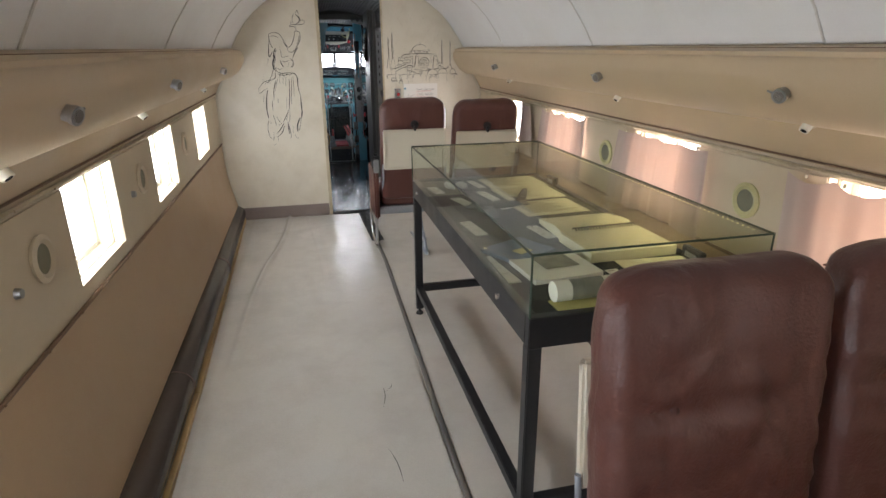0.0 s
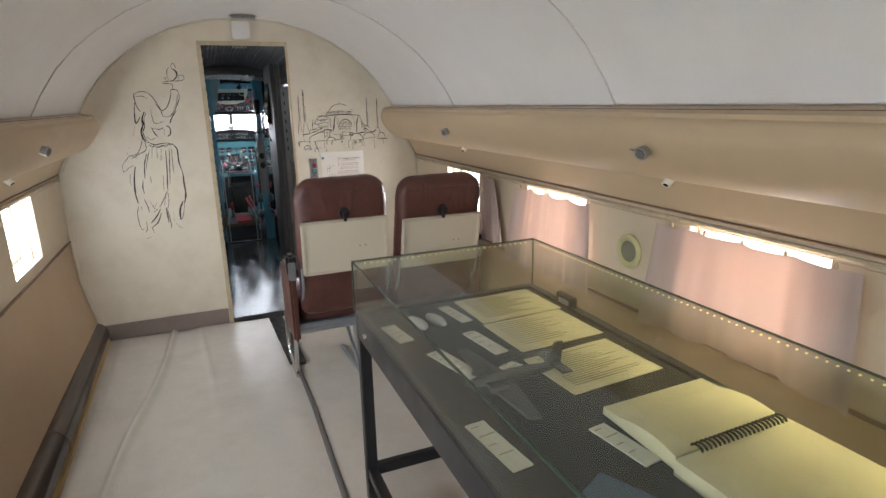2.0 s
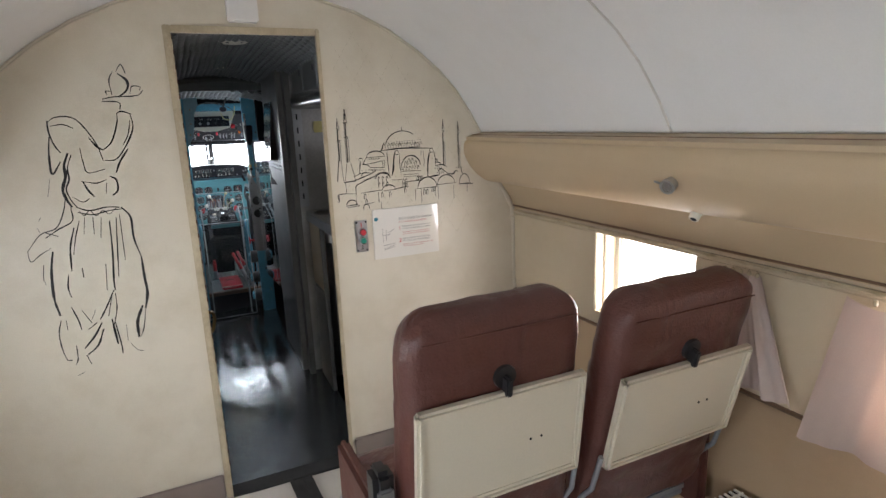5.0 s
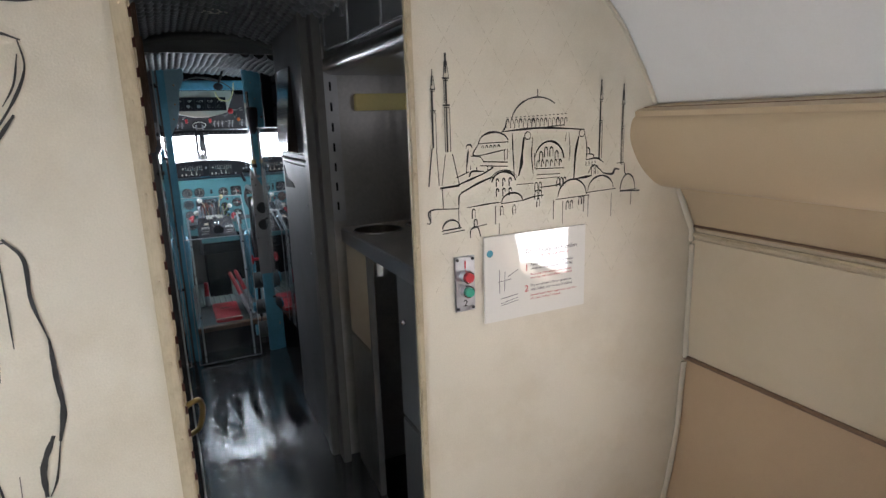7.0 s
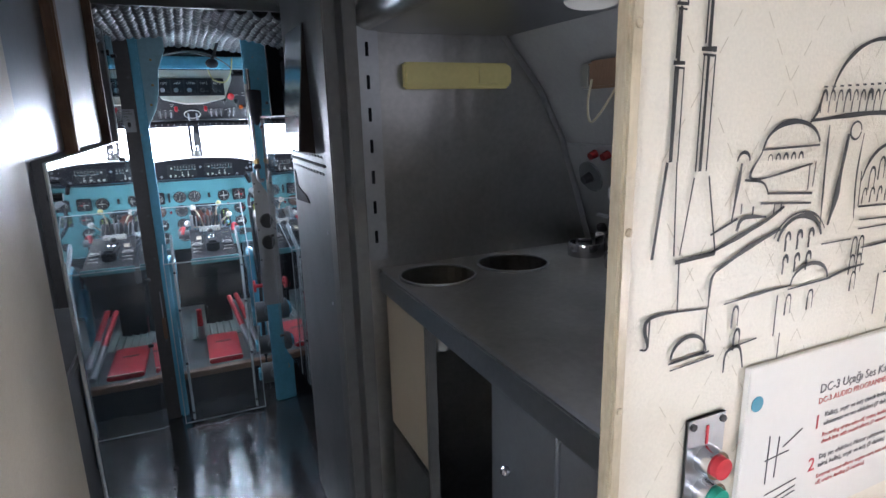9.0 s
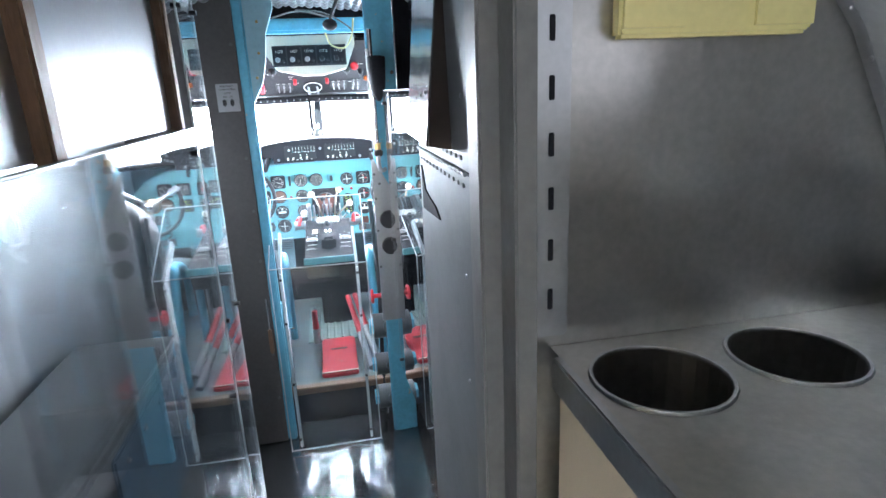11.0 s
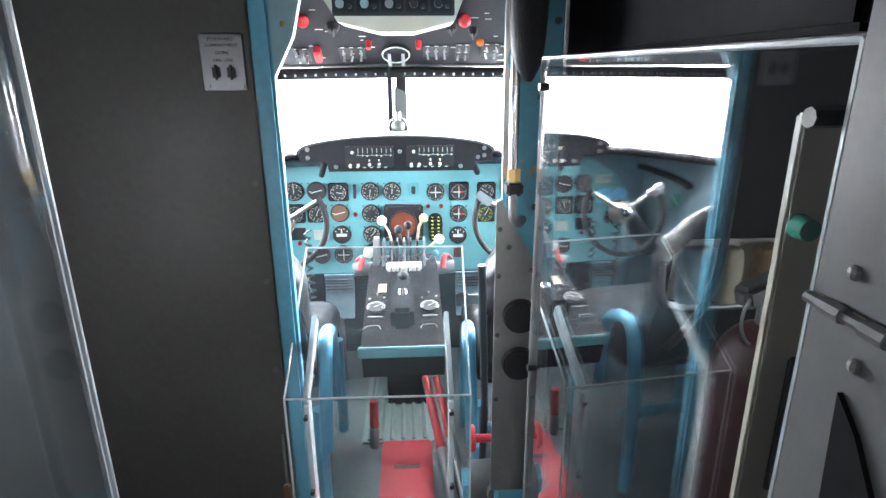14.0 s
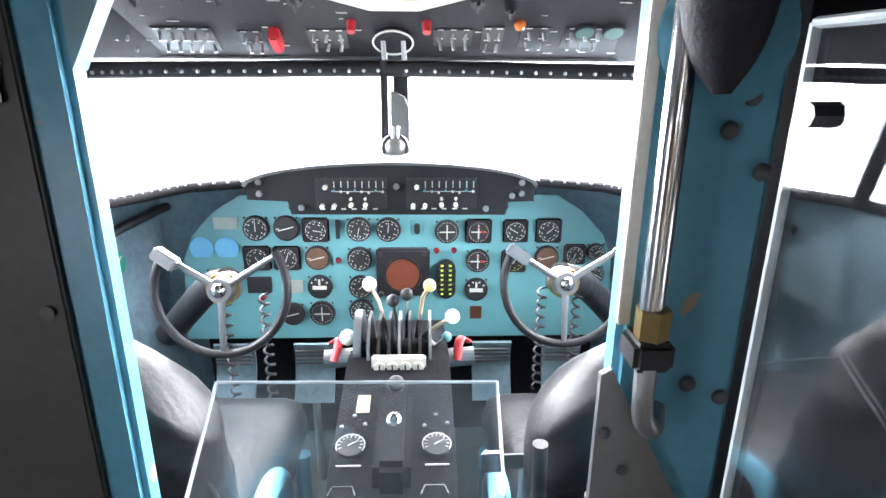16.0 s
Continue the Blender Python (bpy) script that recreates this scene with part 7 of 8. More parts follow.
# lighted console on the glareshield
con = thing("glareshield_console", (0, 8.45, 1.04), "dark grey autopilot console with rows of white switches", "console")
top = [(0.302 * math.cos(a), 1.098 + 0.048 * math.sin(a)) for a in [i * math.pi / 16 for i in range(17)]]
cut = [(-0.302, 1.072), (-0.218, 1.068), (-0.212, 1.04), (0.242, 1.038), (0.248, 1.066), (0.302, 1.068)]
part("body", plate(top + cut, 8.40, 8.70), CRINKLE, con)
part("top_cover", plate([(x * 1.02, z + 0.006) for x, z in top] + [(x, z) for x, z in top[::-1]], 8.39, 8.82), GREY, con, "dark worn cover strip")
for c in (-0.085, 0.105):
    sub = part("switch_panel", box(c - 0.075, c + 0.075, 8.396, 8.402, 1.052, 1.118, 0.002), BLACK, con)
    for k in range(8):
        x = c - 0.035 + k * 0.0145
        part("tick", box(x, x + 0.0018, 8.3945, 8.3965, 1.098, 1.112), MARK, sub)
        part("pointer", ball((x, 8.394, 1.092 - 0.002 * (k % 3)), 0.003, (1, 1, 1), None, 6), (MARK, TEAL)[k % 3 == 0], sub)
    part("rule", box(c - 0.04, c + 0.07, 8.3945, 8.3965, 1.0895, 1.0905), MARK, sub)
    for k, (dx, z) in enumerate(((-0.06, 1.06), (-0.035, 1.06), (0.0, 1.062), (0.03, 1.062), (-0.052, 1.10), (0.0, 1.075), (0.03, 1.075))):
        part("knob", rod((c + dx, 8.397, z), (c + dx, 8.385, z), 0.005 if k < 5 else 0.003, None, 10), IVORY, sub)
    for k in range(6):
        part("legend", box(c - 0.065 + k * 0.022, c - 0.055 + k * 0.022, 8.3945, 8.3965, 1.0515, 1.054), MARK, sub)
for x, z in ((-0.275, 1.085), (-0.275, 1.11), (0.275, 1.085), (0.275, 1.108), (0.2, 1.052), (0.255, 1.08), (0.01, 1.1), (-0.19, 1.055)):
    part("screw", rod((x, 8.401, z), (x, 8.393, z), 0.007, 0.006, 10), STEEL, con)
for x in (-0.25, 0.25):
    part("support", rod((x, 8.66, 1.07), (x * 1.2, 8.80, 0.96), 0.012, None, 8), CRINKLE, con)

# ---- overhead panel ----
ev = Vector((0, -0.35, 0.212)).normalized()
nv = Vector((0, -0.212, -0.35)).normalized()
OVER = Matrix.Translation((0, 8.555, 1.357)) @ Matrix((Vector((1, 0, 0)), ev, nv)).transposed().to_4x4()
over = thing("overhead_panel", (0, 8.4, 1.45), "dark grey overhead switch panel with red lamps", "switch panel")
part("panel_board", moved(box(-0.70, 0.70, 0.0, 0.42, -0.012, 0.0, 0.002), OVER), CRINKLE, over)
part("lower_lip", moved(box(-0.70, 0.70, -0.004, 0.006, -0.012, 0.006, 0.002), OVER), GREY, over)


def on_over(bm):
    return moved(bm, OVER)


part("dial_plate", on_over(rod((0.005, 0.07, 0), (0.005, 0.07, 0.006), 0.044, None, 32)), CRINKLE, over)
part("dial_ring", on_over(sweep([(0.005 + 0.042 * math.cos(a), 0.07 + 0.042 * math.sin(a), 0.008) for a in [i * math.tau / 32 for i in range(32)]], 0.0022, 6, closed=True)), MARK, over)
for x in (-0.016, 0.026):
    part("lever", on_over(rod((x, 0.075, 0.006), (x + 0.002, 0.045, 0.03), 0.005, 0.006, 10)), STEEL, over)
for x in (-0.25, 0.205):
    part("red_lamp", on_over(ball((x, 0.247, 0.012), 0.019)), material("red_lens", (0.55, 0.03, 0.04), 0.12, bump=0), over, "round red warning lamp", 60)
part("red_switch_guard", on_over(box(-0.243, -0.222, 0.06, 0.115, 0.0, 0.03, 0.004)), RED, over, "red switch guard")
part("orange_lamp", on_over(ball((0.262, 0.135, 0.008), 0.012)), material("orange_lens", (0.6, 0.14, 0.03), 0.2, bump=0), over)
for x in (-0.075, 0.075):
    part("pink_knob", on_over(rod((x, 0.13, 0), (x, 0.13, 0.024), 0.009, 0.008, 12)), RED, over)
rng = random.Random(5)
for x0, x1, v0, v1 in ((-0.48, -0.36, 0.03, 0.11), (-0.31, -0.26, 0.03, 0.10), (-0.17, -0.09, 0.04, 0.105), (0.09, 0.17, 0.05, 0.11), (0.19, 0.235, 0.04, 0.12), (0.27, 0.33, 0.05, 0.12), (0.36, 0.44, 0.05, 0.12), (-0.66, -0.52, 0.03, 0.11)):
    sub = part("switch_block", on_over(box(x0, x1, v0, v1, 0.0, 0.003, 0.001)), BLACK, over)
    n = max(2, int((x1 - x0) / 0.022))
    for i in range(n):
        for j in range(2):
            x, v = x0 + (i + 0.5) * (x1 - x0) / n, v0 + (j + 0.5) * (v1 - v0) / 2
            part("toggle", on_over(rod((x, v, 0.002), (x + rng.uniform(-0.004, 0.004), v - 0.006, 0.017), 0.003, 0.0036, 8)), STEEL, sub)
            part("legend", on_over(box(x - 0.006, x + 0.006, v + 0.014, v + 0.0165, 0.003, 0.0038)), MARK, sub)
for x, v, r in ((-0.37, 0.235, 0.022), (-0.31, 0.225, 0.022), (-0.17, 0.21, 0.02), (0.17, 0.21, 0.018), (0.235, 0.19, 0.014), (-0.46, 0.22, 0.02)):
    kb = part("rotary_knob", on_over(rod((x, v, 0), (x, v, 0.02), r, r * 0.7, 18)), BLACK, over, smooth=40)
    part("grip", on_over(box(x - 0.003, x + 0.003, v - r * 0.8, v + r * 0.8, 0.018, 0.03, 0.002)), BLACK, kb)
for k in range(34):
    x, v = rng.uniform(-0.6, 0.5), rng.uniform(0.02, 0.3)
    part("legend", on_over(box(x, x + rng.uniform(0.008, 0.025), v, v + 0.002, 0.0, 0.0012)), MARK, over)
for x in (0.40, 0.46):
    g = part("small_gauge", on_over(rod((x, 0.11, 0.0), (x, 0.11, 0.008), 0.025, 0.023, 20)), CRINKLE, over)
    part("dial", on_over(rod((x, 0.11, 0.0078), (x, 0.11, 0.0092), 0.019, None, 20)), material("teal_dial", (0.05, 0.12, 0.11), 0.4, bump=0), g)

rb = thing("radio_unit", (0.005, 8.2, 1.44), "white angular radio housing with a black faceplate", "radio")
part("housing", plate([(-0.192, 1.60), (-0.192, 1.555), (-0.135, 1.462), (-0.03, 1.437), (0.06, 1.437), (0.165, 1.462), (0.205, 1.555), (0.205, 1.60)], 8.185, 8.36), TRAY, rb)
fp = part("faceplate", box(-0.145, 0.165, 8.176, 8.186, 1.475, 1.560, 0.002), BLACK, rb)
for k, txt in enumerate(("1279", "1457", "11730", "117.2", "117.2")):
    x = -0.117 + k * 0.062
    md = part("module", box(x - 0.028, x + 0.028, 8.172, 8.177, 1.482, 1.554, 0.002), CRINKLE, rb)
    part("knob", rod((x - 0.008, 8.173, 1.503), (x - 0.008, 8.158, 1.503), 0.011, 0.010, 14), STEEL if k < 3 else BLACK, md, smooth=40)
    part("knob", rod((x + 0.016, 8.173, 1.497), (x + 0.016, 8.162, 1.497), 0.006, None, 10), BLACK, md)
    words(txt, 0.016, pose(x, 8.1715, 1.535) @ FACING, MARK, rb, depth=0.0003)

# ---- pedestal ----
ped = thing("control_pedestal", (0.015, 8.2, 0.155), "black control pedestal with throttle levers and trim dials", "pedestal")
bm = bmesh.new()
v = [bm.verts.new(p) for p in ((-0.088, 7.87, 0.70), (0.118, 7.87, 0.70), (0.118, 8.26, 0.775), (-0.088, 8.26, 0.775), (-0.088, 7.90, 0.60), (0.118, 7.90, 0.60), (0.118, 8.60, 0.45), (-0.088, 8.60, 0.45), (0.118, 8.60, 0.70), (-0.088, 8.60, 0.70))]
for q in ((0, 1, 2, 3), (0, 1, 5, 4), (4, 5, 6, 7), (3, 2, 8, 9), (6, 7, 9, 8), (0, 3, 9, 7, 4), (1, 2, 8, 6, 5)):
    bm.faces.new([v[i] for i in q])
part("body", bm, TRIMBLACK, ped)
part("front_rail", box(-0.095, 0.125, 7.862, 7.878, 0.672, 0.70, 0.003), TEAL, ped, "worn teal front rail")
part("stem", box(-0.06, 0.09, 8.45, 8.70, 0.15, 0.62, 0.01), TRIMBLACK, ped)


def on_ped(x, y):
    return Vector((x, y, 0.70 + (y - 7.87) * 0.1923 + 0.001))


for x in (-0.058, 0.086):
    p = on_ped(x, 8.03)
    dl = part("trim_dial", rod(p, p + Vector((0, -0.001, 0.006)), 0.023, None, 24), DIAL, ped)
    part("scale", sweep([(x + 0.0235 * math.cos(a), 8.03 + 0.0235 * math.sin(a), p.z + 0.0055 + 0.19 * 0.0235 * math.sin(a)) for a in [-0.5 + k * 0.215 for k in range(20)]], 0.0013, 4), MARK, dl)
    for k in range(11):
        a = -0.4 + k * 0.394
        part("tick", rod((x + 0.016 * math.cos(a), 8.03 + 0.016 * math.sin(a), p.z + 0.0065 + 0.003 * math.sin(a)), (x + 0.021 * math.cos(a), 8.03 + 0.021 * math.sin(a), p.z + 0.0065 + 0.004 * math.sin(a)), 0.0008, None, 4), MARK, dl)
    part("pointer", rod((x - 0.004, 8.027, p.z + 0.007), (x + 0.013, 8.037, p.z + 0.0095), 0.0013, 0.0006, 6), MARK, dl)
    part("legend", box(x - 0.02, x + 0.02, 7.992, 7.9945, on_ped(0, 7.993).z - 0.001, on_ped(0, 7.993).z + 0.001), MARK, dl)
    part("plate_line", sweep([(x - 0.026, 7.94, on_ped(0, 7.94).z), (x - 0.02, 7.955, on_ped(0, 7.955).z), (x + 0.01, 7.955, on_ped(0, 7.955).z), (x + 0.016, 7.94, on_ped(0, 7.94).z)], 0.0008, 4), MARK, ped)
    for dx, y in ((-0.02, 8.075), (0.02, 8.08), (0.0, 8.10)):
        part("screw", rod(on_ped(x + dx, y), on_ped(x + dx, y) + Vector((0, 0, 0.003)), 0.0035, None, 8), STEEL, ped)
part("data_plate", moved(box(-0.012, 0.012, -0.022, 0.022, 0.0, 0.001), Matrix.Translation(on_ped(-0.045, 8.13)) @ pose(0, 0, 0, 10.9)), FRAME, ped, "worn brass data plate")
p = on_ped(0.014, 8.05)
part("centre_ridge", box(-0.016, 0.044, 7.94, 8.20, p.z - 0.05, p.z + 0.03, 0.012), TRIMBLACK, ped, smooth=40)
for y in (8.15, 8.06, 7.965):
    part("ridge_knob", ball((0.014, y, on_ped(0, y).z + 0.026), 0.016, (1, 1.3, 0.8)), (BLACK, CHROME)[y == 8.06], ped, smooth=60)
part("dial_bar", box(-0.038, 0.07, 8.228, 8.242, 0.752, 0.792, 0.003), MARK, ped)
for k in range(4):
    x = -0.022 + k * 0.0255
    part("dial_button", rod((x, 8.229, 0.772), (x, 8.222, 0.772), 0.0112, None, 16), CARD, ped)
    part("dial_mark", box(x - 0.0015, x + 0.0015, 8.2205, 8.2225, 0.768, 0.779), INK, ped)
for k in range(7):
    x = -0.05 + k * 0.021
    bm = plate([(8.24, 0.74), (8.26, 0.80), (8.31, 0.835), (8.37, 0.83), (8.41, 0.79), (8.42, 0.73)], x, x + 0.006, axis="x")
    part("quadrant_plate", bm, (BLACK, STEEL)[k % 3 == 0], ped)
bm = rod((-0.078, 8.33, 0.775), (-0.062, 8.33, 0.775), 0.07, None, 28)
part("trim_wheel", bm, STEEL, ped, "ribbed trim wheel", 40)
for (kx, ky, kz), bx, m, r in (((-0.055, 8.418, 0.874), -0.01, IVORY, 0.0165), ((-0.091, 8.29, 0.806), -0.03, IVORY, 0.017), ((0.127, 8.325, 0.835), 0.06, IVORY, 0.016), ((0.079, 8.34, 0.90), 0.05, YELLOW, 0.014), ((0.0, 8.35, 0.862), 0.012, BLACK, 0.014), ((0.03, 8.36, 0.872), 0.028, BLACK, 0.014), ((0.115, 8.32, 0.79), 0.07, TEAL, 0.011)):
    lv = part("lever", sweep([(bx, 8.36, 0.77), ((bx + kx) / 2, (8.36 + ky) / 2, kz - 0.03), (kx, ky, kz)], 0.0045, 6), (STEEL, FRAME)[m in (YELLOW, IVORY)], ped, smooth=60)
    part("knob", ball((kx, ky, kz), r), m, lv, smooth=60)
for s, x in ((-1, -0.115), (1, 0.145)):
    hd = part("side_plate", rod((x - 0.03, 8.32, 0.74), (x + 0.03, 8.32, 0.745), 0.02, None, 16), STEEL, ped)
    part("red_handle", sweep(curve([(x - 0.01, 8.30, 0.745), (x + 0.0, 8.33, 0.78), (x + s * 0.02, 8.36, 0.76)], 5), 0.010, 8, flat=0.5), RED, ped, "red handle", 60)

# ---- control wheels ----
def control_wheel(hx, hy, hz, s):
    w = thing("yoke", (hx, hy, hz), "black-rimmed aircraft control yoke with three metal spokes", "yoke", "pilot yokes")
    tilt = pose(hx, hy, hz, -12)
    a0, a1 = (-215, 35)
    pts = [(0.142 * math.cos(radians(a0 + (a1 - a0) * k / 40)), 0, 0.142 * math.sin(radians(a0 + (a1 - a0) * k / 40))) for k in range(41)]
    part("rim", moved(sweep(pts, 0.0095, 10, up=(0, 1, 0)), tilt), SEATBLACK, w, smooth=60)
    for a in (a0 + 3, a1 - 3, -90):
        part("spoke", moved(rod((0, 0, 0), (0.142 * math.cos(radians(a)), 0, 0.142 * math.sin(radians(a))), 0.009, 0.006, 10), tilt), STEEL, w, smooth=40)
    a = radians(a0 + 3)
    part("grip_box", moved(box(-0.028, 0.028, -0.016, 0.016, -0.014, 0.014, 0.004), tilt @ pose(0.13 * math.cos(a), -0.01, 0.13 * math.sin(a), 0, 35, 0)), STEEL, w)
    hub = part("hub", moved(rod((0, 0.05, 0), (0, -0.012, 0), 0.034, 0.026, 20), tilt), STEEL, w, smooth=40)
    part("cap", moved(ball((0, -0.016, 0), 0.017), tilt), CHROME, hub, smooth=60)
    part("cable_ring", moved(sweep([(0.034 * math.cos(k * math.tau / 20), 0.012, 0.034 * math.sin(k * math.tau / 20)) for k in range(20)], 0.003, 6, closed=True, up=(0, 1, 0)), tilt), BRASS, hub, smooth=60)
    part("column", sweep(curve([(hx, hy + 0.05, hz), (hx + s * 0.08, hy + 0.12, hz - 0.05), (hx + s * 0.22, hy + 0.2, hz - 0.2)], 6), 0.034, 14), SEATBLACK, w, smooth=60)
    for dx in (-0.03, 0.06):
        n = 90
        pts = [(hx + dx + 0.011 * math.cos(k * 0.75), hy + 0.10 + 0.011 * math.sin(k * 0.75), hz - 0.05 - 0.0032 * k) for k in range(n)]
        part("coiled_cable", sweep(pts, 0.0034, 5), SEATBLACK, w, smooth=60)


control_wheel(-0.37, 8.378, 0.879, -1)
control_wheel(0.392, 8.43, 0.868, 1)

# ---- pilots' seats ----

def rounded_top(bm):
    """Lets the upper corners of a seat back fall away in an arc."""
    for v in bm.verts:
        v.co.z -= 0.15 * min(1, abs(v.co.x) / 0.235) ** 2.6 * max(0, v.co.z / 0.46) ** 2
    return bm


def pilot_seat(s):
    t = thing("pilot_seat", (s * 0.43, 8.1, 0.155), "black leatherette pilot seat on blue tubing", "seat", "pilot seats")
    part("cushion", soft_box(*sorted((s * 0.20, s * 0.66)), 7.98, 8.40, 0.50, 0.62, 0.05, 0.02), SEATBLACK, t, smooth=70)
    lean = pose(s * 0.44, 7.93, 0.58, 10)
    bk = part("backrest", moved(rounded_top(crumpled(soft_box(-0.235, 0.235, -0.05, 0.05, 0.0, 0.46, 0.048, 0.02, 20), 0.012)), lean), SEATBLACK, t, smooth=70)
    part("piping", moved(sweep([(0.236 * math.cos(k * math.pi / 16), -0.036, 0.05 + 0.41 * math.sin(k * math.pi / 16) ** 0.75) for k in range(17)], 0.006, 6, up=(0, 1, 0)), lean), SEATBLACK, bk, smooth=60)
    TUBE = BLUE
    part("arm_tube", sweep(curve([(s * 0.19, 7.88, 0.40), (s * 0.18, 7.90, 0.66), (s * 0.185, 7.98, 0.69), (s * 0.19, 8.08, 0.62), (s * 0.19, 8.10, 0.42)], 6), 0.018, 10), TUBE, t, smooth=60)
    for y in (7.92, 8.32):
        for x in (0.21, 0.62):
            part("leg", rod((s * x, y, 0.155), (s * x, y, 0.50), 0.018, None, 10), TUBE, t)
    part("cross_tube", rod((s * 0.20, 7.95, 0.40), (s * 0.64, 7.95, 0.40), 0.018, None, 10), TUBE, t)


pilot_seat(-1)
pilot_seat(1)
t = thing("seat_belt", (0.2, 7.89, 0.81), "grey webbing seat belt with a metal end", "belt")
part("webbing", box(0.16, 0.275, 7.885, 7.889, 0.80, 0.824, 0.001), QUILT, t)
part("buckle", box(0.145, 0.175, 7.881, 7.893, 0.796, 0.828, 0.003), CHROME, t)

for x in (-0.24, -0.46, 0.26, 0.46):
    t = thing("rudder_pedal", (x, 8.6, 0.155), "worn blue-grey rudder pedal", "pedal", "rudder pedals")
    bm = sheet(lambda u, v: (x - 0.055 + 0.11 * u, 8.62 + 0.05 * math.sin(v * 2.2), 0.44 + 0.16 * v), 6, 10, 0.008)
    part("pad", bm, material("pedal_blue", (0.20, 0.30, 0.34), 0.35, 0.3, vary=0.3, stain=12), t, smooth=60)
    for k in range(4):
        part("groove", box(x - 0.05, x + 0.05, 8.652, 8.66, 0.545 + k * 0.012, 0.549 + k * 0.012, 0.001), GREY, t)
    part("arm", rod((x, 8.66, 0.155), (x, 8.65, 0.46), 0.012, None, 8), STEEL, t)

# floor fittings
RIBBED = material("ribbed_plate", (0.17, 0.23, 0.22), 0.45, 0.2, vary=0.25, grain=50, stain=8, bump=0.15)
t = thing("ribbed_floor_plate", (0.0, 8.45, 0.155), "grey-green ribbed metal floor plate", "floor plate")
part("plate", box(-0.14, 0.135, 8.23, 8.72, 0.155, 0.163, 0.002), RIBBED, t)
for k in range(7):
    x = -0.115 + k * 0.037
    part("rib", rod((x, 8.24, 0.164), (x, 8.71, 0.164), 0.007, None, 8), RIBBED, t)
t = thing("floor_hatch", (0.01, 8.03, 0.155), "red painted floor hatch with a slot handle", "hatch")
part("lid", box(-0.07, 0.09, 7.84, 8.22, 0.155, 0.178, 0.006), RED, t)
part("handle_slot", box(-0.03, 0.05, 8.075, 8.095, 0.1775, 0.1795, 0.004), SEATTRIM, t)
part("edge", box(-0.07, 0.09, 7.845, 7.852, 0.178, 0.181), TRAY, t)
for a, b in (((-0.095, 8.20, 0.17), (-0.092, 8.20, 0.34)), ((0.15, 7.86, 0.17), (0.075, 8.30, 0.36)), ((0.175, 7.92, 0.2), (0.11, 8.26, 0.38))):
    t = thing("lever", a, "red painted floor lever with a metal sleeve", "lever", "floor levers")
    m = Vector(a).lerp(Vector(b), 0.45)
    part("sleeve", rod(a, m, 0.016, None, 12), STEEL, t, smooth=40)
    part("grip", rod(m, b, 0.015, 0.013, 12), RED, t, smooth=40)

# valves and pipes at the right of the doorway
vv = thing("hydraulic_valves", (0.22, 7.67, 0.0), "blue-black hydraulic valve block with pipes", "valve block")
for z, r in ((0.12, 0.05), (0.27, 0.045), (0.44, 0.05)):
    body = part("valve_body", rod((0.16, 7.69, z), (0.29, 7.69, z), r, None, 16), GREY, vv, smooth=40)
    part("nut", rod((0.145, 7.69, z), (0.17, 7.69, z), r * 0.7, None, 6), BLUE, body)
    part("boss", rod((0.22, 7.69, z), (0.22, 7.62, z + 0.02), r * 0.5, None, 10), GREY, body, smooth=40)
for x, y in ((0.19, 7.72), (0.225, 7.64), (0.26, 7.66)):
    part("pipe", sweep(curve([(x, y, 0.02), (x, y, 0.3), (x + 0.01, y + 0.02, 0.6), (x, y + 0.02, 0.95)], 6), 0.009, 8), BLACK, vv, smooth=60)
wh = part("hand_wheel", sweep([(0.165, 7.66 + 0.024 * math.cos(k * math.tau / 18), 0.58 + 0.024 * math.sin(k * math.tau / 18)) for k in range(18)], 0.006, 6, closed=True, up=(1, 0, 0)), RED, vv, "small red hand wheel", 60)
part("spindle", rod((0.16, 7.66, 0.58), (0.22, 7.66, 0.58), 0.009, None, 10), RED, wh)
part("face_plate", plate([(0.196, 1.12), (0.204, 1.125), (0.272, 0.998), (0.303, 0.93), (0.303, 0.5), (0.196, 0.5)], 7.592, 7.5985), STEEL, vv, "bare metal cover plate")
for x, z in ((0.203, 1.07), (0.22, 1.035), (0.203, 0.98), (0.262, 0.99), (0.203, 0.86), (0.29, 0.86), (0.203, 0.72)):
    part("rivet", ball((x, 7.591, z), 0.005, (1, 0.6, 1), None, 8), GREY, vv)
for z in (0.90, 0.80):
    gg = part("pressure_gauge", rod((0.245, 7.592, z), (0.245, 7.58, z), 0.034, 0.032, 24), BLACK, vv, smooth=40)
    part("dial", rod((0.245, 7.58, z), (0.245, 7.5785, z), 0.027, None, 24), DIAL, gg)

ext = thing("sight_tube", (0.222, 7.58, 1.17), "upright polished sight tube with a brass nut", "tube")
part("tube", rod((0.220, 7.575, 1.18), (0.220, 7.575, 1.56), 0.0085, None, 16), CHROME, ext, smooth=40)
part("brass_nut", rod((0.222, 7.575, 1.16), (0.222, 7.575, 1.182), 0.012, None, 6), BRASS, ext)
part("clamp", box(0.209, 0.238, 7.565, 7.60, 1.135, 1.158, 0.004), BLACK, ext)
part("bend", sweep(curve([(0.222, 7.575, 1.14), (0.222, 7.572, 1.10), (0.232, 7.575, 1.085), (0.245, 7.60, 1.085)], 6), 0.008, 8), STEEL, ext, smooth=60)
part("placard", box(0.205, 0.214, 7.594, 7.6, 1.16, 1.5, 0.001), MARK, ext, "worn printed strip")
lamp = thing("map_lamp", (0.25, 7.57, 1.38), "dark grey hooded cockpit lamp on a round plate", "lamp")
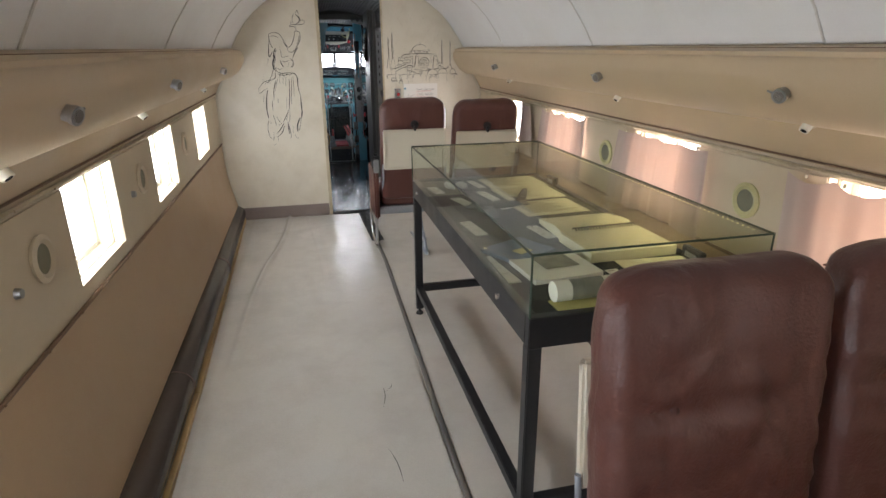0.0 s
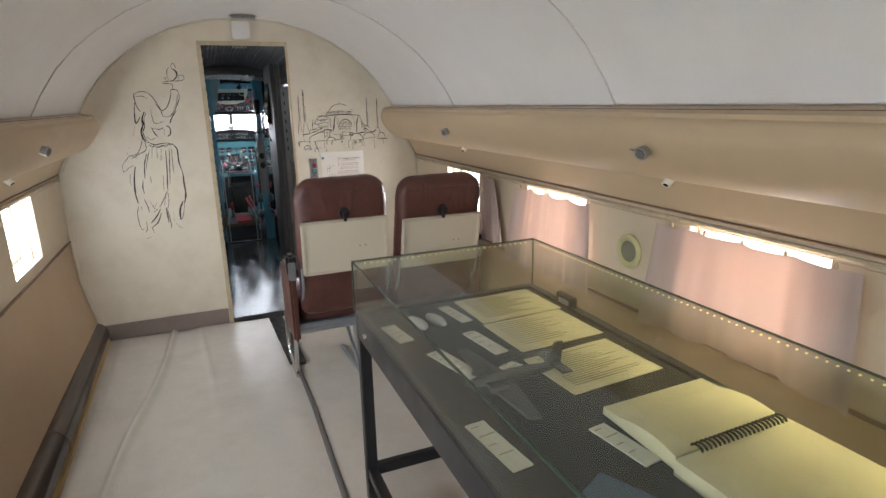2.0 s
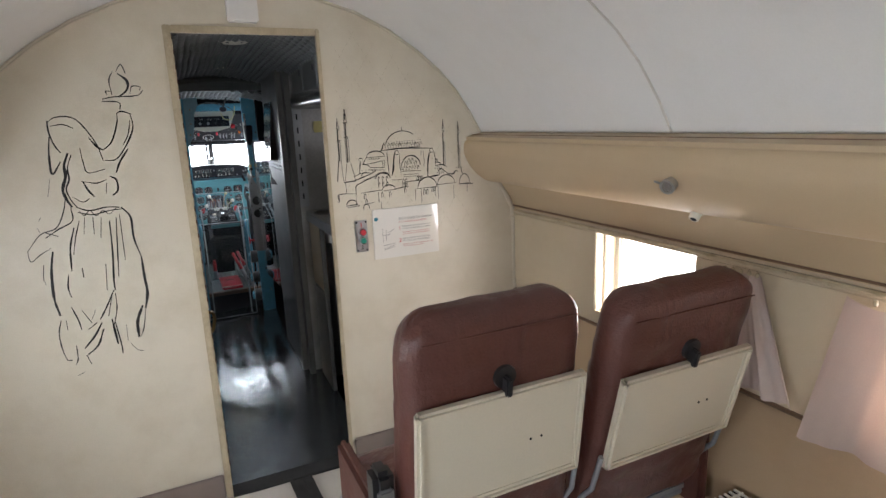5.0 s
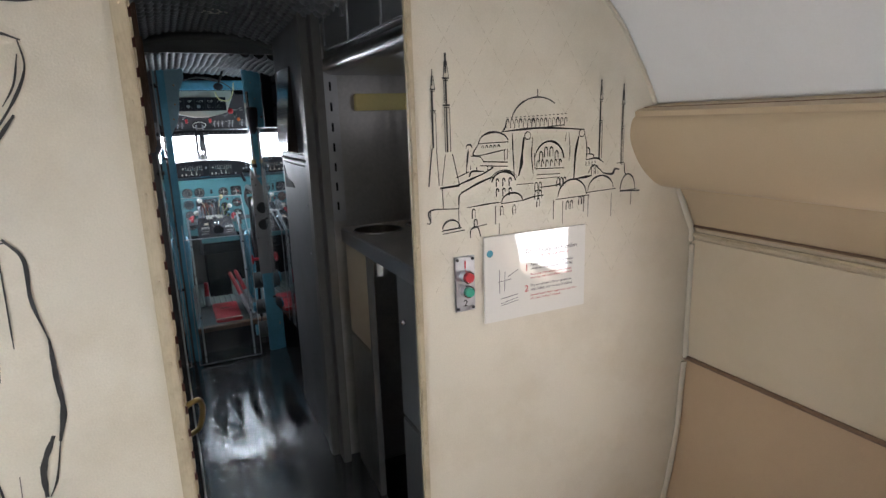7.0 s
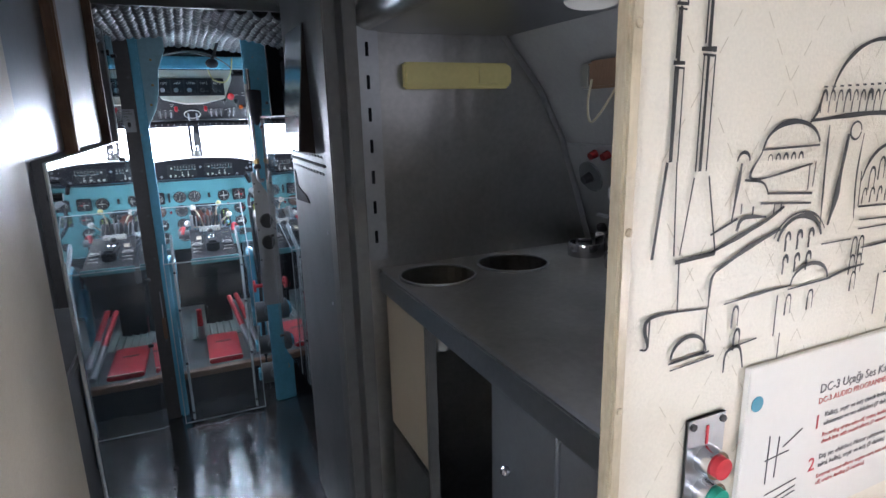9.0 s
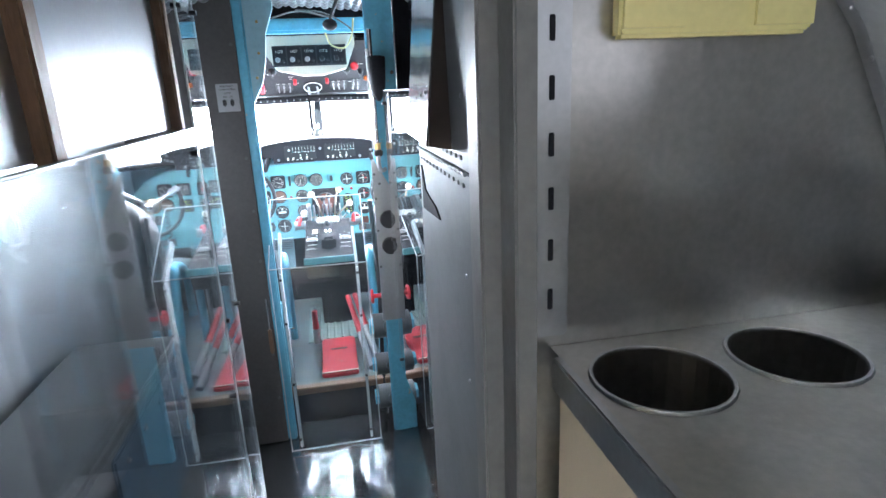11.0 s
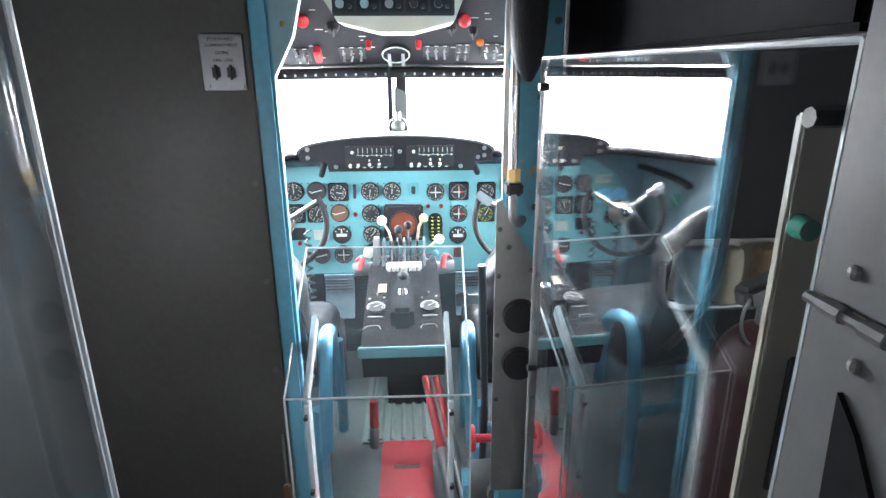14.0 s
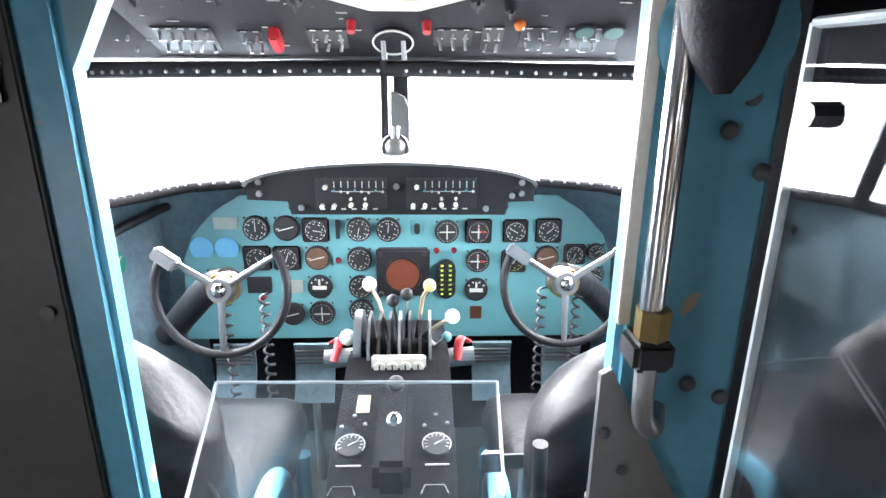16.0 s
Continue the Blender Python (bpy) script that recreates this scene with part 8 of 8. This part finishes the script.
part("plate", rod((0.255, 7.599, 1.36), (0.255, 7.592, 1.36), 0.045, None, 24), BLUE, lamp, smooth=40)
part("hood", sweep(curve([(0.238, 7.572, 1.47), (0.236, 7.565, 1.42), (0.236, 7.56, 1.36), (0.238, 7.558, 1.325)], 4), lambda t: 0.005 + 0.026 * (1 - t ** 3), 18), CRINKLE, lamp, smooth=40)
part("bracket", box(0.22, 0.26, 7.565, 7.60, 1.44, 1.465, 0.004), BLACK, lamp)

# switch plate on the left bulkhead
t = thing("switch_plate", (-0.268, NOSE, 1.31), "aluminium forward compartment switch plate with two toggles", "switch")
part("plate", box(-0.305, -0.232, NOSE - 0.004, NOSE - 0.001, 1.312, 1.405, 0.002), STEEL, t)
words("FORWARD", 0.009, pose(-0.268, NOSE - 0.0045, 1.396) @ FACING, INK, t, depth=0.0002)
words("COMPARTMENT", 0.0075, pose(-0.268, NOSE - 0.0045, 1.386) @ FACING, INK, t, depth=0.0002)
words("DOME", 0.008, pose(-0.268, NOSE - 0.0045, 1.374) @ FACING, INK, t, depth=0.0002)
words("ON   ON", 0.008, pose(-0.268, NOSE - 0.0045, 1.362) @ FACING, INK, t, depth=0.0002)
for x in (-0.281, -0.256):
    part("toggle", box(x - 0.006, x + 0.006, NOSE - 0.012, NOSE - 0.003, 1.330, 1.355, 0.004), BLACK, t)
for x in (-0.297, -0.24):
    for z in (1.32, 1.398):
        part("screw", rod((x, NOSE - 0.003, z), (x, NOSE - 0.007, z), 0.004, None, 8), STEEL, t)
t = thing("door_latch", (-0.235, NOSE, 0.42), "dark iron latch with a thin rod", "latch")
part("rod", rod((-0.236, NOSE - 0.006, 0.42), (-0.236, NOSE - 0.006, 0.62), 0.003, None, 6), STEEL, t)
part("handle", box(-0.243, -0.228, NOSE - 0.02, NOSE - 0.001, 0.40, 0.50, 0.004), WOODBROWN, t)

# ---- clear barrier in the doorway ----
bar = thing("acrylic_barrier", (-0.02, 7.6, 0.0), "bent clear acrylic barrier closing the cockpit doorway", "barrier")
part("lower_sheet", box(-0.20, 0.148, 7.548, 7.553, 0.012, 0.76), BARRIER, bar).visible_shadow = False
bm = bmesh.new()
v = [bm.verts.new(p) for p in ((-0.20, 7.55, 0.762), (0.148, 7.55, 0.758), (0.158, 7.86, 0.955), (-0.196, 7.86, 0.96))]
bm.faces.new(v)
bm.normal_update()
bmesh.ops.solidify(bm, geom=bm.faces[:], thickness=0.005)
part("sloping_sheet", bm, BARRIER, bar).visible_shadow = False
AEDGE = material("bright_acrylic_edge", (0.52, 0.56, 0.57), 0.25, vary=0.05, bump=0)
for p, q in (((-0.20, 7.55, 0.012), (-0.20, 7.55, 0.76)), ((0.148, 7.55, 0.012), (0.148, 7.55, 0.76)), ((-0.20, 7.55, 0.762), (0.148, 7.55, 0.758)), ((-0.20, 7.55, 0.762), (-0.196, 7.86, 0.96)), ((0.148, 7.55, 0.758), (0.158, 7.86, 0.955)), ((-0.196, 7.86, 0.96), (0.158, 7.86, 0.955)), ((-0.20, 7.55, 0.014), (0.148, 7.55, 0.014))):
    part("edge", rod(p, q, 0.0023, None, 6), AEDGE, bar)
for x in (-0.163, 0.112):
    st = part("support_strip", box(x - 0.005, x + 0.005, 7.556, 7.59, 0.02, 0.74, 0.002), AEDGE, bar)
    part("support_strip", moved(box(-0.005, 0.005, 0.0, 0.19, -0.034, -0.003, 0.002), pose(x, 7.552, 0.76, 32.5)), AEDGE, bar)
    for z in (0.06, 0.3, 0.55, 0.72):
        part("screw", rod((x, 7.546, z), (x, 7.555, z), 0.005, None, 8), BLACK, st)

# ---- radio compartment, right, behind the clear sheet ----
# the bay's deep shade is put into the black of rack and walls
rc = thing("radio_rack", (0.7, 7.3, 1.36), "radio equipment rack, its deep shade put into the black colour", "radio rack")
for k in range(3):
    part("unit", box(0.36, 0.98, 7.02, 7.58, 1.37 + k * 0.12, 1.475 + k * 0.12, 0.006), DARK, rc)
setting("compartment_back", box(0.31, 1.05, 7.60, 7.63, 0.0, 1.75), DARK, "rear face of the cockpit bulkhead, blackened for the bay's shade", None, "wall")
setting("compartment_side", box(0.33, 1.05, 6.886, 6.90, 0.0, 1.75), DARK, "metal partition of the radio compartment, blackened for its shade", None, "wall")
bay = thing("bay_window", (0.62, 7.592, 0.92), "small bright opening in the bay wall with a bent lower rim", "window", kind="structure")
# white card painted in for the daylight behind the opening
part("daylit_pane", plate([(0.525, 0.925), (0.735, 0.925), (0.735, 1.03), (0.715, 1.042), (0.56, 1.042), (0.53, 1.01)], 7.590, 7.594), CARD, bay)
part("rim", sweep(curve([(0.505, 7.58, 1.0), (0.512, 7.58, 0.935), (0.54, 7.58, 0.915), (0.64, 7.58, 0.912), (0.74, 7.58, 0.92)], 6), 0.007, 8), STEEL, bay, smooth=60)
t = thing("padded_lining", (0.58, 7.585, 0.925), "quilted pale blue and white padding in the bay opening", "padding", "bay padding")
part("pad", soft_box(0.53, 0.60, 7.555, 7.588, 0.925, 1.035, 0.014, 0.01, 6), material("pale_blue_pad", (0.34, 0.5, 0.56), 0.6, vary=0.2, stain=6, bump=0.3), t, smooth=60)
part("edge_roll", soft_box(0.60, 0.645, 7.55, 7.588, 0.925, 1.035, 0.014, 0.008, 6), material("stained_white_pad", (0.62, 0.58, 0.44), 0.7, vary=0.2, stain=12, bump=0.3), t, "stained white edge", 60)
t = thing("padded_lining", (0.70, 7.588, 0.925), "tan fibrous torn lining with loose threads", "padding", "bay padding")
part("pad", crumpled(soft_box(0.672, 0.725, 7.55, 7.588, 0.93, 1.035, 0.012, 0.008, 8), 0.012, 3), material("tan_fibre", (0.36, 0.24, 0.12), 0.9, vary=0.4, grain=180, stain=16, bump=0.8), t, smooth=60)
t = thing("quilted_panel", (0.84, 7.50, 0.6), "quilted blue-grey insulation panel on the bay wall", "panel")
def quilted_face(u, v):
    x, z = 0.745 + 0.29 * u, 0.55 + 0.58 * v
    puff = min(abs(math.sin(math.pi * (x + z) / 0.07)), abs(math.sin(math.pi * (x - z) / 0.07))) ** 0.6
    return x, 7.575 - 0.05 * u - 0.012 * puff, z
part("padding", sheet(quilted_face, 60, 110), material("quilt_blue_grey", (0.22, 0.28, 0.30), 0.5, vary=0.15, grain=200, stain=5, bump=0.2), t, smooth=70)
t = thing("fire_extinguisher", (0.575, 7.36, 0.27), "dark red fire extinguisher with a grey valve head", "extinguisher")
bm = rod((0.575, 7.36, 0.285), (0.575, 7.36, 0.90), 0.072, None, 24)
ball((0.575, 7.36, 0.90), 0.072, (1, 1, 1.15), bm, 24)
part("bottle", bm, material("dark_red_bottle", (0.04, 0.007, 0.008), 0.45, vary=0.2, bump=0.05), t, smooth=40)
part("neck", rod((0.575, 7.36, 0.965), (0.575, 7.36, 1.03), 0.02, None, 14), STEEL, t, smooth=40)
part("valve_head", moved(box(-0.055, 0.045, -0.018, 0.018, -0.018, 0.018, 0.008), pose(0.565, 7.355, 1.045, 0, -18, 10)), GREY, t, smooth=40)
for dx, dz in ((0.04, 0.035), (0.055, 0.0), (0.05, -0.03)):
    part("knob", ball((0.575 + dx, 7.35, 1.045 + dz), 0.016, (1, 1, 1), None, 10), GREY, t, smooth=60)
part("pull_ring", sweep([(0.545 + 0.03 * math.cos(k * math.tau / 20), 7.335, 1.0 + 0.045 * math.sin(k * math.tau / 20)) for k in range(20)], 0.003, 6, closed=True, up=(0, 1, 0)), STEEL, t, smooth=60)
part("stand", box(0.35, 1.0, 7.1, 7.58, 0.255, 0.285, 0.003), GREY, t)
t = thing("hose", (0.56, 7.52, 0.88), "black rubber hose hanging in a loop", "hose")
part("tube", sweep(curve([(0.60, 7.55, 1.2), (0.592, 7.54, 1.04), (0.575, 7.53, 0.96), (0.535, 7.52, 0.90), (0.49, 7.50, 0.87)], 8), 0.0075, 8), RUBBER, t, smooth=60)
# equipment panel standing in the bay
t = thing("radio_set", (0.53, 7.2, 0.285), "worn cream equipment panel, its recesses painted as dark plates", "radio")
part("face", box(0.452, 0.66, 7.19, 7.205, 0.285, 1.30, 0.003), TRAY, t)
for z0, z1 in ((0.62, 0.80), (0.83, 1.02), (0.4, 0.58)):
    # raised dark plates stand in for the shaded hollows
    part("recess", box(0.485, 0.64, 7.186, 7.1915, z0, z1, 0.004), CRINKLE, t, "dark plate for the shade in a hollow")
part("knob", rod((0.468, 7.19, 1.18), (0.468, 7.17, 1.18), 0.014, 0.012, 14), GREEN, t, "green knob", 40)

# fittings on the cockpit's left wall
t = thing("wall_badge", (-0.752, 8.69, 0.80), "green oval plate with a pale line on the padded wall", "plate")
turned = pose(-0.75, 8.69, 0.835, 0, 0, 40)
bm = rod((0, 0.006, 0), (0, -0.004, 0), 0.026, 0.024, 24)
part("plate", moved(bm, turned @ Matrix.Diagonal((0.8, 1, 1.3, 1))), GREEN, t, smooth=40)
part("line", moved(box(-0.002, 0.002, -0.0052, -0.0042, -0.02, 0.02), turned @ pose(0, 0, 0, 0, 30, 0)), MARK, t)
t = thing("grab_handle", (-0.72, 8.8, 0.9), "black leather-covered grab handle below the window", "handle")
part("grip", sweep(curve([(-0.765, 8.64, 0.905), (-0.735, 8.70, 0.925), (-0.70, 8.78, 0.94), (-0.685, 8.86, 0.945), (-0.69, 8.90, 0.94)], 6), 0.013, 10), SEATBLACK, t, smooth=60)
for x, y, z in ((-0.77, 8.645, 0.90), (-0.70, 8.905, 0.94)):
    part("mount", ball((x, y, z), 0.016, (1, 1, 1), None, 10), CRINKLE, t, smooth=60)
# screws on the blue door post beside the sight tube
t = thing("post_screw", (0.295, 7.597, 1.272), "dark domed screw in the blue door post", "screw", "screws in the blue post")
part("head", ball((0.295, 7.598, 1.272), 0.0065, (1, 0.6, 1), None, 10), GREY, t, smooth=60)
for x, z in ((0.293, 1.096), (0.266, 1.108), (0.268, 1.30), (0.28, 1.322), (0.282, 1.355), (0.292, 1.42), (0.246, 1.41)):
    copy_thing(t, pose(x, 7.597, z))

# lamp and loose cables under the cockpit's padded roof
t = thing("dome_lamp", (0.10, 7.85, 1.60), "small black swivel lamp under the padded cockpit roof", "lamp")
part("head", ball((0.10, 7.85, 1.605), 0.024, (1.2, 1, 0.9), None, 14), CRINKLE, t, smooth=60)
part("arm", rod((0.10, 7.85, 1.615), (0.135, 7.86, 1.70), 0.007, None, 8), BLACK, t)
part("plate", rod((0.135, 7.86, 1.695), (0.135, 7.86, 1.708), 0.026, None, 16), GREY, t, smooth=40)
CABLES = (((-0.30, 1.60), (-0.18, 1.61), (-0.02, 1.655), (0.10, 1.635)), ((-0.02, 1.66), (0.08, 1.65), (0.17, 1.60), (0.19, 1.56)), ((0.08, 1.58), (0.10, 1.535), (0.15, 1.525), (0.18, 1.57), (0.19, 1.63)))
for k, pts in enumerate(CABLES):
    t = thing("cable", (pts[0][0], 7.86, pts[0][1]), ("thin grey cable slung under the padded roof", "loose yellow cable loop under the roof")[k == 2], "cable", "roof cables")
    part("wire", sweep(curve([(x, 7.86 + 0.02 * math.sin(9 * x), z) for x, z in pts], 8), 0.0032, 6, up=(0, 1, 0)), YELLOW if k == 2 else GREY, t, smooth=60)
